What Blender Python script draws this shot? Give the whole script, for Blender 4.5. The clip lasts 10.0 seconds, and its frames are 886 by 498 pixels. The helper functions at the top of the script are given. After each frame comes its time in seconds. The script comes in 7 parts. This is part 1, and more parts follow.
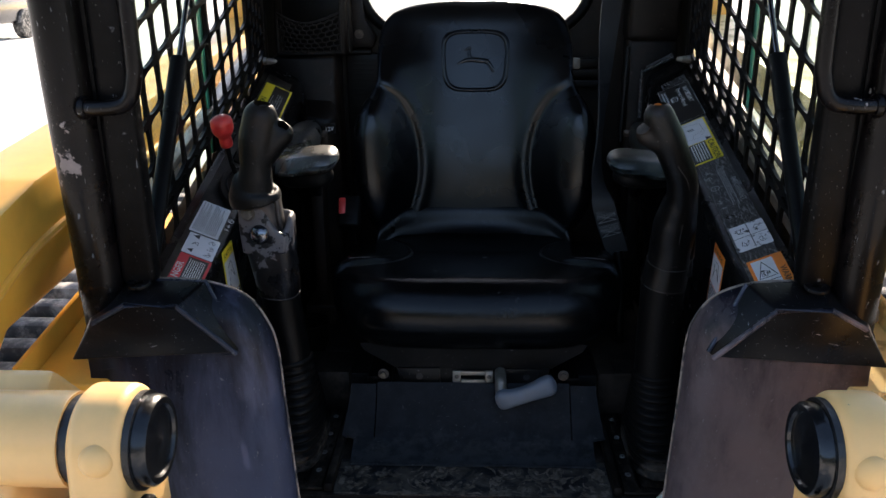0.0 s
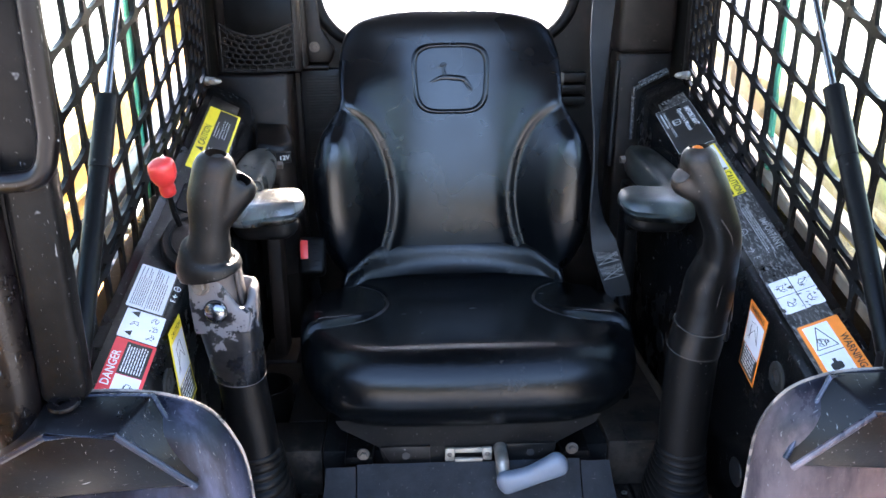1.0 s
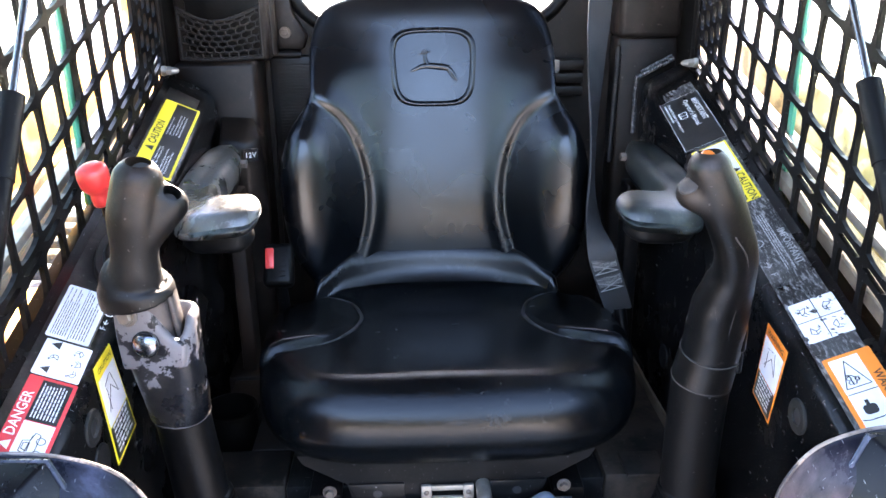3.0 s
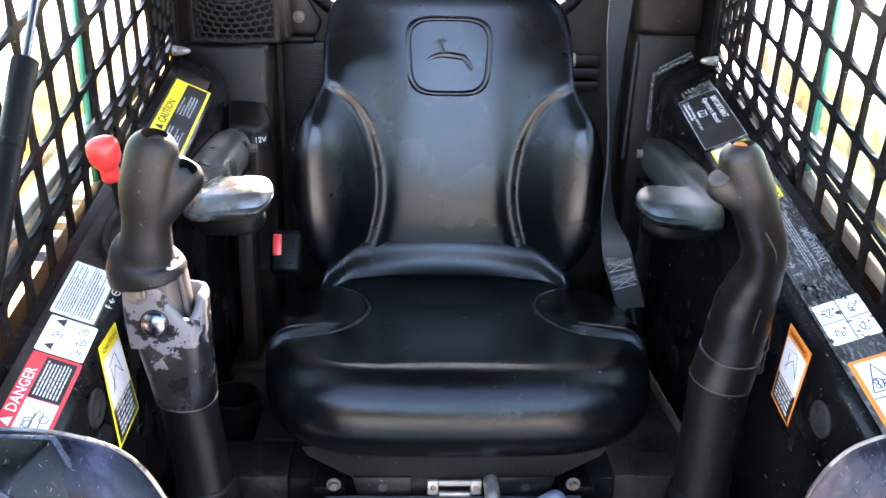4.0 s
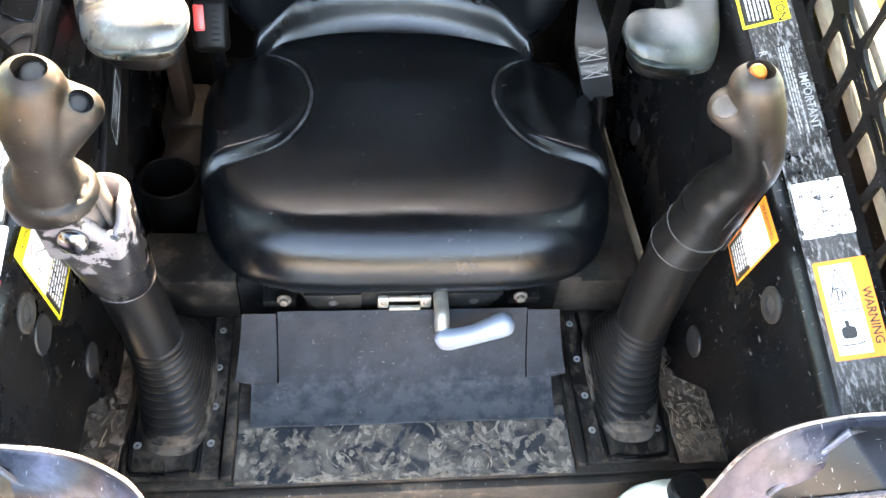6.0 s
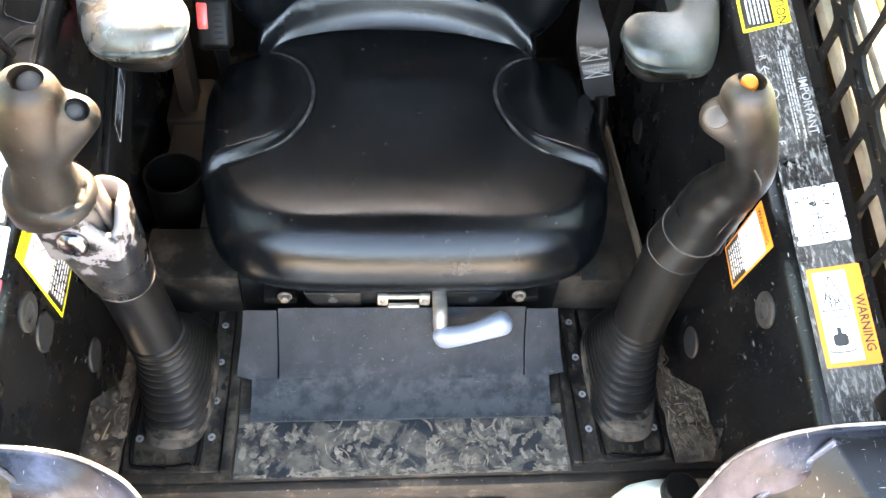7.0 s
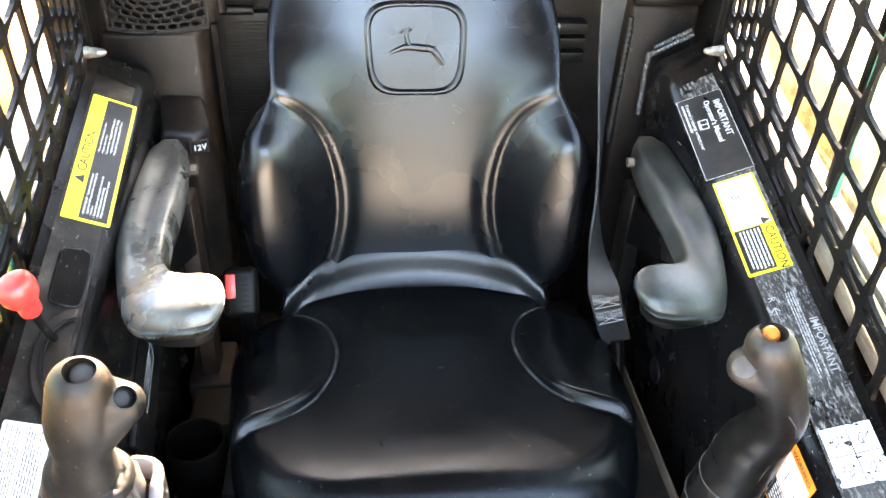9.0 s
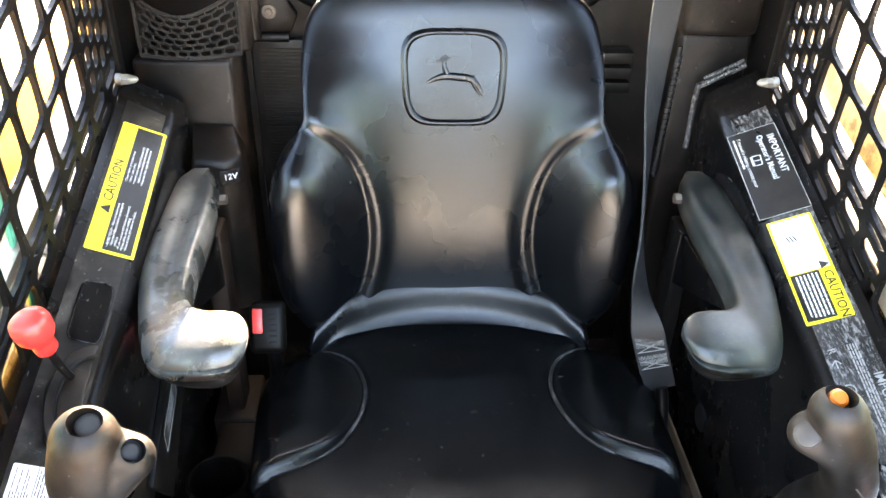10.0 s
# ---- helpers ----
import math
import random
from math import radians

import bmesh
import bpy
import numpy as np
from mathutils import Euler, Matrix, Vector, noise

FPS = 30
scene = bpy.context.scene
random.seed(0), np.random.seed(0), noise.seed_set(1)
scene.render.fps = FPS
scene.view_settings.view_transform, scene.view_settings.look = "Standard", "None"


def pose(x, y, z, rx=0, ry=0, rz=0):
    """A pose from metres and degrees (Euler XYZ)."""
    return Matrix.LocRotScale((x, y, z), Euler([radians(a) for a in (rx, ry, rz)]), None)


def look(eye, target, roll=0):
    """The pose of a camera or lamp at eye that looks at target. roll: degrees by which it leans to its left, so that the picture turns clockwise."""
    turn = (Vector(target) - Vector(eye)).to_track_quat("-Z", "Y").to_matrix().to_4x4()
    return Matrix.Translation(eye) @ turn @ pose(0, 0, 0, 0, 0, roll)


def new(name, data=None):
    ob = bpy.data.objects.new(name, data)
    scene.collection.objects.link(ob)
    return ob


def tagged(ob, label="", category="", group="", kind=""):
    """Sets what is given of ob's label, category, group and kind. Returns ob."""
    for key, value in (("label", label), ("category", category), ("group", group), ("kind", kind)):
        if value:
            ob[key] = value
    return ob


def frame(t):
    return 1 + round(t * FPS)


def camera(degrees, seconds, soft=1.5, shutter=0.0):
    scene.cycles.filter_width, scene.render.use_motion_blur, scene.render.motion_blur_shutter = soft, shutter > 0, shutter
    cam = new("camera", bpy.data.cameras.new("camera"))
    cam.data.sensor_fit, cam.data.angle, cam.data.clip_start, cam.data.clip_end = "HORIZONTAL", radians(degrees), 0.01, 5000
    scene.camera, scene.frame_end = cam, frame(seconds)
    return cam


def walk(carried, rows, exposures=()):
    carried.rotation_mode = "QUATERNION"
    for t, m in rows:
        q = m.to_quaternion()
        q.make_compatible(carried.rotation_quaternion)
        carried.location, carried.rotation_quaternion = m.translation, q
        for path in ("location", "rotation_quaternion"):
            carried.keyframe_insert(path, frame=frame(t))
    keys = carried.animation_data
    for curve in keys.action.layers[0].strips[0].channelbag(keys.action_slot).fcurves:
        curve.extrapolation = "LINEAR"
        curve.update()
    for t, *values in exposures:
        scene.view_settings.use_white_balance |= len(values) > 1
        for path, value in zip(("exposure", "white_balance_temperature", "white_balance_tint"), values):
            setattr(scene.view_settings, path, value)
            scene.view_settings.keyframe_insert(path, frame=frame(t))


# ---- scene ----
cam = camera(57.0, 10.0)
PATH = [
    (0, (0.004, -0.847, 1.165), (-0.076, 1.052, 0.543), -0.5),
    (0.5, (-0.075, -0.698, 1.185), (-0.041, 1.196, 0.543), -0.6),
    (1, (-0.084, -0.608, 1.199), (-0.005, 1.283, 0.552), -0.4),
    (1.5, (-0.033, -0.497, 1.207), (0.027, 1.393, 0.555), -0.6),
    (2, (-0.011, -0.443, 1.21), (0.019, 1.442, 0.54), -1.1),
    (2.5, (-0.028, -0.429, 1.217), (0.024, 1.448, 0.528), -1.1),
    (2.7, (-0.036, -0.44, 1.209), (0.031, 1.435, 0.516), -1.0),
    (3.8, (-0.038, -0.473, 1.167), (0.01, 1.414, 0.507), 0.7),
    (4, (-0.064, -0.439, 1.167), (0.017, 1.439, 0.485), 1.4),
    (4.5, (-0.107, -0.288, 1.229), (0.105, 1.509, 0.376), 4.4),
    (5, (-0.119, -0.245, 1.335), (0.133, 1.365, 0.176), 4.1),
    (5.5, (-0.086, -0.185, 1.374), (0.144, 1.222, -0.028), 5.7),
    (5.7, (-0.082, -0.177, 1.385), (0.153, 1.165, -0.079), 6.6),
    (6.8, (-0.049, -0.159, 1.415), (0.14, 1.045, -0.171), 7.4),
    (7, (-0.055, -0.162, 1.418), (0.137, 1.083, -0.136), 6.8),
    (7.5, (-0.06, -0.152, 1.426), (0.153, 1.201, -0.032), 5.5),
    (8, (-0.059, -0.141, 1.425), (0.168, 1.32, 0.078), 3.6),
    (8.5, (-0.074, -0.166, 1.437), (0.151, 1.406, 0.221), 2.7),
    (9, (-0.086, -0.153, 1.449), (0.11, 1.478, 0.309), 2.4),
    (9.5, (-0.085, -0.108, 1.436), (0.08, 1.551, 0.331), 2.0),
    (10, (-0.079, -0.1, 1.436), (0.028, 1.57, 0.34), 1.7),
]
# exposure and white balance while the clip's camera adapts to the dark cab
EXPOSURES = [(0.0, 1.35, 6650, 14), (0.3, 2.42, 6350, 16), (0.6, 3.46, 6050, 17), (1.0, 3.88, 6350, 17), (2.0, 4.20, 6600, 20), (2.7, 4.32, 6700, 20), (4.0, 4.46, 6900, 19), (4.5, 4.74, 7200, 18),
             (5.0, 5.20, 7500, 16), (6.8, 5.72, 9100, 15), (8.0, 5.70, 8900, 15), (10.0, 5.14, 8300, 16)]
walk(cam, [(t, look(eye, target, roll)) for t, eye, target, roll in PATH], EXPOSURES)

# ---- light and exposure ----
SUN_ELEVATION, SUN_TURN = 26.0, 5.5   # degrees: height, and turn from straight behind the cab towards its right
world = bpy.data.worlds.new("sky")
scene.world = world
world.use_nodes = True
wt = world.node_tree
wt.nodes.clear()
sky = wt.nodes.new("ShaderNodeTexSky")
sky.sky_type = "NISHITA"
sky.sun_disc = False
sky.sun_elevation = radians(SUN_ELEVATION)
sky.sun_rotation = radians(SUN_TURN)
sky.dust_density = 0.9
sky.ozone_density = 1.6
background = wt.nodes.new("ShaderNodeBackground")
background.inputs["Strength"].default_value = 0.15
wout = wt.nodes.new("ShaderNodeOutputWorld")
wt.links.new(sky.outputs[0], background.inputs[0])
wt.links.new(background.outputs[0], wout.inputs[0])

sun_data = bpy.data.lights.new("sun", "SUN")
sun_data.energy = 5.0
sun_data.angle = radians(0.5)
sun_data.color = (1.0, 0.88, 0.72)
sun = new("sun", sun_data)
to_sun = Vector((math.sin(radians(SUN_TURN)) * math.cos(radians(SUN_ELEVATION)),
                 math.cos(radians(SUN_TURN)) * math.cos(radians(SUN_ELEVATION)),
                 math.sin(radians(SUN_ELEVATION))))
sun.matrix_world = look(to_sun * 20, (0, 0, 0))


# ---- materials ----
def material(name, base, rough=0.5, metal=0.0, vary=0.25, scale=30.0, bump=0.0, bump_scale=200.0, spec=0.5,
             second=None, second_at=0.55, second_scale=8.0, second_soft=0.06, second_rough=None, second_metal=0.0,
             second_z=None, second_warp=0.0, second_stretch=None, dust=0.0, dust_colour=(0.30, 0.25, 0.19), scratch=0.0, scratch_colour=(0.5, 0.5, 0.5), coat=0.0, creases=0.0, specks=0.0,
             scratch_scale=60.0, scratch_stretch=14.0, scratch_at=0.70):
    """Colour with grain, an optional second layer in worn patches, dust that lies in blotches, and fine scratches."""
    m = bpy.data.materials.new(name)
    m.use_nodes = True
    t = m.node_tree
    nodes, links = t.nodes, t.links
    bsdf = nodes["Principled BSDF"]
    bsdf.inputs["Specular IOR Level"].default_value = spec
    if coat:
        bsdf.inputs["Coat Weight"].default_value = coat
        bsdf.inputs["Coat Roughness"].default_value = 0.15
    place = nodes.new("ShaderNodeTexCoord")

    def noise_node(s, detail=6.0, rough_=0.6, stretch=None, turned=(0.4, 0.7, 0.9)):
        n = nodes.new("ShaderNodeTexNoise")
        n.inputs["Scale"].default_value = s
        n.inputs["Detail"].default_value = detail
        n.inputs["Roughness"].default_value = rough_
        if stretch:
            mp = nodes.new("ShaderNodeMapping")
            mp.inputs["Scale"].default_value = stretch
            mp.inputs["Rotation"].default_value = turned
            links.new(place.outputs["Object"], mp.inputs["Vector"])
            links.new(mp.outputs[0], n.inputs["Vector"])
        else:
            links.new(place.outputs["Object"], n.inputs["Vector"])
        return n

    def ramp(source, lo, hi, a=0.0, b=1.0):
        r = nodes.new("ShaderNodeMapRange")
        r.interpolation_type = "SMOOTHSTEP"
        r.inputs["From Min"].default_value, r.inputs["From Max"].default_value = lo, hi
        r.inputs["To Min"].default_value, r.inputs["To Max"].default_value = a, b
        links.new(source, r.inputs["Value"])
        return r.outputs[0]

    def mix(fac, a, b):
        x = nodes.new("ShaderNodeMix")
        x.data_type = "RGBA"
        links.new(fac, x.inputs["Factor"])
        for value, socket in ((a, x.inputs["A"]), (b, x.inputs["B"])):
            if isinstance(value, tuple):
                socket.default_value = (*value, 1)
            else:
                links.new(value, socket)
        return x.outputs["Result"]

    def mixv(fac, a, b):
        x = nodes.new("ShaderNodeMix")
        links.new(fac, x.inputs["Factor"])
        for value, socket in ((a, x.inputs["A"]), (b, x.inputs["B"])):
            if isinstance(value, (int, float)):
                socket.default_value = value
            else:
                links.new(value, socket)
        return x.outputs["Result"]

    grain = noise_node(scale)
    broad = noise_node(scale * 0.17, 3.0)
    lo = tuple(c * (1 - vary) for c in base)
    hi = tuple(min(1.0, c * (1 + vary)) for c in base)
    colour = mix(ramp(grain.outputs["Fac"], 0.3, 0.7), lo, hi)
    colour = mix(ramp(broad.outputs["Fac"], 0.35, 0.7, 0.0, 0.5), colour, tuple(min(1.0, c * (1 + 1.2 * vary)) for c in base))
    roughness = ramp(broad.outputs["Fac"], 0.3, 0.7, max(0.03, rough * 0.8), min(1.0, rough * 1.2))
    metallic = metal
    if second:
        patch = noise_node(second_scale, 9.0, 0.65, second_stretch, (0.0, 0.0, 0.0))
        patch.inputs["Distortion"].default_value = second_warp
        amount = patch.outputs["Fac"]
        if second_z:                                           # second layer that grows towards one end of the thing
            split = nodes.new("ShaderNodeSeparateXYZ")
            links.new(place.outputs["Object"], split.inputs[0])
            add = nodes.new("ShaderNodeMath")
            links.new(amount, add.inputs[0])
            links.new(ramp(split.outputs["Z"], second_z[0], second_z[1], -0.16, 0.16), add.inputs[1])
            amount = add.outputs[0]
        fac = ramp(amount, second_at - second_soft, second_at + second_soft)
        colour = mix(fac, colour, second)
        roughness = mixv(fac, roughness, second_rough if second_rough is not None else rough)
        if second_metal or metal:
            metallic = mixv(fac, float(metal), float(second_metal))
    if scratch:
        sc = noise_node(scratch_scale, 2.0, 0.5, (1.0, scratch_stretch, 1.0))
        sc2 = noise_node(scratch_scale * 0.92, 2.0, 0.5, (scratch_stretch * 0.86, 1.0, 3.0))
        most = nodes.new("ShaderNodeMath")
        most.operation = "MAXIMUM"
        links.new(sc.outputs["Fac"], most.inputs[0])
        links.new(sc2.outputs["Fac"], most.inputs[1])
        colour = mix(ramp(most.outputs[0], scratch_at, scratch_at + 0.08, 0.0, scratch), colour, scratch_colour)
    if dust:
        d1 = noise_node(11.0, 8.0, 0.7)
        fac = ramp(d1.outputs["Fac"], 0.42, 0.72, 0.0, dust)
        colour = mix(fac, colour, dust_colour)
        roughness = mixv(fac, roughness, 0.9)
    if specks:                                                 # tiny knocks and paint spots
        sp = noise_node(170.0, 2.0, 0.5)
        where = noise_node(7.0, 3.0)
        both = nodes.new("ShaderNodeMath")
        both.operation = "MULTIPLY"
        links.new(ramp(sp.outputs["Fac"], 0.70, 0.74, 0.0, specks), both.inputs[0])
        links.new(ramp(where.outputs["Fac"], 0.42, 0.6), both.inputs[1])
        colour = mix(both.outputs[0], colour, (0.42, 0.40, 0.37))
    links.new(colour, bsdf.inputs["Base Color"])
    links.new(roughness, bsdf.inputs["Roughness"])
    if isinstance(metallic, (int, float)):
        bsdf.inputs["Metallic"].default_value = metallic
    else:
        links.new(metallic, bsdf.inputs["Metallic"])
    if bump:
        fine = noise_node(bump_scale, 4.0)
        b = nodes.new("ShaderNodeBump")
        b.inputs["Strength"].default_value = bump
        b.inputs["Distance"].default_value = 0.002
        links.new(fine.outputs["Fac"], b.inputs["Height"])
        if creases:                                            # fine leather wrinkles, in patches
            warp = noise_node(26.0, 3.0)
            cell = nodes.new("ShaderNodeTexVoronoi")
            cell.feature = "DISTANCE_TO_EDGE"
            cell.inputs["Scale"].default_value = 150.0
            shift = nodes.new("ShaderNodeVectorMath")
            shift.operation = "MULTIPLY_ADD"
            shift.inputs[1].default_value = (0.03, 0.03, 0.03)
            links.new(warp.outputs["Color"], shift.inputs[0])
            links.new(place.outputs["Object"], shift.inputs[2])
            links.new(shift.outputs[0], cell.inputs["Vector"])
            mask = noise_node(9.0, 3.0)
            deep = nodes.new("ShaderNodeMath")
            deep.operation = "MULTIPLY"
            links.new(ramp(cell.outputs["Distance"], 0.0, 0.09, -1.0, 0.0), deep.inputs[0])
            links.new(ramp(mask.outputs["Fac"], 0.45, 0.65), deep.inputs[1])
            soft = nodes.new("ShaderNodeBump")
            soft.inputs["Strength"].default_value = creases
            soft.inputs["Distance"].default_value = 0.0012
            links.new(deep.outputs[0], soft.inputs["Height"])
            links.new(soft.outputs[0], b.inputs["Normal"])
        links.new(b.outputs[0], bsdf.inputs["Normal"])
    return m


VINYL = material("black_vinyl", (0.0014, 0.0017, 0.0021), 0.265, vary=0.2, scale=40, bump=0.10, bump_scale=620, spec=0.48, creases=0.10,
                 second=(0.036, 0.038, 0.041), second_at=0.715, second_scale=17, second_soft=0.04, second_rough=0.5)
# copy of the seat vinyl with its gloss cut, to tone down reflected light
CUSHION_VINYL = material("dulled_cushion_vinyl", (0.0014, 0.0017, 0.0020), 0.225, vary=0.3, scale=40, bump=0.10, bump_scale=620, spec=0.24, creases=0.16,
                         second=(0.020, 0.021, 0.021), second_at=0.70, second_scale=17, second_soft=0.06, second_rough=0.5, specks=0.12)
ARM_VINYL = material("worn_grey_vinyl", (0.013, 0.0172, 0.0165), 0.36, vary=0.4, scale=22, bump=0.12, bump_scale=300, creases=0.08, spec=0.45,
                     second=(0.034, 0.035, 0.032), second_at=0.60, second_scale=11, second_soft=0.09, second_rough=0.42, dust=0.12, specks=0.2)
# both grips: a paler, browner second layer gathers towards the top
GRIP = material("worn_rubber_grip", (0.0026, 0.0022, 0.0019), 0.40, vary=0.3, scale=28, bump=0.14, bump_scale=260, spec=0.23,
                second=(0.0175, 0.0106, 0.0066), second_at=0.58, second_scale=16, second_soft=0.14, second_z=(0.885, 1.03), second_rough=0.48,
                dust=0.6, dust_colour=(0.0060, 0.0048, 0.0041), specks=0.14, scratch=0.3, scratch_colour=(0.06, 0.045, 0.034))
GRIP_DARK = material("dark_worn_grip", (0.0024, 0.0022, 0.0020), 0.36, vary=0.3, scale=28, bump=0.12, bump_scale=260, spec=0.28,
                     second=(0.024, 0.0175, 0.0132), second_at=0.59, second_scale=14, second_soft=0.14, second_z=(0.89, 1.01), second_rough=0.45, specks=0.14, scratch=0.5, scratch_colour=(0.07, 0.062, 0.055))
BUTTON_GREY = material("worn_grey_button", (0.042, 0.036, 0.032), 0.55, vary=0.3, scale=60, spec=0.3)
# paler copy of the armrest vinyl, so that its sunlit patch turns white
SUNLIT_ARM_VINYL = material("sunlit_look_arm_vinyl", (0.050, 0.050, 0.046), 0.30, vary=0.4, scale=22, bump=0.12, bump_scale=300, creases=0.08, spec=0.65,
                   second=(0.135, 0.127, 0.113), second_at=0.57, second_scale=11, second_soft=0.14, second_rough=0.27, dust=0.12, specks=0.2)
PIPING = material("rubbed_piping", (0.005, 0.005, 0.0055), 0.42, vary=0.4, scale=60, spec=0.4, second=(0.085, 0.085, 0.085), second_at=0.55, second_scale=34, second_soft=0.10, second_rough=0.55)
# scuffed band vinyl, its base paled and blued to suggest reflected sky
BAND_VINYL = material("scuffed_sheen_band_vinyl", (0.0022, 0.0026, 0.0031), 0.29, vary=0.3, scale=40, bump=0.12, bump_scale=620, spec=0.40, creases=0.14,
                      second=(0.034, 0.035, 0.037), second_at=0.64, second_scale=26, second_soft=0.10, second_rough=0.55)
SEAM = material("pale_seam", (0.028, 0.025, 0.022), 0.6, vary=0.4, scale=60)
RUBBER = material("black_rubber", (0.0024, 0.0023, 0.0023), 0.42, vary=0.3, scale=35, bump=0.15, bump_scale=250, spec=0.12, dust=0.05,
                  dust_colour=(0.020, 0.017, 0.014), specks=0.15)
BOOT_RUBBER = material("dusty_boot_rubber", (0.0030, 0.0029, 0.0028), 0.5, vary=0.3, scale=35, bump=0.15, bump_scale=250, spec=0.14, dust=0.06,
                       second=(0.07, 0.058, 0.047), second_at=0.64, second_scale=24, second_soft=0.08, second_rough=0.9, second_z=(0.46, 0.38), dust_colour=(0.08, 0.066, 0.055))
BLACK_PANEL = material("black_painted_panel", (0.0030, 0.0029, 0.0029), 0.24, vary=0.3, scale=24, bump=0.06, bump_scale=120, spec=0.22,
                       second=(0.20, 0.20, 0.20), second_at=0.70, second_scale=150, second_soft=0.02, second_rough=0.6,
                       dust=0.10, dust_colour=(0.028, 0.023, 0.019), scratch=0.5, scratch_colour=(0.30, 0.30, 0.30))
BLACK_PLASTIC = material("black_moulded_plastic", (0.0052, 0.0040, 0.0033), 0.36, vary=0.3, scale=30, bump=0.2, bump_scale=600, spec=0.24,
                         dust=0.42, dust_colour=(0.046, 0.033, 0.025), scratch=0.3, scratch_colour=(0.2, 0.18, 0.16))
SEAT_STEEL = material("scuffed_seat_steel", (0.006, 0.006, 0.006), 0.42, vary=0.3, scale=22, bump=0.08, bump_scale=300, spec=0.25,
                      dust=0.10, dust_colour=(0.06, 0.045, 0.035), scratch=0.3)
# real scuffs, with the pale layers raised to stand in for grey glare
SCUFFED_GLARE_PANEL = material("scuffed_glare_black_panel", (0.0050, 0.0050, 0.0054), 0.30, vary=0.3, scale=24, bump=0.05, bump_scale=500, spec=0.42,
                         second=(0.25, 0.25, 0.25), second_at=0.575, second_scale=330, second_soft=0.09, second_stretch=(1.0, 0.20, 0.6), second_rough=0.55,
                         dust=0.75, dust_colour=(0.080, 0.079, 0.077), specks=0.12, scratch=0.8, scratch_colour=(0.26, 0.26, 0.26), scratch_scale=95.0, scratch_stretch=18.0, scratch_at=0.645)
DUSTY_PANEL = material("dusty_black_panel", (0.0050, 0.0048, 0.0048), 0.36, vary=0.3, scale=24, bump=0.08, bump_scale=400, spec=0.3,
                       second=(0.062, 0.054, 0.046), second_at=0.57, second_scale=13, second_soft=0.12, second_rough=0.7, dust=0.55, dust_colour=(0.044, 0.038, 0.032), specks=0.5, scratch=0.5, scratch_colour=(0.25, 0.24, 0.22))
DARK_STEEL = material("dark_painted_steel", (0.0040, 0.0037, 0.0036), 0.38, vary=0.3, scale=22, bump=0.08, bump_scale=300, spec=0.07,
                      dust=0.06, dust_colour=(0.05, 0.036, 0.028), scratch=0.25, specks=0.2)
# real wear; the blue of base and streaks stands in for reflected sky
WORN_SKY_STEEL = material("worn_sky_sheen_steel", (0.011, 0.013, 0.021), 0.27, vary=0.4, scale=14, bump=0.10, bump_scale=120, spec=0.33,
                      second=(0.108, 0.120, 0.185), second_at=0.55, second_scale=9.0, second_soft=0.12, second_warp=0.3, second_stretch=(1.0, 1.0, 0.28), second_rough=0.34, second_z=(0.98, 0.42),
                      dust=0.25, dust_colour=(0.050, 0.050, 0.066), scratch=0.5, specks=0.35)
BRACKET_STEEL = material("black_bracket_steel", (0.0030, 0.0030, 0.0034), 0.30, vary=0.35, scale=18, bump=0.10, bump_scale=160, spec=0.16,
                         second=(0.05, 0.032, 0.028), second_at=0.66, second_scale=6.0, second_soft=0.08, second_rough=0.55,
                         dust=0.08, dust_colour=(0.045, 0.028, 0.022), scratch=0.4, specks=0.12)
POST_STEEL = material("chipped_post_steel", (0.0034, 0.0024, 0.0023), 0.27, vary=0.3, scale=20, bump=0.08, bump_scale=160, spec=0.17,
                      second=(0.30, 0.245, 0.22), second_at=0.635, second_scale=9.0, second_soft=0.010, second_rough=0.5,
                      dust=0.30, dust_colour=(0.011, 0.008, 0.0085), scratch=0.3)
RUSTY_WORN_STEEL = material("rusty_worn_steel", (0.014, 0.014, 0.021), 0.28, vary=0.4, scale=14, bump=0.10, bump_scale=120, spec=0.32,
                            second=(0.185, 0.142, 0.145), second_at=0.50, second_scale=8.0, second_soft=0.12, second_warp=0.3, second_stretch=(1.0, 1.0, 0.4), second_rough=0.38, second_z=(0.90, 0.50),
                            dust=0.3, dust_colour=(0.085, 0.060, 0.055), scratch=0.5, specks=0.35)
EDGE_WEAR = material("bare_worn_edge", (0.22, 0.175, 0.145), 0.45, metal=0.3, vary=0.4, scale=50, second=(0.03, 0.025, 0.025), second_at=0.55, second_scale=30, second_soft=0.05, second_rough=0.4)
DUSTY_STEEL = material("dusty_black_steel", (0.0058, 0.0046, 0.0038), 0.55, vary=0.3, scale=30, bump=0.2, bump_scale=200, spec=0.2,
                       second=(0.060, 0.046, 0.034), second_at=0.58, second_scale=22, second_soft=0.10, second_rough=0.9, dust=0.35, dust_colour=(0.035, 0.028, 0.022))
CHIPPED = material("chipped_grey_casting", (0.0048, 0.0048, 0.0058), 0.30, vary=0.3, scale=30, bump=0.16, bump_scale=160, spec=0.26,
                   second=(0.125, 0.114, 0.116), second_at=0.500, second_z=(0.68, 0.88), second_scale=32, second_soft=0.012, second_rough=0.5, second_metal=0.05, dust=0.08)
YELLOW = material("yellow_machine_paint", (0.88, 0.44, 0.055), 0.40, vary=0.10, scale=9, bump=0.05, bump_scale=120,
                  second=(0.20, 0.11, 0.06), second_at=0.715, second_scale=18, second_soft=0.02, second_rough=0.7,
                  dust=0.10, dust_colour=(0.5, 0.30, 0.10))
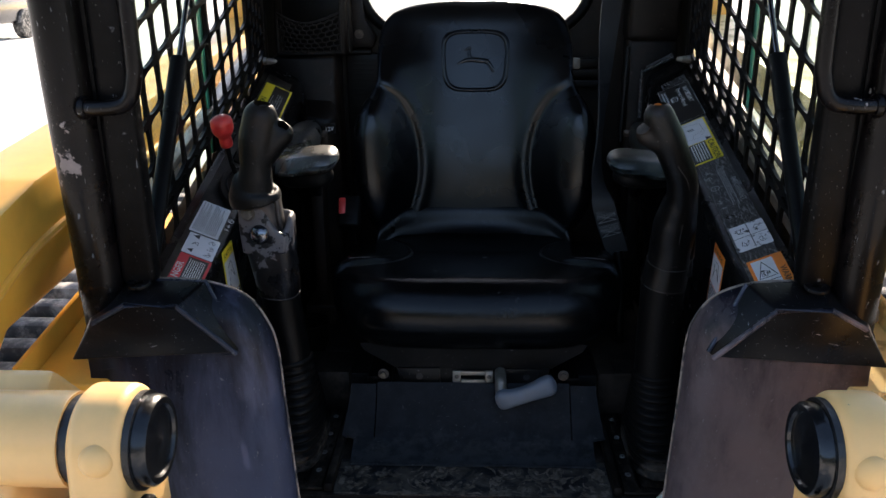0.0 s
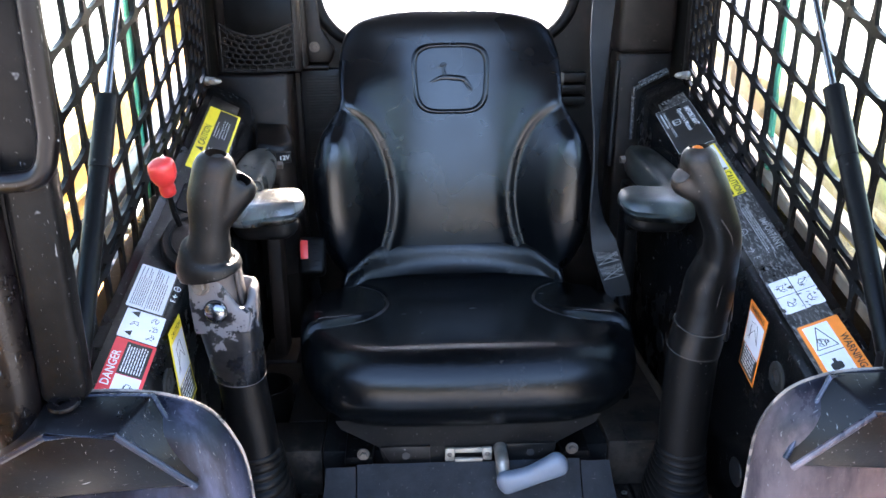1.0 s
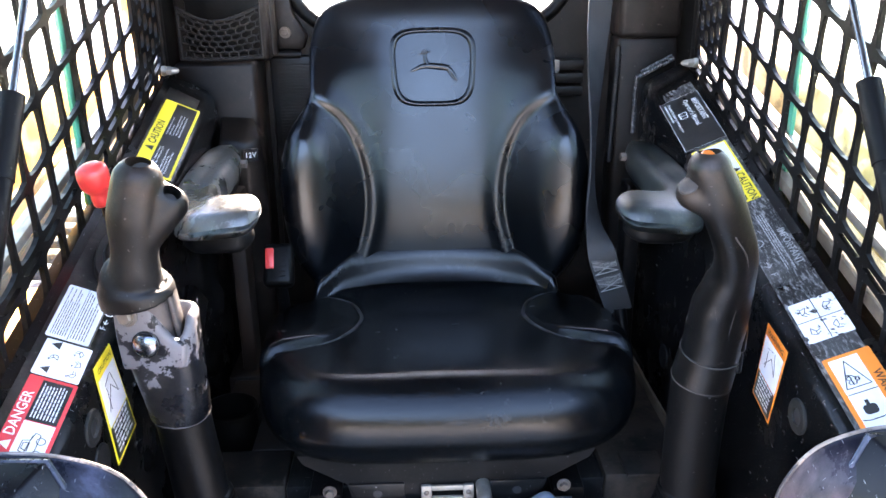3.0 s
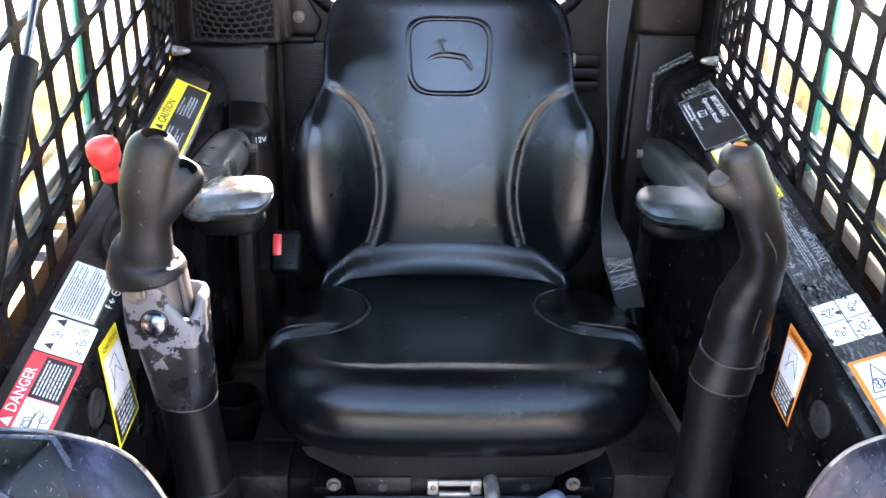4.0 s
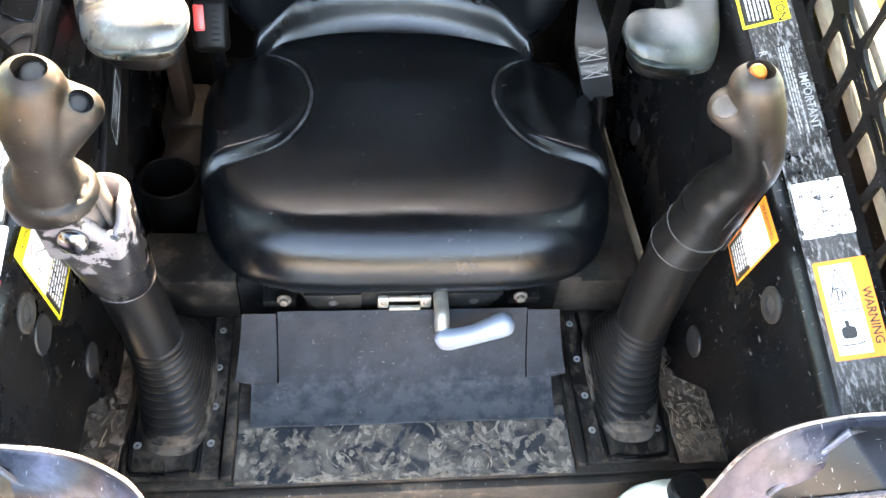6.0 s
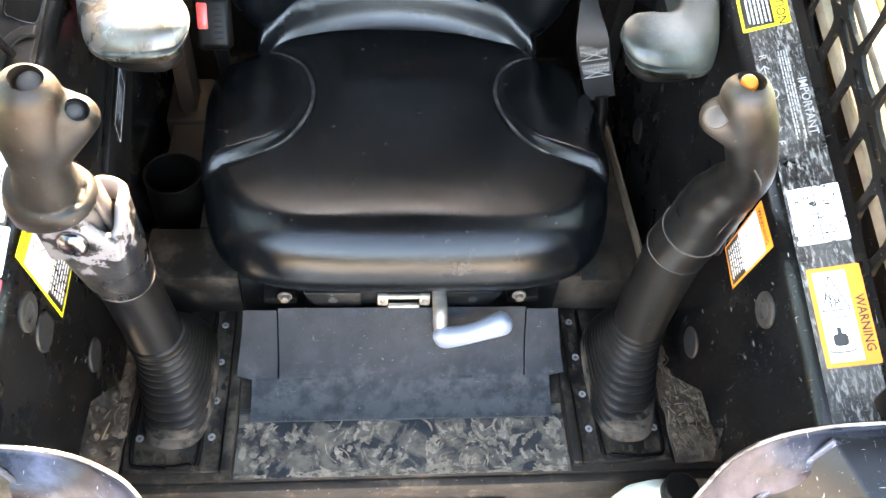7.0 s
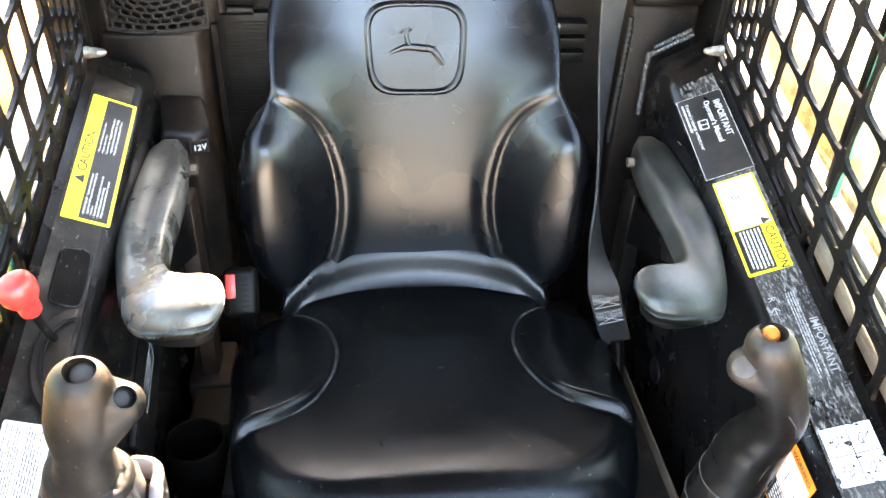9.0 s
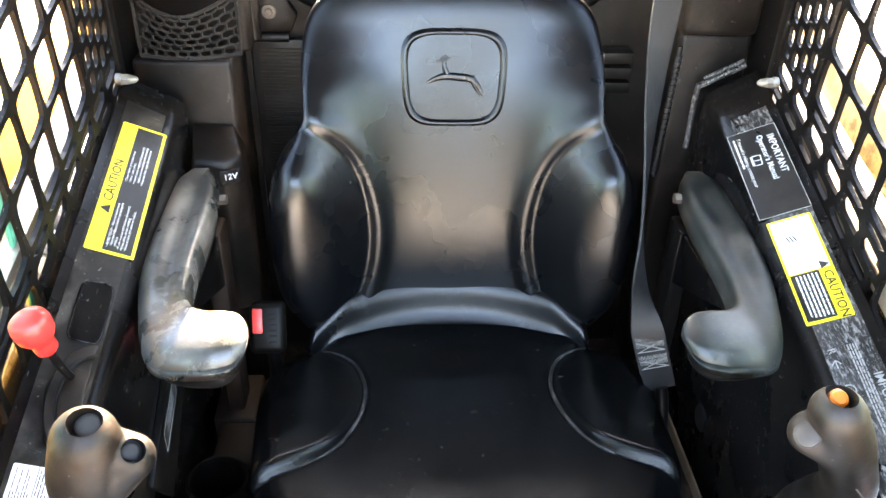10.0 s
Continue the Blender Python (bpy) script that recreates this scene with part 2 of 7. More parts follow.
YELLOW_CLEAN = material("pale_yellow_paint", (0.88, 0.52, 0.19), 0.38, vary=0.10, scale=8, bump=0.05, bump_scale=120,
                        second=(0.06, 0.05, 0.04), second_at=0.72, second_scale=34, second_soft=0.015, second_rough=0.7,
                        dust=0.12, dust_colour=(0.55, 0.36, 0.18))
YELLOW_STAINED = material("stained_yellow_paint", (0.86, 0.62, 0.24), 0.45, vary=0.15, scale=9, bump=0.05, bump_scale=120,
                          second=(0.42, 0.26, 0.09), second_at=0.56, second_scale=22, second_soft=0.08, second_rough=0.7,
                          dust=0.3, dust_colour=(0.62, 0.48, 0.26))
PIN_BLACK = material("oily_black_pin", (0.006, 0.006, 0.0065), 0.22, vary=0.4, scale=30, bump=0.3, bump_scale=90, spec=0.5, second=(0.06, 0.055, 0.05), second_at=0.66, second_scale=30, second_soft=0.06)
GREASE = material("black_grease", (0.010, 0.009, 0.008), 0.35, vary=0.4, scale=60, bump=0.8, bump_scale=140)
ZINC = material("dull_zinc", (0.30, 0.275, 0.235), 0.48, metal=0.7, vary=0.25, scale=50, bump=0.05, dust=0.25)
RIVET = material("grimy_zinc", (0.20, 0.19, 0.175), 0.6, metal=0.4, vary=0.4, scale=120, bump=0.1, dust=0.5, dust_colour=(0.06, 0.05, 0.04))
STEEL_ROD = material("polished_rod", (0.20, 0.20, 0.21), 0.22, metal=1.0, vary=0.1, scale=60)
BRONZE_BOLT = material("dirty_bolt", (0.12, 0.098, 0.080), 0.5, metal=0.5, vary=0.35, scale=80, dust=0.5, dust_colour=(0.10, 0.075, 0.055))
NECK_METAL = material("bare_pinkish_metal", (0.070, 0.060, 0.055), 0.42, metal=0.3, vary=0.3, scale=40, bump=0.1, dust=0.3, dust_colour=(0.16, 0.12, 0.10), scratch=0.4)
HANDLE_GREY = material("pale_grey_plastic", (0.120, 0.142, 0.175), 0.45, vary=0.10, scale=20, bump=0.06, dust=0.14)
RED = material("red_plastic", (0.62, 0.035, 0.03), 0.35, vary=0.15, scale=30, dust=0.06, dust_colour=(0.75, 0.4, 0.35))
ORANGE = material("orange_plastic", (0.62, 0.14, 0.010), 0.35, vary=0.08, scale=30)
WEBBING = material("dark_webbing", (0.0056, 0.0054, 0.0055), 0.55, vary=0.25, scale=70, bump=0.5, bump_scale=700)
STITCH = material("grey_stitching", (0.26, 0.245, 0.235), 0.7, vary=0.2, scale=200)
NET = material("black_net_cord", (0.0120, 0.0105, 0.0095), 0.75, vary=0.4, scale=90, spec=0.2)
MAT = material("rubber_floor_mat", (0.0125, 0.0146, 0.0176), 0.66, vary=0.3, scale=35, bump=0.4, bump_scale=700, spec=0.16, creases=0.30,
               second=(0.037, 0.040, 0.043), second_at=0.60, second_scale=40, second_soft=0.13, second_z=(0.430, 0.370), second_rough=0.75,
               dust=0.35, dust_colour=(0.038, 0.040, 0.042), scratch=0.35, scratch_colour=(0.20, 0.19, 0.17), specks=0.15)
MUD_FLOOR = material("dusty_steel_floor", (0.014, 0.0105, 0.0080), 0.75, vary=0.4, scale=40, bump=0.5, bump_scale=110, spec=0.25,
                     second=(0.085, 0.062, 0.044), second_at=0.61, second_scale=18, second_soft=0.08, second_rough=0.95, dust=0.4, dust_colour=(0.036, 0.027, 0.020), specks=0.3)
SMEARED_FLOOR = material("mud_smeared_steel", (0.066, 0.056, 0.045), 0.85, vary=0.4, scale=60, bump=0.5, bump_scale=90, spec=0.2,
                         second=(0.0090, 0.0110, 0.0140), second_at=0.505, second_scale=26, second_soft=0.05, second_warp=0.6, second_rough=0.5, dust=0.35, dust_colour=(0.060, 0.050, 0.040), specks=0.4)
PLATE_DUST = material("caked_brown_dust", (0.034, 0.0255, 0.0185), 0.95, vary=0.5, scale=80, bump=0.8, bump_scale=220, spec=0.1, second=(0.014, 0.011, 0.009), second_at=0.52, second_scale=60, second_soft=0.1)
DRIED_MUD = material("dried_mud_smear", (0.125, 0.103, 0.080), 0.95, vary=0.5, scale=60, bump=0.6, bump_scale=220, spec=0.15,
                     second=(0.050, 0.043, 0.036), second_at=0.55, second_scale=70, second_soft=0.10, second_rough=0.9)
DIRT = material("dry_dirt", (0.060, 0.041, 0.028), 0.95, vary=0.5, scale=70, bump=1.0, bump_scale=160,
                second=(0.11, 0.082, 0.058), second_at=0.56, second_scale=26)
BROWN_DIRT = material("brown_dust", (0.085, 0.045, 0.026), 0.95, vary=0.4, scale=30, bump=0.8, bump_scale=120, second=(0.03, 0.02, 0.015), second_at=0.58, second_scale=14, second_soft=0.1)
CUP_PLASTIC = material("black_cup_plastic", (0.0022, 0.0020, 0.0018), 0.4, vary=0.3, scale=30, spec=0.10, dust=0.10, dust_colour=(0.03, 0.022, 0.017))
BROWN_STEEL = material("dusty_brown_bracket", (0.0115, 0.0060, 0.0033), 0.6, vary=0.4, scale=16, bump=0.2, bump_scale=120, spec=0.3, second=(0.010, 0.008, 0.007), second_at=0.55, second_scale=12, second_soft=0.12)
SHELF_STEEL = material("dusty_brown_shelf", (0.040, 0.029, 0.021), 0.7, vary=0.4, scale=30, bump=0.3, bump_scale=140, spec=0.2, second=(0.0050, 0.0044, 0.0040), second_at=0.50, second_scale=15, second_soft=0.12, dust=0.5, dust_colour=(0.050, 0.040, 0.032), specks=0.3)
GROMMET_RUBBER = material("dusty_grommet_rubber", (0.012, 0.0112, 0.0098), 0.6, vary=0.4, scale=60, bump=0.2, spec=0.3, dust=0.4, dust_colour=(0.034, 0.030, 0.026))
PLUG_RUBBER = material("dusty_plug_rubber", (0.0065, 0.0068, 0.0074), 0.45, vary=0.3, scale=50, spec=0.35, dust=0.25, dust_colour=(0.03, 0.028, 0.026))
POST_BLACK = material("scratched_black_plate", (0.0024, 0.0023, 0.0022), 0.34, vary=0.3, scale=30, spec=0.16, dust=0.12, dust_colour=(0.03, 0.024, 0.019), scratch=0.6, scratch_colour=(0.12, 0.11, 0.10))
CHIP = material("bare_paint_chip", (0.75, 0.72, 0.68), 0.5, vary=0.15, scale=120)
STRAW = material("dry_straw", (0.13, 0.095, 0.06), 0.9, vary=0.4, scale=40)
JUG = material("pale_mint_plastic", (0.60, 0.68, 0.62), 0.4, vary=0.1, scale=15, dust=0.15, dust_colour=(0.3, 0.26, 0.2))
LABEL_WHITE = material("white_label", (0.72, 0.72, 0.74), 0.4, vary=0.05, scale=60, dust=0.12, dust_colour=(0.45, 0.44, 0.42))
LABEL_WORN = material("worn_white_label", (0.74, 0.74, 0.76), 0.4, vary=0.06, scale=60,
                      second=(0.02, 0.02, 0.02), second_at=0.60, second_scale=70, second_soft=0.01, dust=0.08)
LABEL_BLACK = material("black_label", (0.010, 0.010, 0.010), 0.32, vary=0.2, scale=60, dust=0.06)
LABEL_YELLOW = material("yellow_label", (0.85, 0.66, 0.03), 0.4, vary=0.06, scale=60, dust=0.06)
LABEL_ORANGE = material("orange_label", (0.85, 0.23, 0.03), 0.4, vary=0.06, scale=60, second=(0.02, 0.02, 0.02), second_at=0.67,
                        second_scale=60, second_soft=0.01)
LABEL_RED = material("red_label", (0.66, 0.04, 0.05), 0.4, vary=0.06, scale=60)
INK = material("black_ink", (0.02, 0.02, 0.02), 0.5, vary=0.1, scale=60)
INK_WHITE = material("white_ink", (0.70, 0.70, 0.70), 0.5, vary=0.1, scale=60, second=(0.03, 0.03, 0.03), second_at=0.66, second_scale=120, second_soft=0.02)
FADED_INK = material("faded_white_print", (0.26, 0.26, 0.26), 0.5, vary=0.3, scale=60, second=(0.03, 0.03, 0.03), second_at=0.62, second_scale=160, second_soft=0.05)
TINT_GREEN = material("green_glass_edge", (0.06, 0.30, 0.20), 0.2, vary=0.1, scale=20)
WINDOW_RAIL = material("dusty_window_rail", (0.100, 0.076, 0.053), 0.6, vary=0.35, scale=18, bump=0.15, dust=0.35,
                       dust_colour=(0.30, 0.25, 0.19))
GROUND = material("pale_dusty_concrete", (0.70, 0.66, 0.60), 0.9, vary=0.15, scale=1.2, bump=0.3, bump_scale=12,
                  second=(0.56, 0.51, 0.45), second_at=0.58, second_scale=0.6)
GALVANISED = material("galvanised_wire", (0.42, 0.43, 0.42), 0.5, metal=0.5, vary=0.2, scale=20)
DARK_BACKDROP = material("dark_backdrop", (0.030, 0.036, 0.030), 0.9, vary=0.5, scale=2.0, spec=0.1)
CAR_PAINT = material("dark_car_paint", (0.012, 0.012, 0.014), 0.2, vary=0.1, scale=3, coat=0.6)
TYRE = material("dusty_tyre_rubber", (0.03, 0.028, 0.026), 0.75, vary=0.3, scale=14, bump=0.3, dust=0.9, dust_colour=(0.55, 0.50, 0.44))

# side panes: clear tinted glass under a spotty film of dust
PANE = bpy.data.materials.new("dusty_green_glass")
PANE.use_nodes = True
_t = PANE.node_tree
_t.nodes.clear()
_clear = _t.nodes.new("ShaderNodeBsdfTransparent")
_clear.inputs["Color"].default_value = (0.86, 0.95, 0.90, 1)
_film = _t.nodes.new("ShaderNodeBsdfTranslucent")
_film.inputs["Color"].default_value = (0.62, 0.54, 0.38, 1)
_spots = _t.nodes.new("ShaderNodeTexNoise")
_spots.inputs["Scale"].default_value = 45.0
_spots.inputs["Detail"].default_value = 7.0
_range = _t.nodes.new("ShaderNodeMapRange")
_range.inputs["From Min"].default_value, _range.inputs["From Max"].default_value = 0.42, 0.68
_range.inputs["To Min"].default_value, _range.inputs["To Max"].default_value = 0.02, 0.30
_mix = _t.nodes.new("ShaderNodeMixShader")
_out = _t.nodes.new("ShaderNodeOutputMaterial")
_place = _t.nodes.new("ShaderNodeTexCoord")
_t.links.new(_place.outputs["Object"], _spots.inputs["Vector"])
_t.links.new(_spots.outputs["Fac"], _range.inputs["Value"])
_t.links.new(_range.outputs[0], _mix.inputs[0])
_t.links.new(_clear.outputs[0], _mix.inputs[1])
_t.links.new(_film.outputs[0], _mix.inputs[2])
_t.links.new(_mix.outputs[0], _out.inputs["Surface"])

TINTED_GLASS = bpy.data.materials.new("dimming_tinted_glass")
TINTED_GLASS.use_nodes = True
_b = TINTED_GLASS.node_tree.nodes["Principled BSDF"]
_b.inputs["Base Color"].default_value = (0.50, 0.51, 0.50, 1)
_b.inputs["Roughness"].default_value = 0.04
_b.inputs["Transmission Weight"].default_value = 1.0
_b.inputs["IOR"].default_value = 1.05


# ---- mesh helpers ----
def mesh_object(name, bm, mat, smooth=True, angle=40.0):
    me = bpy.data.meshes.new(name)
    bmesh.ops.recalc_face_normals(bm, faces=bm.faces[:])
    for f in bm.faces:
        f.smooth = smooth
    if smooth:
        for e in bm.edges:
            e.smooth = len(e.link_faces) != 2 or e.calc_face_angle(0.0) < radians(angle)
    bm.to_mesh(me)
    bm.free()
    me.materials.append(mat)
    return new(name, me)


def thing(name, base, label, category, group="", kind=""):
    """An Empty at the base of a thing, which its parts hang from."""
    ob = new(name)
    ob.location = base
    ob.empty_display_size = 0.02
    return tagged(ob, label, category, group, kind)


def part(name, bm, mat, parent, label="", smooth=True, angle=40.0):
    """One mesh, in world coordinates, under a thing or under a part."""
    ob = mesh_object(name, bm, mat, smooth, angle)
    ob.parent = parent
    if parent.parent is None:
        ob.matrix_parent_inverse = Matrix.Translation(parent.location).inverted()
    if label:
        ob["label"] = label
    return ob


def single(name, bm, mat, label="", category="", group="", kind="", smooth=True, angle=40.0):
    return tagged(mesh_object(name, bm, mat, smooth, angle), label, category, group, kind)


def box(bm, centre, size, bevel=0.0, m=None, segments=2):
    made = bmesh.ops.create_cube(bm, size=1.0)["verts"]
    bmesh.ops.scale(bm, vec=size, verts=made)
    if bevel:
        edges = list({e for v in made for e in v.link_edges})
        made = list({v for f in bmesh.ops.bevel(bm, geom=edges, offset=bevel, segments=segments, profile=0.5, affect="EDGES")["faces"] for v in f.verts}
                    | {v for v in made if v.is_valid})
    full = Matrix.Translation(centre) @ (m if m is not None else Matrix())
    bmesh.ops.transform(bm, matrix=full, verts=made)
    return bm


def span(bm, a, b, bevel=0.0, segments=2):
    """A box between two opposite corners."""
    a, b = Vector(a), Vector(b)
    size = [abs(q - p) for p, q in zip(a, b)]
    return box(bm, (a + b) / 2, size, bevel, None, segments)


def loft(bm, rings, cap=True, closed=True):
    """A skin over rings of equally many points."""
    rows = [[bm.verts.new(p) for p in ring] for ring in rings]
    n = len(rows[0])
    for r0, r1 in zip(rows, rows[1:]):
        for i in range(n if closed else n - 1):
            j = (i + 1) % n
            bm.faces.new((r0[i], r0[j], r1[j], r1[i]))
    if cap and closed:
        bm.faces.new(rows[0])
        bm.faces.new(rows[-1])
    return bm


def smooth_path(points, n=8):
    """Points along a Catmull-Rom curve through the given ones."""
    pts = [Vector(p) for p in points]
    pts = [pts[0] * 2 - pts[1]] + pts + [pts[-1] * 2 - pts[-2]]
    out = []
    for i in range(1, len(pts) - 2):
        p0, p1, p2, p3 = pts[i - 1:i + 3]
        for k in range(n):
            t = k / n
            out.append(0.5 * ((2 * p1) + (p2 - p0) * t + (2 * p0 - 5 * p1 + 4 * p2 - p3) * t * t + (3 * p1 - p0 - 3 * p2 + p3) * t ** 3))
    out.append(pts[-2])
    return out


def sweep(bm, path, section, side=(1, 0, 0), cap=True, round_ends=False):
    """Carries a section along a path. section(k) gives (a, b) pairs for k from 0 to 1; a goes along side, b across it and the path."""
    n = len(path)
    rings = []
    for i, p in enumerate(path):
        d = (path[min(i + 1, n - 1)] - path[max(i - 1, 0)]).normalized()
        u = Vector(side) - d * d.dot(Vector(side))
        u.normalize()
        w = d.cross(u)
        rings.append([p + u * a + w * b for a, b in section(i / (n - 1))])
    if round_ends:
        first, last = rings[0], rings[-1]
        head, tail = [], []
        for base, d, store in ((first, (path[0] - path[1]).normalized(), head), (last, (path[-1] - path[-2]).normalized(), tail)):
            c = sum(base, Vector()) / len(base)
            r = min((q - c).length for q in base)
            for a in (0.35, 0.7, 1.05, 1.4):
                store.append([c + (q - c) * math.cos(a) + d * r * math.sin(a) for q in base])
        rings = head[::-1] + rings + tail
    return loft(bm, rings, cap)


def oval(a, b, n=20, power=2.0):
    out = []
    for i in range(n):
        t = 2 * math.pi * i / n
        c, s = math.cos(t), math.sin(t)
        out.append((a * math.copysign(abs(c) ** (2 / power), c), b * math.copysign(abs(s) ** (2 / power), s)))
    return out


def tube(bm, points, radius, n=14, smooth=0, side=(1, 0.01, 0.02)):
    path = smooth_path(points, smooth) if smooth else [Vector(p) for p in points]
    rad = radius if callable(radius) else (lambda k: radius)
    return sweep(bm, path, lambda k: oval(rad(k), rad(k), n), side)


def disc(bm, centre, normal, radius, depth, n=24, bevel=0.0):
    """A short cylinder whose back lies at centre and which rises along normal."""
    d = Vector(normal).normalized()
    c = Vector(centre)
    u = d.orthogonal().normalized()
    w = d.cross(u)
    rows = [(radius, 0.0), (radius, depth - bevel)] + ([(radius - bevel, depth)] if bevel else [])
    return loft(bm, [[c + d * h + (u * math.cos(2 * math.pi * i / n) + w * math.sin(2 * math.pi * i / n)) * r for i in range(n)] for r, h in rows])


def washer(bm, centre, normal, outer, inner, depth, n=28):
    """A ring with a hole through it."""
    d = Vector(normal).normalized()
    c = Vector(centre)
    u = d.orthogonal().normalized()
    w = d.cross(u)

    def ring(r, h):
        return [bm.verts.new(c + d * h + (u * math.cos(2 * math.pi * i / n) + w * math.sin(2 * math.pi * i / n)) * r) for i in range(n)]
    rows = [ring(outer, 0), ring(outer, depth * 0.7), ring(outer * 0.94, depth), ring(inner * 1.05, depth), ring(inner, depth * 0.7), ring(inner, 0)]
    for r0, r1 in zip(rows, rows[1:] + rows[:1]):
        for i in range(n):
            j = (i + 1) % n
            bm.faces.new((r0[i], r0[j], r1[j], r1[i]))
    return bm


def dome(bm, centre, normal, radius, height, n=20, rows=6):
    d = Vector(normal).normalized()
    c = Vector(centre)
    u = d.orthogonal().normalized()
    w = d.cross(u)
    rings = []
    for k in range(rows):
        a = 0.5 * math.pi * k / rows
        rings.append([c + d * height * math.sin(a) + (u * math.cos(2 * math.pi * i / n) + w * math.sin(2 * math.pi * i / n)) * radius * math.cos(a) for i in range(n)])
    return loft(bm, rings)


def prism(bm, outline, direction, bevel=0.0):
    """A flat outline drawn out along a direction."""
    d = Vector(direction)
    a = [bm.verts.new(Vector(p)) for p in outline]
    b = [bm.verts.new(Vector(p) + d) for p in outline]
    n = len(a)
    faces = [bm.faces.new(a), bm.faces.new(b)]
    for i in range(n):
        j = (i + 1) % n
        faces.append(bm.faces.new((a[i], a[j], b[j], b[i])))
    if bevel:
        bmesh.ops.recalc_face_normals(bm, faces=faces)
        edges = list({e for f in faces for e in f.edges})
        bmesh.ops.bevel(bm, geom=edges, offset=bevel, segments=2, profile=0.5, affect="EDGES")
    return bm


def puffed(bm, outline, x0, x1, r):
    """An outline of (y, z) drawn out from x0 to x1, with rounded rims of radius r."""
    n = len(outline)
    area = sum(outline[i][0] * outline[(i + 1) % n][1] - outline[(i + 1) % n][0] * outline[i][1] for i in range(n))
    turn = 1.0 if area > 0 else -1.0

    def ring(x, off):
        out = []
        for i, (y, z) in enumerate(outline):
            d = Vector((outline[(i + 1) % n][0] - outline[i - 1][0], outline[(i + 1) % n][1] - outline[i - 1][1])).normalized()
            out.append(Vector((x, y - d.y * off * turn, z + d.x * off * turn)))
        return out
    way = 1.0 if x1 > x0 else -1.0
    steps = [(0.0, 1.0), (0.08, 0.6), (0.3, 0.3), (0.6, 0.08), (1.0, 0.0)]
    rings = [ring(x0 + way * r * a, r * b) for a, b in steps] + [ring(x1 - way * r * a, r * b) for a, b in steps[::-1]]
    return loft(bm, rings)


def fused(bm, voxel=0.003, rounds=6, cut=None):
    """The lumps of a bmesh grown together into one skin, smoothed, with holes cut into it."""
    me = bpy.data.meshes.new("lump")
    bmesh.ops.recalc_face_normals(bm, faces=bm.faces[:])
    bm.to_mesh(me)
    bm.free()
    ob = new("lump", me)
    re = ob.modifiers.new("skin", "REMESH")
    re.mode, re.voxel_size = "VOXEL", voxel
    sm = ob.modifiers.new("soft", "SMOOTH")
    sm.factor, sm.iterations = 0.5, rounds
    cutter = None
    if cut is not None:
        cm = bpy.data.meshes.new("cut")
        bmesh.ops.recalc_face_normals(cut, faces=cut.faces[:])
        cut.to_mesh(cm)
        cut.free()
        cutter = new("cut", cm)
        bo = ob.modifiers.new("holes", "BOOLEAN")
        bo.operation, bo.solver, bo.object = "DIFFERENCE", "EXACT", cutter
    graph = bpy.context.evaluated_depsgraph_get()
    graph.update()
    done = bpy.data.meshes.new_from_object(ob.evaluated_get(graph))
    out = bmesh.new()
    out.from_mesh(done)
    bpy.data.objects.remove(ob)
    if cutter:
        bpy.data.objects.remove(cutter)
    bpy.data.meshes.remove(done)
    return out


def lettering(bm, text, size, m, spread=1.0, align="CENTER"):
    """Raised letters, centred on the matrix's origin, reading along its x."""
    cu = bpy.data.curves.new("letters", "FONT")
    cu.body, cu.size, cu.align_x, cu.align_y = text, size, align, "CENTER"
    cu.resolution_u = 2
    cu.space_character = spread
    cu.offset = size * 0.012
    ob = new("letters", cu)
    graph = bpy.context.evaluated_depsgraph_get()
    graph.update()
    me = bpy.data.meshes.new_from_object(ob.evaluated_get(graph))
    me.transform(m)
    bm.from_mesh(me)
    bpy.data.objects.remove(ob)
    bpy.data.meshes.remove(me)
    return bm


# ---- the plan of the cab: x across, y from the doorway to the rear, z up from the ground ----
FLOOR = 0.37
WALL = 0.395          # inner face of the side consoles
GUARD = 0.472         # plane of the window guards
ROOF = 1.86
TOP = {-1: 0.777, 1: 0.772}


def console_z(s, ax, y):
    """Height of the sloping console top on side s (-1 left, 1 right)."""
    return TOP[s] + 0.5 * (ax - 0.452) + 0.293 * (y - 0.331)


def console_frame(s, ax, y, lift=0.0):
    """Matrix on the console top: x along the reading direction of its labels, y outwards, z off the surface."""
    u = Vector((0, -s, -0.293 * s)).normalized()
    v = Vector((s, 0, 0.5))
    v = (v - u * u.dot(v)).normalized()
    n = u.cross(v)
    o = Vector((s * ax, y, console_z(s, ax, y))) + n * lift
    return Matrix(((u.x, v.x, n.x, o.x), (u.y, v.y, n.y, o.y), (u.z, v.z, n.z, o.z), (0, 0, 0, 1)))


# ---- setting: ground, floor, walls, roof ----
bm = bmesh.new()
bmesh.ops.create_grid(bm, x_segments=2, y_segments=2, size=400)
single("ground", bm, GROUND, "pale dusty concrete yard in bright sun", "ground", kind="structure", smooth=False)

bm = bmesh.new()
span(bm, (-0.47, 0.286, FLOOR - 0.03), (0.47, 1.1845, FLOOR), 0.0)
floor = single("floor", bm, MUD_FLOOR, "black steel cab floor smeared with dried mud", "floor", kind="structure")
bm = bmesh.new()
span(bm, (-0.228, 0.2865, FLOOR + 0.0005), (0.228, 0.39, FLOOR + 0.0022), 0.0008, 1)
part("front_strip", bm, SMEARED_FLOOR, floor, "front of the floor smeared with dried mud")
bm = bmesh.new()
span(bm, (-0.47, 0.272, 0.20), (0.47, 0.285, FLOOR - 0.004), 0.003)
part("floor_riser", bm, MUD_FLOOR, floor)
bm = bmesh.new()
span(bm, (-0.15, 0.255, 0.285), (0.14, 0.271, 0.325), 0.003)
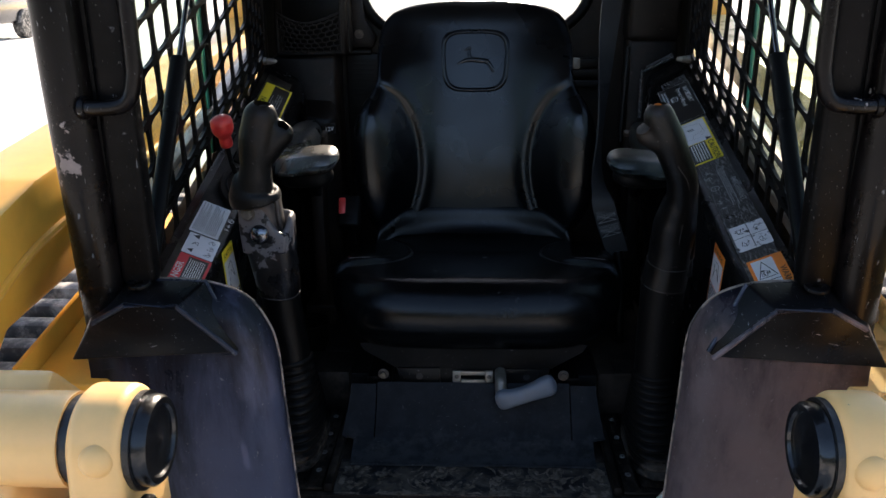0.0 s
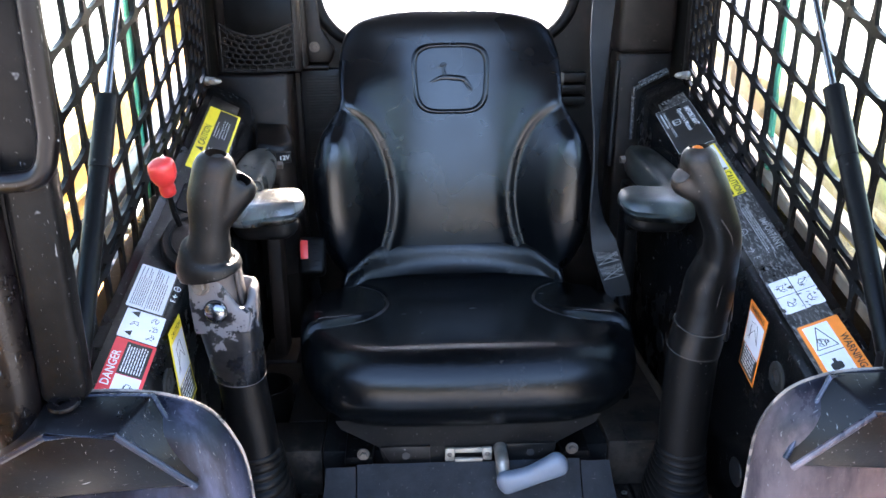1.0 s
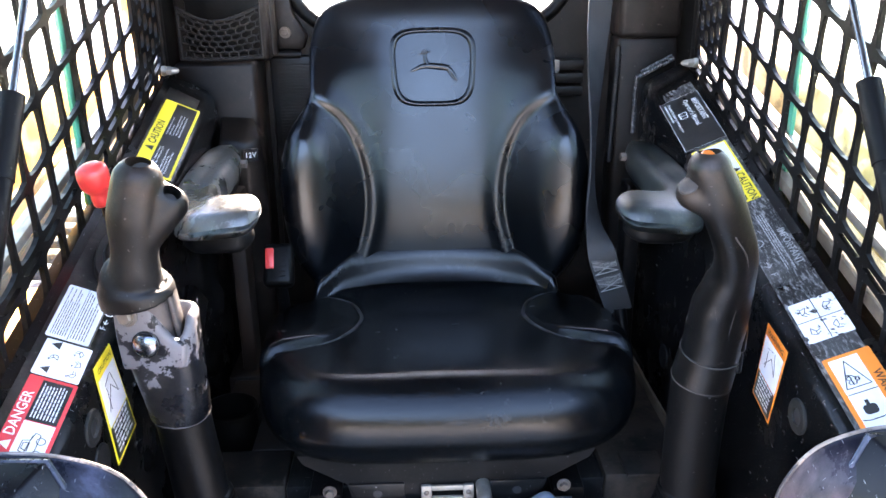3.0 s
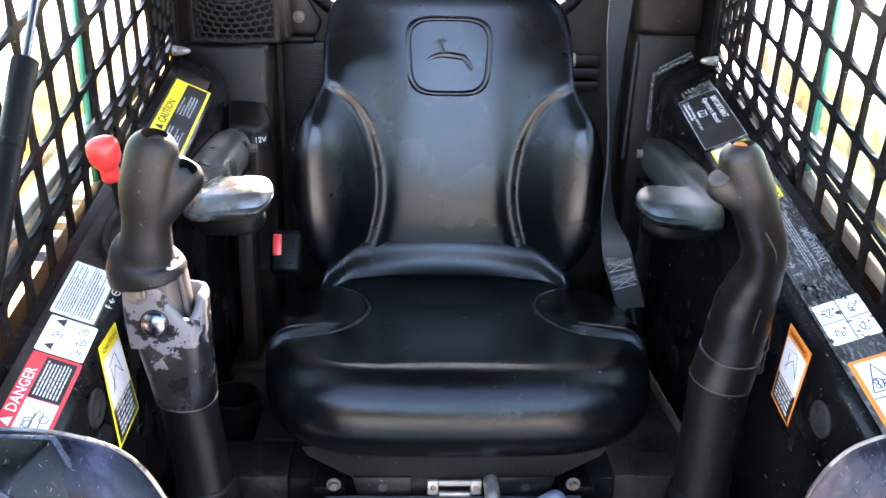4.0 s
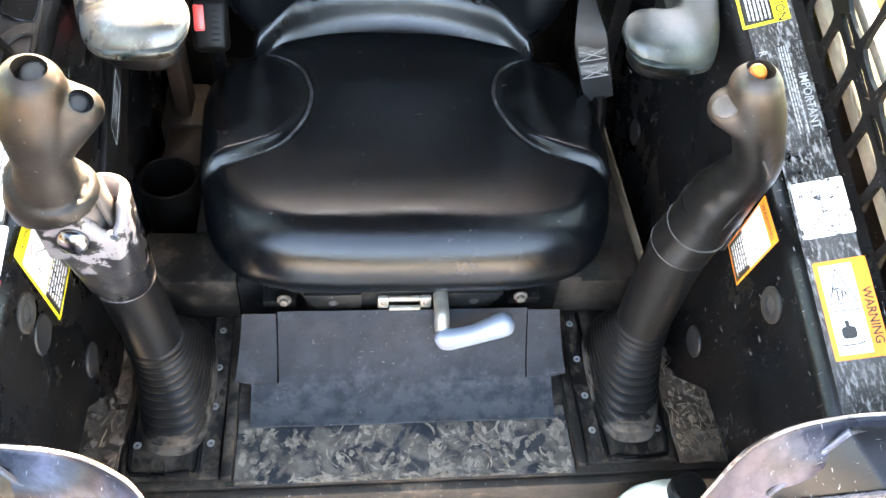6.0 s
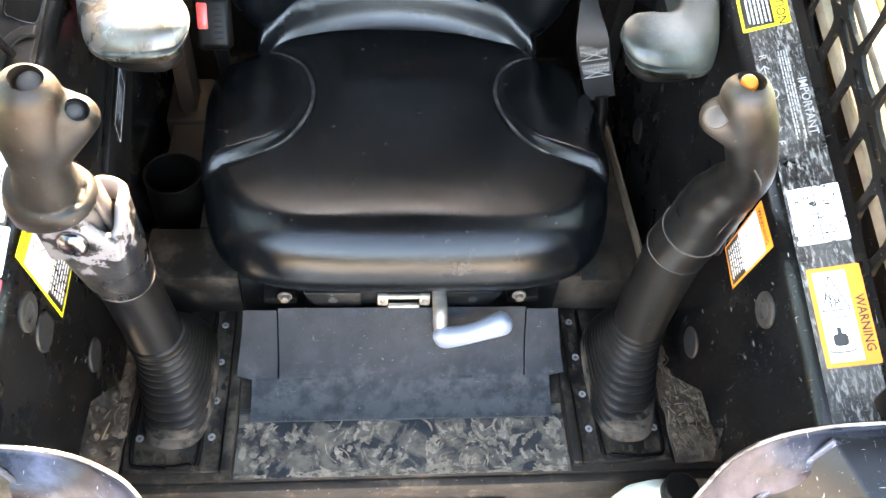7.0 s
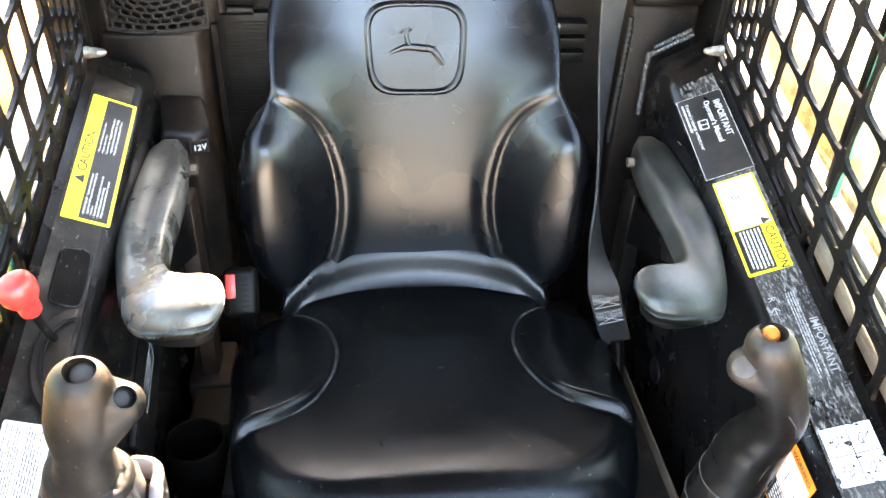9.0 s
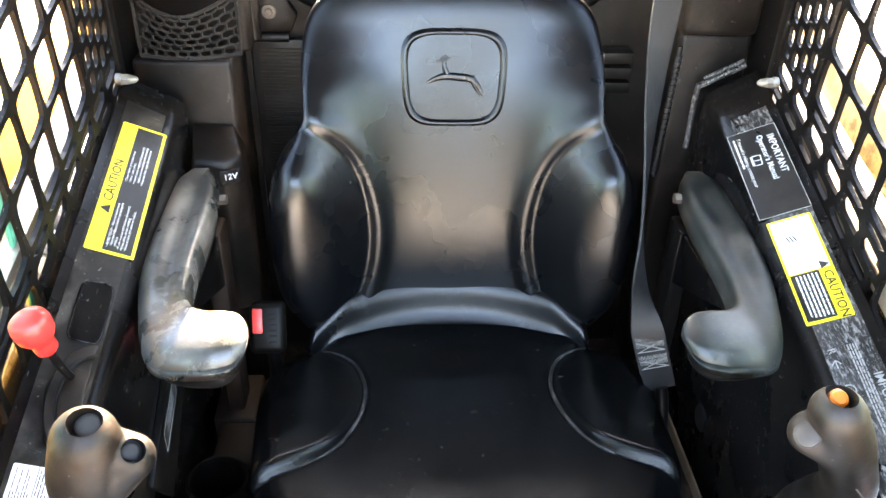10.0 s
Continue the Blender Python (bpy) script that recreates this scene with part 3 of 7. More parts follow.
part("sill_plate", bm, MUD_FLOOR, floor)
for x in (-0.077, 0.085):
    bm = bmesh.new()
    disc(bm, (x, 0.255, 0.305), (0, -1, 0), 0.010, 0.006, 6, 0.001)
    part("sill_bolt", bm, BRONZE_BOLT, floor, "rusty hexagon bolt")
bm = bmesh.new()
span(bm, (-0.46, 0.14, 0.19), (0.46, 0.271, 0.215), 0.004)
part("door_sill", bm, DIRT, floor, "dusty lower sill")
for s in (-1, 1):
    bm = bmesh.new()
    span(bm, (s * 0.229, 0.292, FLOOR + 0.001), (s * 0.243, 0.475, FLOOR + 0.018), 0.003)
    part("floor_rib", bm, DUSTY_STEEL, floor)


def side_wall(s):
    name = "wall_left" if s < 0 else "wall_right"
    # console: tilted top, inner face, bevelled edge between them
    end = 1.045 if s < 0 else 1.076
    ys = [0.125, 0.16, 0.25, 0.35, 0.365, 0.38, 0.40, 0.42, 0.44, 0.45, 0.5, 0.7, 0.9, 1.0, end - 0.012, end]
    rings = []
    for y in ys:
        drop = 0.010 if y in (0.125, end) else 0.0
        zi, zo = console_z(s, WALL + 0.004, y) - drop, console_z(s, GUARD - 0.002, y) - drop
        foot = FLOOR + 0.001 + 0.103 * (1.0 - max(0.0, min(1.0, (y - 0.35) / 0.09)))     # cut away over the front of the floor
        prof = [(WALL, foot), (WALL, zi - 0.014), (WALL + 0.003, zi - 0.004), (WALL + 0.012, zi + 0.004),
                (GUARD - 0.012, zo - 0.006), (GUARD - 0.003, zo), (GUARD - 0.003, foot)]
        rings.append([Vector((s * ax, y, z)) for ax, z in prof])
    bm = bmesh.new()
    loft(bm, rings)
    wall = single(name, bm, BLACK_PANEL, "scratched glossy black side console below the window guard", "cab wall", kind="structure", angle=50)
    if s < 0:                                                # dust lies round the throttle
        bm = bmesh.new()
        rows = [[bm.verts.new(Vector((s * ax, y, console_z(s, ax, y) + 0.0005))) for ax in (WALL + 0.014, 0.43, GUARD - 0.014)] for y in (0.14, 0.35, 0.6, 0.85, 0.99)]
        for r0, r1 in zip(rows, rows[1:]):
            for i in range(2):
                bm.faces.new((r0[i], r0[i + 1], r1[i + 1], r1[i]))
        part("console_skin", bm, DUSTY_PANEL, wall, "dusty scuffed console top")
    else:                                                    # the rubbed skin of this console's top, greyed for glare
        bm = bmesh.new()
        rows = [[bm.verts.new(Vector((s * ax, y, console_z(s, ax, y) + 0.0006))) for ax in (WALL + 0.014, 0.43, GUARD - 0.014)] for y in (0.14, 0.35, 0.6, 0.85, 0.99)]
        for r0, r1 in zip(rows, rows[1:]):
            for i in range(2):
                bm.faces.new((r0[i], r0[i + 1], r1[i + 1], r1[i]))
        part("console_skin", bm, SCUFFED_GLARE_PANEL, wall, "white-speckled rubbed console top, greyed for glare")
        bm = bmesh.new()
        tube(bm, [(0.384, 1.074, 0.86), (0.384, 1.074, 0.955), (0.392, 1.074, 0.968), (0.452, 1.074, 0.999)], 0.0042, 10, 4)
        tube(bm, [(0.394, 1.080, 0.975), (0.450, 1.080, 1.004)], 0.0030, 8)
        part("end_lip", bm, SCUFFED_GLARE_PANEL, wall, "worn raised lip at the console's rear end")
    # outer shell below the window, pillars and roof rail
    bm = bmesh.new()
    out = [(0.15, 0.30), (1.24, 0.30), (1.24, 0.985), (1.03, 0.955), (0.15, 0.71)]
    prism(bm, [(s * 0.485, y, z) for y, z in out], (s * 0.02, 0, 0))
    part("lower_shell", bm, DARK_STEEL, wall, smooth=False)
    bm = bmesh.new()
    dz = 0.0 if s < 0 else -0.028
    prism(bm, [(s * 0.484, y, z + dz) for y, z in [(0.16, 0.762), (1.06, 1.01), (1.06, 1.026), (0.16, 0.781)]], (s * 0.048, 0, 0), 0.003)
    part("window_rail", bm, WINDOW_RAIL, wall, "dusty brown window rail")
    bm = bmesh.new()
    span(bm, (s * 0.478, 1.032, 0.90), (s * 0.487, 1.25, ROOF - 0.02), 0.003)
    part("rear_pillar", bm, DARK_STEEL, wall)
    bm = bmesh.new()
    span(bm, (s * 0.478, 0.08, 1.70), (s * 0.506, 1.031, ROOF - 0.02), 0.004)
    part("roof_rail", bm, DARK_STEEL, wall)
    return wall


walls = {s: side_wall(s) for s in (-1, 1)}


def ray_ring(poly, angles, c):
    """Where rays from c leave a convex outline."""
    out = []
    for a in angles:
        dx, dy = math.cos(a), math.sin(a)
        best = None
        for (x0, y0), (x1, y1) in zip(poly, poly[1:] + poly[:1]):
            ex, ey = x1 - x0, y1 - y0
            den = dx * ey - dy * ex
            if abs(den) < 1e-12:
                continue
            k = ((x0 - c[0]) * ey - (y0 - c[1]) * ex) / den
            w = ((x0 - c[0]) * dy - (y0 - c[1]) * dx) / den
            if k > 0 and -1e-6 <= w <= 1 + 1e-6 and (best is None or k > best):
                best = k
        out.append((c[0] + dx * (best or 0.0), c[1] + dy * (best or 0.0)))
    return out


def holed_cell(bm, cell, hole, put, depth, n=16):
    """A flat cell with a hole: front, back and the walls of the hole. put(p, q, d) gives the place in the world."""
    c = (sum(p[0] for p in hole) / len(hole), sum(p[1] for p in hole) / len(hole))
    angles = sorted({round(math.atan2(p[1] - c[1], p[0] - c[0]), 5) for p in cell} | {round(-math.pi + 2 * math.pi * (i + 0.5) / n, 5) for i in range(n)})
    outer, inner = ray_ring(cell, angles, c), ray_ring(hole, angles, c)
    of, inf = [bm.verts.new(put(*p, 0)) for p in outer], [bm.verts.new(put(*p, 0)) for p in inner]
    ob_, inb = [bm.verts.new(put(*p, depth)) for p in outer], [bm.verts.new(put(*p, depth)) for p in inner]
    m = len(angles)
    for i in range(m):
        j = (i + 1) % m
        bm.faces.new((of[i], of[j], inf[j], inf[i]))
        bm.faces.new((ob_[i], inb[i], inb[j], ob_[j]))
        bm.faces.new((inf[i], inf[j], inb[j], inb[i]))


def rounded(poly, times=2, q=0.25):
    for _ in range(times):
        out = []
        for (x0, y0), (x1, y1) in zip(poly, poly[1:] + poly[:1]):
            out += [(x0 + (x1 - x0) * q, y0 + (y1 - y0) * q), (x1 + (x0 - x1) * q, y1 + (y0 - y1) * q)]
        poly = out
    return poly


def inset(poly, d):
    """A convex outline drawn in by d on every side."""
    area = sum(x0 * y1 - x1 * y0 for (x0, y0), (x1, y1) in zip(poly, poly[1:] + poly[:1]))
    if area < 0:
        poly = poly[::-1]
    lines = []
    for (x0, y0), (x1, y1) in zip(poly, poly[1:] + poly[:1]):
        ex, ey = x1 - x0, y1 - y0
        l = math.hypot(ex, ey)
        if l < 1e-6:
            continue
        nx, ny = -ey / l, ex / l
        lines.append((nx, ny, nx * x0 + ny * y0 + d))
    out = poly
    for nx, ny, c in lines:
        out = clip(out, nx, ny, c)
        if len(out) < 3:
            return []
    return out


def clip(poly, nx, ny, c):
    """The part of an outline where nx * x + ny * y >= c."""
    out = []
    for (x0, y0), (x1, y1) in zip(poly, poly[1:] + poly[:1]):
        a, b = nx * x0 + ny * y0 - c, nx * x1 + ny * y1 - c
        if a >= 0:
            out.append((x0, y0))
        if (a > 0) != (b > 0) and abs(a - b) > 1e-12:
            k = a / (a - b)
            out.append((x0 + (x1 - x0) * k, y0 + (y1 - y0) * k))
    return out


# rear wall with the window opening
bm = bmesh.new()
hole = []
for cx, cz, a0 in ((0.162, 1.55, 0), (-0.162, 1.55, 90), (-0.162, 1.16, 180), (0.162, 1.16, 270)):
    for k in range(9):
        a = radians(a0 + k * 11.25)
        hole.append((cx + 0.11 * math.cos(a), cz + 0.11 * math.sin(a)))
holed_cell(bm, [(-0.477, 0.33), (0.477, 0.33), (0.477, ROOF - 0.021), (-0.477, ROOF - 0.021)], hole, lambda x, z, d: Vector((x, 1.185 + d, z)), 0.03, 48)
wall_rear = single("wall_rear", bm, BLACK_PLASTIC, "dark moulded rear wall with a rounded window opening", "cab wall", kind="structure", smooth=False)
bm = bmesh.new()
ring = [Vector((x, 1.18, z)) for x, z in hole]
tube(bm, ring + ring[:2], 0.013, 10, side=(0, 1, 0))
part("window_seal", bm, RUBBER, wall_rear, "thick black rubber window seal")

# pane added with a tint that dims the rear window mirrored in the seat
bm = bmesh.new()
prism(bm, [(x * 1.02, 1.196, 1.355 + (z - 1.355) * 1.02) for x, z in hole], (0, 0.005, 0))
pane = part("rear_pane", bm, TINTED_GLASS, wall_rear, "added rear window pane, tinted to dim reflections", smooth=False)
pane.visible_shadow = False

bm = bmesh.new()
span(bm, (-0.52, -0.13, ROOF), (0.52, 1.26, ROOF + 0.05), 0.01)
single("ceiling", bm, BLACK_PLASTIC, "dark cab roof lining", "ceiling", kind="structure")

# rear trim on the left: moulded column with a recessed step, ribbed panel, upright by the window
trim = thing("rear_trim_left", (-0.40, 1.1, FLOOR), "dark brown-black moulded plastic rear corner trim", "trim", kind="structure")
bm = bmesh.new()
span(bm, (-0.470, 1.065, FLOOR + 0.002), (-0.3225, 1.183, 1.005), 0.010, 3)
span(bm, (-0.470, 1.105, 1.00), (-0.300, 1.183, 1.30), 0.010, 3)
part("corner_column", bm, BLACK_PLASTIC, trim)
bm = bmesh.new()
loft(bm, [[Vector(p) for p in ring] for ring in (
    [(-0.396, 1.070, 0.60), (-0.316, 1.070, 0.60), (-0.309, 1.010, 0.60), (-0.338, 0.995, 0.60), (-0.390, 0.995, 0.60)],
    [(-0.396, 1.070, 0.822), (-0.316, 1.070, 0.822), (-0.309, 1.010, 0.827), (-0.338, 0.995, 0.820), (-0.390, 0.995, 0.825)],
    [(-0.396, 1.070, 0.860), (-0.318, 1.070, 0.860), (-0.314, 1.010, 0.870), (-0.337, 0.995, 0.862), (-0.386, 0.995, 0.868)],
    [(-0.394, 1.070, 0.870), (-0.320, 1.070, 0.870), (-0.316, 1.014, 0.879), (-0.338, 0.999, 0.872), (-0.384, 0.999, 0.878)],
    [(-0.393, 1.070, 0.900), (-0.332, 1.070, 0.897), (-0.331, 1.062, 0.903), (-0.334, 1.060, 0.904), (-0.392, 1.060, 0.908)])])
bmesh.ops.recalc_face_normals(bm, faces=bm.faces[:])
bmesh.ops.bevel(bm, geom=bm.edges[:], offset=0.004, segments=2, profile=0.5, affect="EDGES")
part("moulded_step", bm, BLACK_PLASTIC, trim, angle=60)
bm = bmesh.new()
span(bm, (-0.312, 1.162, 0.60), (-0.20, 1.184, 1.003), 0.006)
part("ribbed_panel", bm, BLACK_PLASTIC, trim)
bm = bmesh.new()
for k in range(62):
    span(bm, (-0.298, 1.1612, 0.62 + k * 0.006), (-0.210, 1.163, 0.6232 + k * 0.006), 0.0006, 1)
part("panel_ribs", bm, BLACK_PLASTIC, trim, smooth=False)
bm = bmesh.new()
tube(bm, [(-0.302, 1.150, 1.01), (-0.306, 1.150, 1.3)], 0.012, 10)
tube(bm, [(-0.250, 1.165, 1.006), (-0.31, 1.165, 1.006)], 0.008, 10)
part("trim_bead", bm, BLACK_PLASTIC, trim)
bm = bmesh.new()
prism(bm, [(-0.300, 1.160, 1.015), (-0.245, 1.160, 1.015), (-0.235, 1.160, 1.04), (-0.262, 1.160, 1.085), (-0.28, 1.160, 1.25), (-0.300, 1.160, 1.25)], (0, 0.023, 0), 0.005)
part("window_post", bm, BLACK_PLASTIC, trim)
bm = bmesh.new()
washer_face = washer(bm, (-0.277, 1.159, 1.048), (0, -1, 0), 0.0110, 0.005, 0.003)
disc(bm, (-0.277, 1.159, 1.048), (0, -1, 0), 0.0066, 0.008, 6, 0.0015)
part("trim_screw", bm, BRONZE_BOLT, trim, "washer and hexagon screw")

trim = thing("rear_trim_right", (0.40, 1.1, FLOOR), "dark moulded plastic rear corner trim beside the belt", "trim", kind="structure")
bm = bmesh.new()
span(bm, (0.355, 1.108, FLOOR + 0.002), (0.470, 1.183, 1.036), 0.010, 3)
span(bm, (0.352, 1.096, 1.034), (0.470, 1.183, 1.40), 0.012, 3)
part("corner_column", bm, BLACK_PLASTIC, trim)
bm = bmesh.new()
for k, z in enumerate((0.92, 0.945, 0.97)):
    span(bm, (0.225, 1.15, z), (0.30, 1.184, z + 0.019), 0.003)
part("vent_ledge", bm, BLACK_PLASTIC, trim)
bm = bmesh.new()
span(bm, (0.232, 1.140, 0.965), (0.25, 1.151, 0.992), 0.003)
part("latch_plate", bm, ZINC, trim, "pale latch plate")
bm = bmesh.new()
tube(bm, [(0.345, 1.09, 0.80), (0.349, 1.092, 0.95), (0.352, 1.095, 1.02)], 0.0046, 10, 6)
for k in range(22):
    z = 0.803 + k * 0.0095
    x = 0.345 + (z - 0.8) * 0.03
    washer(bm, (x, 1.091, z), (0, 0, 1), 0.0060, 0.0040, 0.005, 14)
part("conduit", bm, PLUG_RUBBER, trim, "corrugated black cable conduit")


# ---- window guards: laser-cut steel plates, with diamonds, slots at the bottom and at the rear ----
PA, PV = (0.0625, 0.0200), (-0.004, 0.0672)
GUARD_O = (0.765, 1.047)


def window_guard(s):
    g = thing("window_guard", (s * GUARD, 0.55, 0.80), "black steel window guard of diamond mesh with chipped paint", "window guard", "window guards")
    bm = bmesh.new()

    def put(y, z, d):
        return Vector((s * (GUARD + 0.006 * d), y, z))

    def low(y):
        return 0.978 + 0.32 * (y - 0.87)
    rear = 0.905
    for i in range(-14, 6):
        for j in range(-8, 14):
            p = (GUARD_O[0] + i * PA[0] + j * PV[0], GUARD_O[1] + i * PA[1] + j * PV[1])
            cell = [p, (p[0] + PA[0], p[1] + PA[1]), (p[0] + PA[0] + PV[0], p[1] + PA[1] + PV[1]), (p[0] + PV[0], p[1] + PV[1])]
            cell = clip(cell, -0.32, 1.0, low(0) + 0.018)
            cell = clip(cell, -1, 0, -rear) if cell else cell
            cell = clip(cell, 1, 0, 0.165) if cell else cell
            cell = clip(cell, 0, -1, -1.70) if cell else cell
            if len(cell) < 3:
                continue
            hole = inset(cell, 0.0037)
            if len(hole) < 3 or abs(sum(x0 * y1 - x1 * y0 for (x0, y0), (x1, y1) in zip(hole, hole[1:] + hole[:1]))) < 1.6e-4:
                a = [bm.verts.new(put(*q, 0)) for q in cell]
                c = [bm.verts.new(put(*q, 1)) for q in cell]
                if len(a) >= 3:
                    bm.faces.new(a)
                    bm.faces.new(c)
                continue
            holed_cell(bm, cell, rounded(rounded(hole, 1, 0.10), 1, 0.25), put, 1, 16)
    # columns of slots at the rear edge
    for c in range(4):
        y0, y1 = rear + c * 0.026, rear + (c + 1) * 0.026
        for k in range(-1, 24):
            z0 = low(y0) + 0.018 + k * 0.0337 + (0.01685 if c % 2 else 0.0)
            cell = [(y0, z0), (y1, z0 + 0.0083), (y1, z0 + 0.0420), (y0, z0 + 0.0337)]
            cell = clip(cell, -0.32, 1.0, low(0) + 0.018)
            if z0 > 1.66 or len(cell) < 3:
                continue
            hole = inset(cell, 0.0044)
            if len(hole) >= 3 and abs(sum(p[0] * q[1] - q[0] * p[1] for p, q in zip(hole, hole[1:] + hole[:1]))) > 2.4e-4:
                holed_cell(bm, cell, rounded(rounded(hole, 1, 0.16), 1, 0.25), put, 1, 14)
            else:
                bm.faces.new([bm.verts.new(put(*q, 0)) for q in cell])
                bm.faces.new([bm.verts.new(put(*q, 1)) for q in cell])
    # rows of slots along the bottom
    for r, h in ((0, 0.032), (1, 0.026), (2, 0.027)):
        for i in range(-11, 6):
            y0 = GUARD_O[0] + (i + 0.3 * r) * PA[0]
            y1 = y0 + PA[0]
            if y0 < 0.165 or y1 > 1.05:
                continue
            top = [0.018, -0.014, -0.040][r]
            cell = [(y0, low(y0) + top - h), (y1, low(y1) + top - h), (y1, low(y1) + top), (y0, low(y0) + top)]
            if y0 < 0.60 and r > 0:
                continue
            if y0 < 0.60:                                    # towards the doorway the bars run straight down to the edge
                cell = [(y0 + 0.002, low(y0) - 0.040), (y1 + 0.002, low(y1) - 0.040), (y1, low(y1) + 0.018), (y0, low(y0) + 0.018)]
                holed_cell(bm, cell, rounded(rounded(inset(cell, 0.0048), 1, 0.12), 1, 0.25), put, 1, 14)
            else:
                holed_cell(bm, cell, rounded(rounded(inset(cell, (0.0048, 0.0050, 0.0065)[r]), 1, 0.12), 1, 0.25), put, 1, 14)
    bmesh.ops.remove_doubles(bm, verts=bm.verts[:], dist=0.00005)
    part("mesh_plate", bm, DARK_STEEL, g, smooth=False)
    bm = bmesh.new()
    span(bm, (s * (GUARD - 0.004), 0.146, 0.70), (s * (GUARD + 0.012), 0.166, 1.70), 0.003)
    part("front_edge", bm, DARK_STEEL, g)
    bm = bmesh.new()
    span(bm, (s * (GUARD - 0.006), 1.010, 0.985), (s * (GUARD + 0.005), 1.031, 1.70), 0.003)
    part("rear_edge", bm, DARK_STEEL, g)
    bm = bmesh.new()
    tip = Vector((s * (GUARD - 0.036), 1.0, 1.0))
    disc(bm, (s * (GUARD - 0.001), 1.0, 1.0), (-s, 0, 0), 0.0085, 0.008, 20, 0.001)
    disc(bm, (s * (GUARD - 0.008), 1.0, 1.0), (-s, 0, 0), 0.0078, 0.011, 6, 0.001)
    dome(bm, (s * (GUARD - 0.019), 1.0, 1.0), (-s, 0, 0), 0.0062, 0.012)
    part("acorn_nut", bm, ZINC, g, "zinc acorn nut")
    return g


for s in (-1, 1):
    window_guard(s)
    w = thing("side_window", (s * 0.50, 0.6, 0.80), "sliding side window pane with a green glass edge", "window", "side windows")
    bm = bmesh.new()
    span(bm, (s * 0.4945, 0.660, 0.86), (s * 0.5005, 0.672, 1.66), 0.001)
    part("pane_edge", bm, TINT_GREEN, w, "green glass edge")
    bm = bmesh.new()
    span(bm, (s * 0.493, 0.6735, 0.86), (s * 0.502, 0.686, 1.66), 0.002)
    part("edge_seal", bm, RUBBER, w)
    bm = bmesh.new()
    span(bm, (s * 0.4960, 0.170, 0.83), (s * 0.4995, 0.659, 1.66))
    glass = part("pane", bm, PANE, w, "dusty pale green glass pane", smooth=False)
    glass.visible_shadow = False
    bm = bmesh.new()
    prism(bm, [(s * 0.488, y, z) for y, z in [(0.16, 0.805), (1.02, 1.02), (1.02, 1.032), (0.16, 0.819)]], (s * 0.02, 0, 0), 0.002)
    part("runner", bm, ZINC, w, "grey metal window runner")


# ---- operator's seat ----
def near_line(px, py, line):
    """Distance of a point from a broken line, and the side of it (positive on its right)."""
    best, side = 9.0, 1.0
    for (x0, y0), (x1, y1) in zip(line, line[1:]):
        ex, ey = x1 - x0, y1 - y0
        k = max(0.0, min(1.0, ((px - x0) * ex + (py - y0) * ey) / (ex * ex + ey * ey)))
        qx, qy = px - x0 - k * ex, py - y0 - k * ey
        d = math.hypot(qx, qy)
        if d < best:
            best, side = d, (1.0 if ex * qy - ey * qx < 0 else -1.0)
    return best, side


def ease(k):
    k = max(0.0, min(1.0, k))
    return k * k * (3 - 2 * k)


CUSHION_SEAM = [(p.x, p.y) for p in smooth_path([(0.216, 0.857, 0), (0.180, 0.848, 0), (0.150, 0.824, 0), (0.135, 0.780, 0), (0.134, 0.735, 0), (0.144, 0.685, 0), (0.166, 0.637, 0), (0.206, 0.602, 0), (0.255, 0.574, 0), (0.300, 0.552, 0)], 5)]
BACK_SEAM = [(p.x, p.y) for p in smooth_path([(0.230, 0.958, 0), (0.197, 0.945, 0), (0.163, 0.915, 0), (0.138, 0.865, 0), (0.125, 0.80, 0), (0.127, 0.74, 0), (0.143, 0.68, 0), (0.165, 0.635, 0), (0.195, 0.575, 0)], 5)]

seat = thing("operator_seat", (0, 0.7, FLOOR), "black vinyl operator seat with side bolsters and piped seams", "seat")


def cushion_top(x, y):
    """Height of the cushion's upper side, before its edges turn down."""
    z = 0.6755 - 0.160 * 0.017 * math.log(1 + math.exp((min(y, 0.90) - 0.498) / 0.017)) + 0.020 * ease((y - 0.78) / 0.14)
    z -= 0.006 * math.exp(-((x / 0.13) ** 2)) * ease((y - 0.52) / 0.30)
    ax = abs(x - 0.005)
    d, side = near_line(ax, y, CUSHION_SEAM)
    wing = ax > 0.12 and y > 0.54 and side < 0
    front = ease((0.72 - y) / 0.12)
    if wing:                                                 # the wing stands up with a rounded lip, fullest at its front
        z += (0.0035 + 0.0105 * front) * (1 - (1 - min(1.0, d / 0.017)) ** 2) + 0.005 * ease(d / 0.06)
    z -= 0.0042 * math.exp(-(d / 0.0042) ** 2)
    return z


def cushion_half(y):
    """Half the cushion's width, which grows towards the back."""
    return 0.262 + 0.026 * ease((y - 0.48) / 0.34)


bm = bmesh.new()
cx, cy, hy, pw = 0.005, 0.655, 0.222, 4.6
nt, nr = 520, 150
rows = []
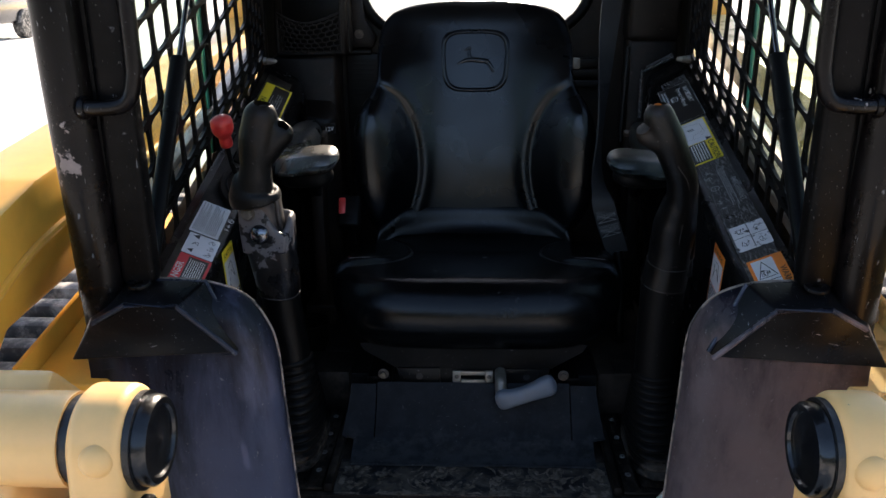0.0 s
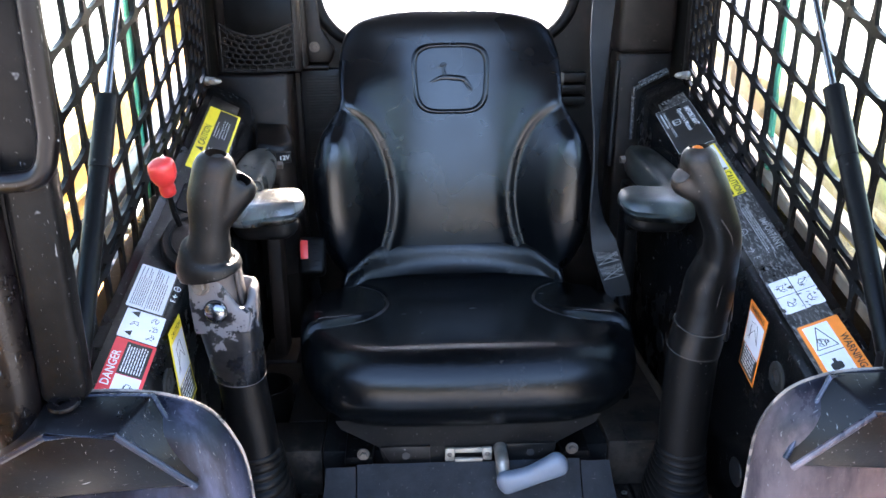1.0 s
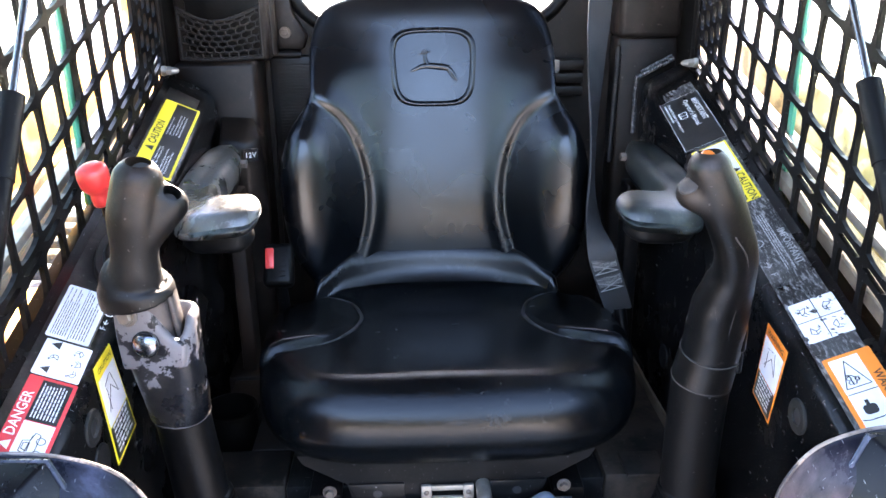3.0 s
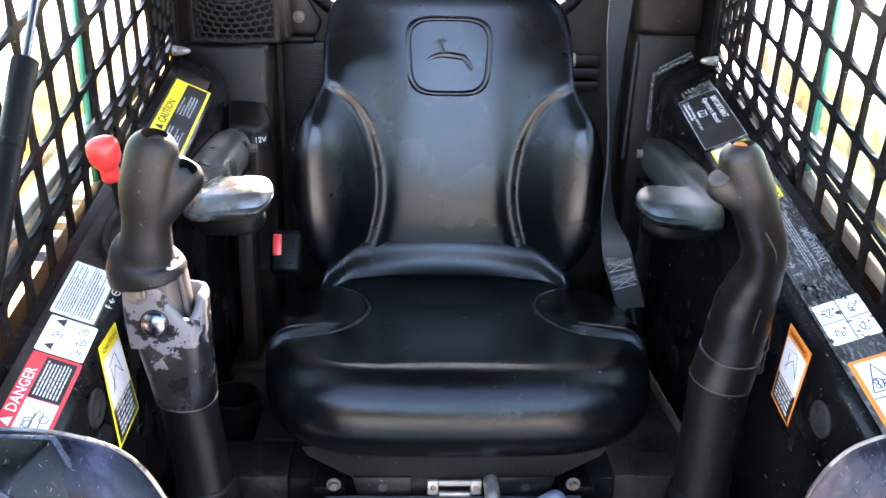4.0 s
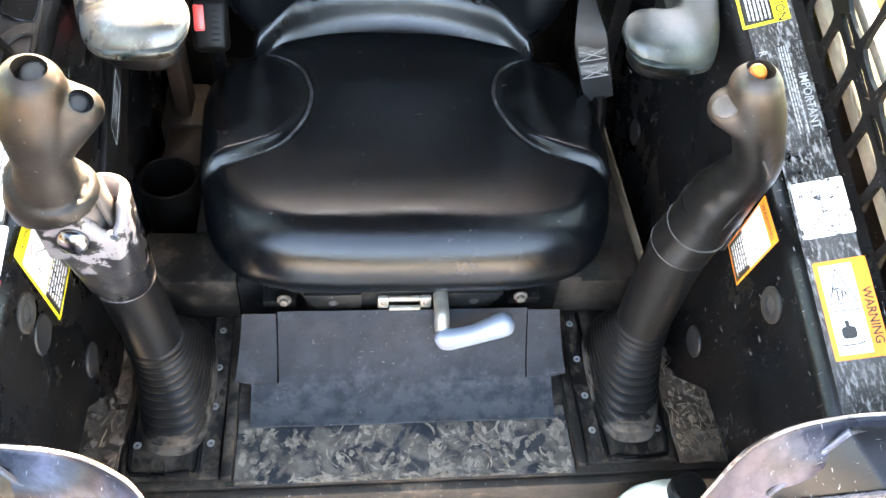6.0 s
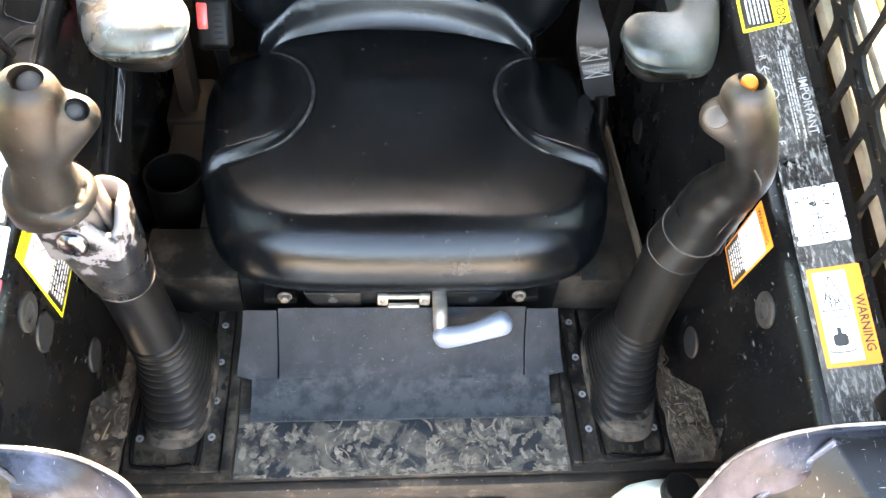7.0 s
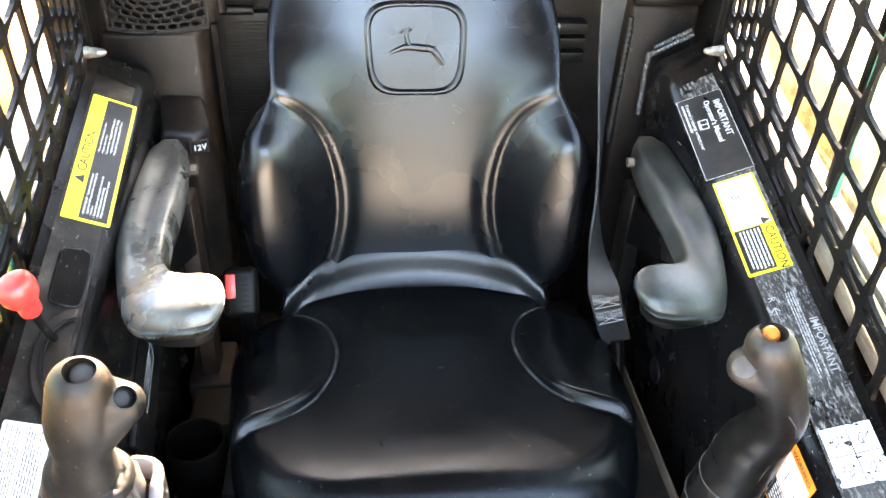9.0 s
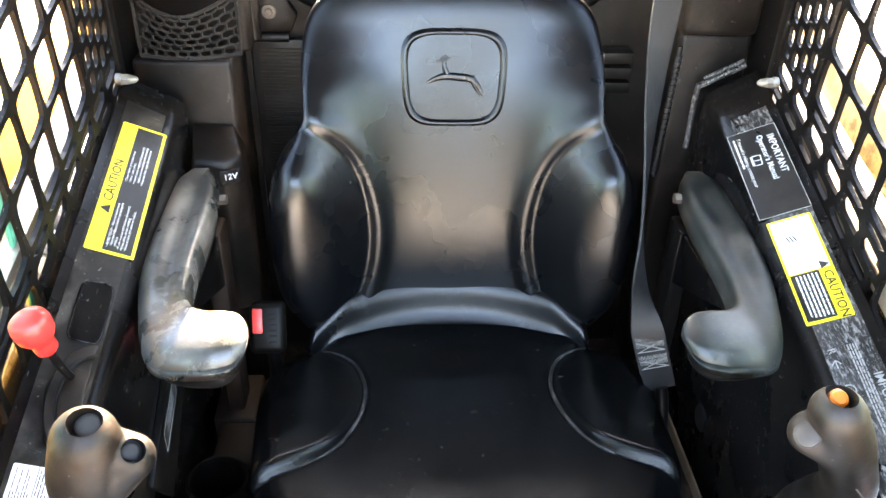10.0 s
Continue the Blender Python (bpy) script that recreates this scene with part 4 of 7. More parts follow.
for k in range(nr + 1):
    rho = 1 - (1 - k / nr) ** 1.5
    row = []
    for i in range(nt):
        t = 2 * math.pi * i / nt
        c, s_ = math.cos(t), math.sin(t)
        rad = (abs(c) ** pw + abs(s_) ** pw) ** (-1 / pw)
        reach = hy + (0.105 * (1 - ease((abs(rad * c) - 0.45) / 0.35)) if s_ > 0 else 0.0)      # the middle runs on under the rear band
        y = cy + reach * rad * rho * s_
        hx = cushion_half(y)
        x = cx + hx * rad * rho * c
        front = ease((-s_ - 0.25) / 0.5)
        edge = 0.036 + 0.031 * front                       # depth of the rounded border
        inside = math.hypot(hx * rad * c, reach * rad * s_) * (1 - rho)
        z = cushion_top(x, y)
        if inside < edge:
            q = 1 - inside / edge
            z -= (0.034 + 0.034 * front) * (1 - math.sqrt(max(0.0, 1 - q * q)))
        row.append(Vector((x, y, z)))
    rows.append(row)
rows = rows[1:]
under = []
for k in range(1, 11):                                       # the side goes down, bulges a little and turns in below
    f = k / 10
    row = []
    for p in rows[-1]:
        tuck = 0.036 * f ** 1.9
        row.append(Vector((cx + (p.x - cx) * (1 - tuck / 0.26), cy + (p.y - cy) * (1 - tuck / 0.22), p.z + (0.548 - p.z) * f)))
    under.append(row)
centre = bm.verts.new(Vector((cx, cy, cushion_top(cx, cy))))
grid = [[bm.verts.new(p) for p in row] for row in rows + under]
for i in range(nt):
    bm.faces.new((centre, grid[0][i], grid[0][(i + 1) % nt]))
for r0, r1 in zip(grid, grid[1:]):
    for i in range(nt):
        j = (i + 1) % nt
        bm.faces.new((r0[i], r0[j], r1[j], r1[i]))
bm.faces.new(grid[-1])
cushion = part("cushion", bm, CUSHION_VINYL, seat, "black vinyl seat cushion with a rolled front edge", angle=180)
for s in (-1, 1):
    bm = bmesh.new()
    tube(bm, [Vector((0.005 + s * x, y, cushion_top(0.005 + s * x, y) + 0.0014)) for x, y in CUSHION_SEAM[2:34]], lambda k: 0.0027 - 0.0016 * abs(2 * k - 1) ** 4, 8)
    part("piping", bm, PIPING, cushion, "rubbed grey piping along the wing", angle=180)
bm = bmesh.new()
rings = []
for k in range(81):                                          # the raised band at the back of the cushion, sloping up to a rounded crest
    q = -1 + 2 * k / 80
    bow = (1 - abs(q) ** 2.1)
    x = -0.002 + 0.214 * q
    fy = 0.850 + 0.070 * bow
    foot = Vector((x + 0.004 * q, fy, min(0.640, cushion_top(0.0, fy)) - 0.001))
    crest = Vector((x, 0.872 + 0.084 * bow, 0.672 + 0.014 * bow))
    back = Vector((0.30 * q * abs(q), 1.0, 0)).normalized()
    grow = math.sqrt(max(0.0, 1 - max(0.0, (abs(q) - 0.955) / 0.045) ** 2))
    line = [foot + Vector((0, -0.016, -0.020)), foot + Vector((0, -0.012, -0.003)), foot + Vector((0, 0, 0.002)), foot.lerp(crest, 0.35) + Vector((0, 0.002, -0.002)), foot.lerp(crest, 0.70) + Vector((0, -0.002, 0.003)),
            crest, crest + back * 0.014 + Vector((0, 0, 0.001)), crest + back * 0.026 + Vector((0, 0, -0.010)), crest + back * 0.030 + Vector((0, 0, -0.040))]
    path = smooth_path(line, 4)
    mid = foot.lerp(crest, 0.5) + back * 0.012 + Vector((0, 0, -0.02))
    sink = Vector((0, -0.004, -0.026)) * ease((abs(q) - 0.72) / 0.28)
    rings.append([mid + (p - mid) * (0.35 + 0.65 * grow) + sink for p in path])
loft(bm, rings)
part("rear_band", bm, BAND_VINYL, seat, "scuffed vinyl band paled for sky sheen, at the cushion's back", angle=180)

BACK_Z0, BACK_Z1 = 0.590, 1.124


def along(pts, z):
    """A smooth curve through (height, value) pairs."""
    if z <= pts[0][0]:
        return pts[0][1]
    for i in range(len(pts) - 1):
        z0, v0 = pts[i]
        z1, v1 = pts[i + 1]
        if z <= z1:
            k = (z - z0) / (z1 - z0)
            za, va = pts[max(i - 1, 0)]
            zb, vb = pts[min(i + 2, len(pts) - 1)]
            m0, m1 = (v1 - va) / (z1 - za) * (z1 - z0), (vb - v0) / (zb - z0) * (z1 - z0)
            return (2 * k ** 3 - 3 * k * k + 1) * v0 + (k ** 3 - 2 * k * k + k) * m0 + (3 * k * k - 2 * k ** 3) * v1 + (k ** 3 - k * k) * m1
    return pts[-1][1]


HALF = [(0.590, 0.180), (0.640, 0.222), (0.69, 0.252), (0.74, 0.263), (0.80, 0.267), (0.86, 0.264), (0.905, 0.248), (0.940, 0.224), (0.965, 0.214), (1.02, 0.216),
        (1.055, 0.212), (1.080, 0.203), (1.098, 0.186), (1.110, 0.160), (1.118, 0.124), (1.122, 0.086), (1.124, 0.040)]
WRAP = [(0.59, 0.055), (0.68, 0.068), (0.80, 0.080), (0.88, 0.092), (0.94, 0.098), (0.985, 0.082), (1.03, 0.045), (1.075, 0.014), (1.124, 0.005)]


def back_plane(z):
    """Where the middle of the backrest lies at a height."""
    k = z - 0.77
    return 0.953 + 0.195 * k + 0.095 * math.sqrt(k * k + 0.006)


def back_front(x, z):
    """Front side of the backrest."""
    ax = abs(x)
    y = back_plane(z)
    q = (ax / 0.210) ** 2.5
    q = q / (1 + (q / 1.5) ** 3) ** (1 / 3)
    y -= along(WRAP, z) * q
    d, side = near_line(ax, z, BACK_SEAM)
    bol = side < 0 and z < 0.955
    if bol:
        y -= 0.026 * ease(d / 0.060) * ease((0.955 - z) / 0.06)
    low = ease((z - 0.610) / 0.06)
    y += 0.0040 * low * math.exp(-(d / 0.0075) ** 2)
    if not bol:
        y -= 0.0055 * low * math.exp(-((d - 0.0180) / 0.0120) ** 2)
    return y


bm = bmesh.new()
rings = []
nz, nf, nb = 170, 200, 24
for k in range(nz + 1):
    z = BACK_Z0 + (BACK_Z1 - BACK_Z0) * math.sin(k / nz * math.pi / 2) ** 1.15
    w = along(HALF, z)
    cap_top = math.sqrt(max(0.0, 1 - (max(0.0, z - 1.072) / 0.052) ** 2))
    cap_low = math.sqrt(max(0.0, 1 - (max(0.0, 0.640 - z) / 0.050) ** 2))
    cap = 0.10 + 0.90 * min(cap_top, cap_low)
    half = 0.026
    bend = along(WRAP, z)
    ring = []
    for i in range(nf):
        t = -1 + 2 * i / (nf - 1)
        u = math.sin(t * math.pi / 2) * 0.35 + t * 0.65 if abs(t) < 1 else t
        x = w * u
        rim = max(0.0, 1 - abs(u) ** 6) ** 0.36
        front = back_front(x, z)
        mid = back_plane(z) + half - 0.75 * bend * abs(u) ** 3
        ring.append(Vector((x, mid + (front - mid) * rim * cap, z)))
    for i in range(1, nb):
        t = 1 - 2 * i / nb
        u = math.sin(t * math.pi / 2)
        rim = max(0.0, 1 - abs(u) ** 4) ** 0.3
        mid = back_plane(z) + half - 0.75 * bend * abs(u) ** 3
        ring.append(Vector((w * u, mid + 0.038 * rim * cap, z)))
    rings.append(ring)
loft(bm, rings)
backrest = part("backrest", bm, VINYL, seat, "black vinyl backrest with two bulging side bolsters", angle=180)


def on_back(x, z, off=0.0):
    return Vector((x, back_front(x, z) - off, z))


# embossed emblem: a rounded square field with a plain leaping bar
bm = bmesh.new()
ring = []
for i in range(96):
    t = 2 * math.pi * i / 96
    c, s_ = math.cos(t), math.sin(t)
    r = (abs(c / 0.070) ** 4.0 + abs(s_ / 0.062) ** 4.0) ** (-1 / 4.0)
    zz = 0.997 + r * s_
    xx = 0.001 + r * c * (1.0 + 0.06 * (s_ * r / 0.062))
    ring.append((xx, zz))
rows = []
for g, lift in ((1.10, -0.0012), (1.07, 0.0008), (1.035, 0.0034), (1.0, 0.0046), (0.965, 0.0034), (0.935, 0.0006), (0.915, -0.0022)):
    rows.append([on_back(0.001 + (x - 0.001) * g, 0.997 + (z - 0.997) * g, lift) for x, z in ring])
loft(bm, rows, cap=False)
part("emblem_border", bm, VINYL, backrest, "embossed rounded square border", angle=180)


def emblem_bar(points, radius):
    bm = bmesh.new()
    pts = [on_back(x, z, -radius(0.5) * 0.35) for x, z in ((p.x, p.y) for p in smooth_path([(x, z, 0) for x, z in points], 5))]
    sweep(bm, pts, lambda k: oval(radius(k) * 0.75, radius(k), 12), (0, 1, 0.05), round_ends=True)
    part("emblem_bar", bm, VINYL, backrest, "plain embossed bar", angle=180)


emblem_bar([(-0.0420, 0.9880), (-0.0160, 0.9975), (0.0100, 0.9965), (0.0300, 0.9920), (0.0470, 0.9690)], lambda k: 0.0028 + 0.0042 * math.sin(math.pi * k) ** 0.8)
emblem_bar([(-0.0080, 1.0000), (-0.0125, 1.0110), (-0.0120, 1.0200)], lambda k: 0.0052 - 0.0014 * k)
emblem_bar([(-0.0250, 1.0175), (-0.0140, 1.0215), (-0.0030, 1.0230)], lambda k: 0.0016 + 0.0014 * math.sin(math.pi * k))
emblem_bar([(-0.0060, 0.9990), (0.0150, 0.9965), (0.0300, 0.9975)], lambda k: 0.0042 - 0.0010 * k)
emblem_bar([(0.0270, 0.9930), (0.0350, 0.9800), (0.0400, 0.9740)], lambda k: 0.0032 - 0.0014 * k)

# seat pan, slides and adjusters below the cushion
bm = bmesh.new()
loft(bm, [[Vector((x * w, y, z)) for x, y in ((-1, y0), (1, y0), (1, 0.88), (-1, 0.88))]
          for w, y0, z in ((0.205, 0.496, 0.546), (0.198, 0.499, 0.530), (0.140, 0.505, 0.492), (0.132, 0.507, 0.460))])
part("seat_pan", bm, SEAT_STEEL, seat, "scuffed black steel seat pan", smooth=False)
bm = bmesh.new()
span(bm, (-0.235, 0.55, FLOOR + 0.001), (0.235, 0.92, 0.458), 0.006)
part("seat_box", bm, SEAT_STEEL, seat, "black steel box under the seat")
for a, b in (((0.2365, 0.553, FLOOR + 0.001), (0.362, 0.878, 0.460)), ((-0.372, 0.553, FLOOR + 0.001), (-0.2365, 0.648, 0.458)),
             ((-0.302, 0.649, FLOOR + 0.001), (-0.2365, 0.878, 0.458)), ((-0.372, 0.790, FLOOR + 0.001), (-0.303, 0.878, 0.457))):
    bm = bmesh.new()
    span(bm, a, b, 0.004)
    part("side_shelf", bm, SHELF_STEEL if a[0] > 0 else DUSTY_STEEL if a[1] < 0.6 else BROWN_STEEL, seat, "dusty grey-brown steel shelf beside the cushion" if a[0] > 0 else "dark brown dusty steel shelf beside the cushion")
bm = bmesh.new()
prism(bm, [(0.3625, 0.570, 0.455), (0.3625, 0.580, 0.478), (0.3625, 0.90, 0.476), (0.3625, 0.90, 0.455)], (0.004, 0, 0), 0.001)
part("shelf_lip", bm, WINDOW_RAIL, seat, "rubbed upright lip of the shelf")
bm = bmesh.new()
span(bm, (0.266, 0.540, 0.462), (0.326, 0.600, 0.468), 0.002)
part("shelf_tab", bm, SHELF_STEEL, seat)
for s in (-1, 1):
    bm = bmesh.new()
    span(bm, (s * 0.150, 0.506, 0.459), (s * 0.195, 0.90, 0.474), 0.003)
    part("slide_rail", bm, DARK_STEEL, seat)
    bm = bmesh.new()
    disc(bm, (s * 0.165, 0.506, 0.480), (0, -1, 0), 0.010, 0.003, 16, 0.001)
    disc(bm, (s * 0.165, 0.503, 0.480), (0, -1, 0), 0.0065, 0.006, 6, 0.001)
    part("rail_bolt", bm, BRONZE_BOLT, seat, "grimy hexagon bolt")
    bm = bmesh.new()
    prism(bm, [(s * 0.060, 0.500, 0.494), (s * 0.138, 0.500, 0.494), (s * 0.122, 0.500, 0.464), (s * 0.060, 0.500, 0.464)], (0, 0.006, 0), 0.001)
    tab = part("front_tab", bm, SEAT_STEEL, seat)
    bm = bmesh.new()
    disc(bm, (s * 0.098, 0.5002, 0.478), (0, -1, 0), 0.0062, 0.0008, 18)
    part("tab_hole", bm, INK, tab, "dark hole in the tab")
    bm = bmesh.new()
    span(bm, (s * 0.160, 0.93, 0.50), (s * 0.178, 0.975, 0.64), 0.004)
    part("back_bracket", bm, DARK_STEEL, seat)
bm = bmesh.new()
span(bm, (-0.037, 0.496, 0.468), (-0.022, 0.503, 0.491), 0.002)
span(bm, (0.022, 0.496, 0.468), (0.037, 0.503, 0.491), 0.002)
span(bm, (-0.022, 0.497, 0.482), (0.022, 0.502, 0.490), 0.001)
span(bm, (-0.022, 0.490, 0.470), (0.022, 0.497, 0.476), 0.002)
latch = part("latch_bracket", bm, ZINC, seat, "zinc plated latch bracket")
for x in (-0.0295, 0.0295):
    bm = bmesh.new()
    dome(bm, (x, 0.4962, 0.480), (0, -1, 0.1), 0.0042, 0.0022, 14, 4)
    part("screw_head", bm, BRONZE_BOLT, latch, "small screw head")
bm = bmesh.new()
tube(bm, [(0.050, 0.52, 0.486), (0.050, 0.475, 0.484), (0.050, 0.462, 0.474), (0.052, 0.452, 0.464)], 0.0105, 14, 4)
part("lever_stub", bm, ZINC, seat)
bm = bmesh.new()
path = smooth_path([(0.054, 0.450, 0.460), (0.064, 0.447, 0.463), (0.090, 0.447, 0.471), (0.115, 0.450, 0.480), (0.134, 0.453, 0.487)], 6)
sweep(bm, path, lambda k: oval(0.0140 - 0.002 * math.sin(math.pi * k) ** 2, 0.0190 - 0.004 * math.sin(math.pi * k) ** 2, 20, 2.6), (0, 1, 0), round_ends=True)
part("adjuster_handle", bm, HANDLE_GREY, seat, "pale grey plastic adjuster handle")


# ---- belt and buckle ----
def ribbon(bm, stations, thick=0.0016):
    """A strap through stations of (place, half-width vector)."""
    pts = smooth_path([p for p, _ in stations], 8)
    sides = smooth_path([w for _, w in stations], 8)
    rings = []
    for i, (p, w) in enumerate(zip(pts, sides)):
        d = (pts[min(i + 1, len(pts) - 1)] - pts[max(i - 1, 0)]).normalized()
        n = d.cross(w).normalized() * thick
        rings.append([p - w - n, p - w * 0.5 - n * 1.2, p + w * 0.5 - n * 1.2, p + w - n, p + w + n, p + w * 0.5 + n * 1.2, p - w * 0.5 + n * 1.2, p - w + n])
    return loft(bm, rings)


belt = thing("seat_belt", (0.296, 0.757, 0.63), "dark grey webbing seat belt hanging beside the seat", "seat belt")
BELT = [((0.330, 1.085, 1.45), (0.024, 0.004, 0.0)), ((0.318, 1.068, 1.28), (0.024, 0.006, 0.0)), ((0.299, 1.030, 1.112), (0.023, 0.008, 0.0)),
        ((0.286, 0.985, 1.00), (0.017, 0.014, -0.008)), ((0.272, 0.915, 0.905), (0.009, 0.016, -0.014)), ((0.260, 0.850, 0.835), (0.007, 0.014, -0.016)),
        ((0.254, 0.800, 0.780), (0.013, 0.006, -0.008)), ((0.262, 0.770, 0.735), (0.020, -0.003, 0.006)), ((0.272, 0.762, 0.700), (0.021, -0.003, 0.007)), ((0.284, 0.759, 0.665), (0.021, -0.002, 0.007)), ((0.296, 0.757, 0.632), (0.020, 0.0, 0.006))]
bm = bmesh.new()
ribbon(bm, BELT)
strap = part("webbing", bm, WEBBING, belt)
bm = bmesh.new()
belt_line = smooth_path([p for p, _ in BELT[7:10]], 40)
belt_side = smooth_path([w for _, w in BELT[7:10]], 40)


def on_belt(k, a):
    """A place on the upper side of the strap's end: k along it from 0 to 1, a across it from -1 to 1."""
    i = min(int(k * 80), 79)
    d = (belt_line[i + 1] - belt_line[i]).normalized()
    n = d.cross(belt_side[i]).normalized()
    if n.y > 0:
        n = -n
    return belt_line[i] + belt_side[i] * a + n * 0.0027


for k0, k1 in ((0.20, 0.52), (0.60, 0.92)):
    for row in range(5):
        k = k0 + 0.045 * row
        tube(bm, [on_belt(k + (0.05 if i % 2 else 0.0), -0.85 + 1.7 * i / 18) for i in range(19)], 0.0006, 5)
    tube(bm, [on_belt(k0 + 0.12, -0.8), on_belt(k1, 0.8)], 0.0006, 5)
    tube(bm, [on_belt(k0 + 0.12, 0.8), on_belt(k1, -0.8)], 0.0006, 5)
    tube(bm, [on_belt(k1, -0.85), on_belt(k1, 0.85)], 0.0006, 5)
part("stitching", bm, STITCH, strap, "pale grey zigzag stitching")
bm = bmesh.new()
tube(bm, [(0.296, 0.757, 0.636), (0.300, 0.745, 0.60), (0.297, 0.70, 0.50), (0.30, 0.70, 0.461)], 0.010, 10, 4)
part("belt_stalk", bm, RUBBER, belt)

buckle = thing("belt_buckle", (-0.277, 0.81, 0.60), "black belt buckle with a red release button on a stalk", "buckle")
bm = bmesh.new()
turn = Euler((radians(-32), 0, radians(2))).to_matrix().to_4x4()
box(bm, (-0.266, 0.822, 0.700), (0.050, 0.032, 0.074), 0.010, turn, 3)
body = part("buckle_body", bm, CUP_PLASTIC, buckle)
bm = bmesh.new()
box(bm, Vector((-0.270, 0.822, 0.700)) + turn @ Vector((-0.009, -0.0145, 0.010)), (0.015, 0.007, 0.036), 0.003, turn)
part("release_button", bm, RED, body, "red release button")
bm = bmesh.new()
for k in range(6):
    box(bm, Vector((-0.270, 0.822, 0.700)) + turn @ Vector((0.012, -0.015, -0.02 + k * 0.008)), (0.012, 0.003, 0.004), 0.001, turn, 1)
part("ribs", bm, CUP_PLASTIC, body)
bm = bmesh.new()
tube(bm, [(-0.270, 0.84, 0.675), (-0.268, 0.86, 0.60), (-0.266, 0.865, 0.49), (-0.266, 0.865, 0.459)], 0.011, 10, 5)
part("stalk", bm, RUBBER, buckle)


# ---- armrests ----
def armrest(s):
    a_thing = thing("armrest", (s * 0.345, 0.9, FLOOR), "hooked grey-black vinyl armrest, scuffed and faded" if s > 0 else "hooked grey-black vinyl armrest, scuffed, its colour paled to look sunlit", "armrest", "armrests")
    inner = [(0.352, 0.972), (0.342, 0.960), (0.335, 0.918), (0.331, 0.866), (0.330, 0.808), (0.330, 0.755), (0.328, 0.706), (0.321, 0.668), (0.311, 0.646), (0.298, 0.635), (0.286, 0.6305),
             (0.275, 0.630), (0.267, 0.627)]
    outer = [(0.392, 0.972), (0.404, 0.958), (0.409, 0.925), (0.409, 0.861), (0.405, 0.787), (0.397, 0.723), (0.384, 0.666), (0.369, 0.617), (0.350, 0.580), (0.332, 0.563), (0.309, 0.555), (0.290, 0.5525),
             (0.277, 0.5525), (0.266, 0.556)]

    def even(points, n=72):
        path = smooth_path([(x, y, 0) for x, y in points], 8)
        run = [0.0]
        for p, q in zip(path, path[1:]):
            run.append(run[-1] + (q - p).length)
        out, i = [], 0
        for k in range(n + 1):
            at = run[-1] * k / n
            while i < len(run) - 2 and run[i + 1] < at:
                i += 1
            out.append(path[i].lerp(path[i + 1], (at - run[i]) / (run[i + 1] - run[i])))
        return out

    def skin(rings):
        for end, way in ((0, 1), (-1, -1)):
            base, beside = rings[end], rings[end + way]
            c = sum(base, Vector()) / len(base)
            d = (c - sum(beside, Vector()) / len(beside)).normalized()
            extra = [[c + (v - c) * math.cos(w) + d * (0.017 if end == 0 else 0.030 if s > 0 else 0.024) * math.sin(w) for v in base] for w in (0.2, 0.4, 0.6, 0.8, 1.0, 1.2, 1.38, 1.5)]
            rings = extra[::-1] + rings if end == 0 else rings + extra
        return loft(bmesh.new(), rings)

    pairs = list(zip(even(inner), even(outer)))
    rings = []
    for step in range(73):                                   # the pad: dished along the arm, sloping forwards and down at the hook
        p, q = pairs[step]
        k = step / 72
        c, h = (p + q) / 2, (q - p) / 2
        hook = ease((k - 0.36) / 0.50)
        z0 = (0.872 if s < 0 else 0.866) + 0.014 * ease((k - 0.72) / 0.28) - 0.002 * math.exp(-((k - 0.64) / 0.13) ** 2)
        ring = []
        for i in range(25):
            a = -math.cos(math.pi * i / 24)
            top = (1 - hook) * (-0.008 * math.exp(-((a + 0.10) / 0.34) ** 2) * ease((k - 0.06) / 0.2) - 0.008 * ease((a - 0.35) / 0.65))
            top += hook * (-0.012 * (a + 1) / 2 - 0.004 * ease((a - 0.1) / 0.9))
            r, a0 = (0.026, 0.56) if a > 0 else (0.020, 0.66)
            r *= min(1.0, h.length / 0.036)
            b = max(0.0, (abs(a) - a0) / (1 - a0))
            top -= r * (1 - math.sqrt(max(0.0, 1 - b * b)))
            g = c + h * a
            ring.append(Vector((s * g.x, g.y, z0 + top)))
        for a, down in ((0.98, 0.036), (0.93, 0.044), (0.80, 0.048), (0.3, 0.050), (-0.3, 0.050), (-0.80, 0.048), (-0.93, 0.043), (-0.985, 0.034)):
            g = c + h * a
            ring.append(Vector((s * g.x, g.y, z0 - down * (1.0 - 0.22 * ease((k - 0.70) / 0.3)))))
        rings.append(ring)
    pad = part("pad", skin(rings), SUNLIT_ARM_VINYL if s < 0 else ARM_VINYL, a_thing, angle=180)
    rings = []
    for step in range(3, 71):
        p, q = pairs[step]
        c, h = (p + q) / 2, (q - p) / 2 * (0.86 - 0.16 * ease((step / 72 - 0.4) / 0.25))
        rise = 0.010 * ease((step / 72 - 0.72) / 0.28)
        rings.append([Vector((s * (c + h * a).x, (c + h * a).y, 0.822 + rise + b)) for a, b in oval(1.0, 0.018, 28, 3.0)])
    part("under_shell", skin(rings), RUBBER, a_thing, "black underside shell", angle=60)
    bm = bmesh.new()
    span(bm, (s * 0.335, 0.90, 0.46), (s * 0.362, 0.955, 0.805), 0.006)
    part("upright", bm, BROWN_STEEL if s < 0 else DARK_STEEL, a_thing)
    bm = bmesh.new()
    prism(bm, [(s * 0.338, 0.93, 0.70), (s * 0.338, 0.93, 0.800), (s * 0.338, 0.66, 0.826), (s * 0.338, 0.70, 0.810)], (s * 0.022, 0, 0), 0.003)
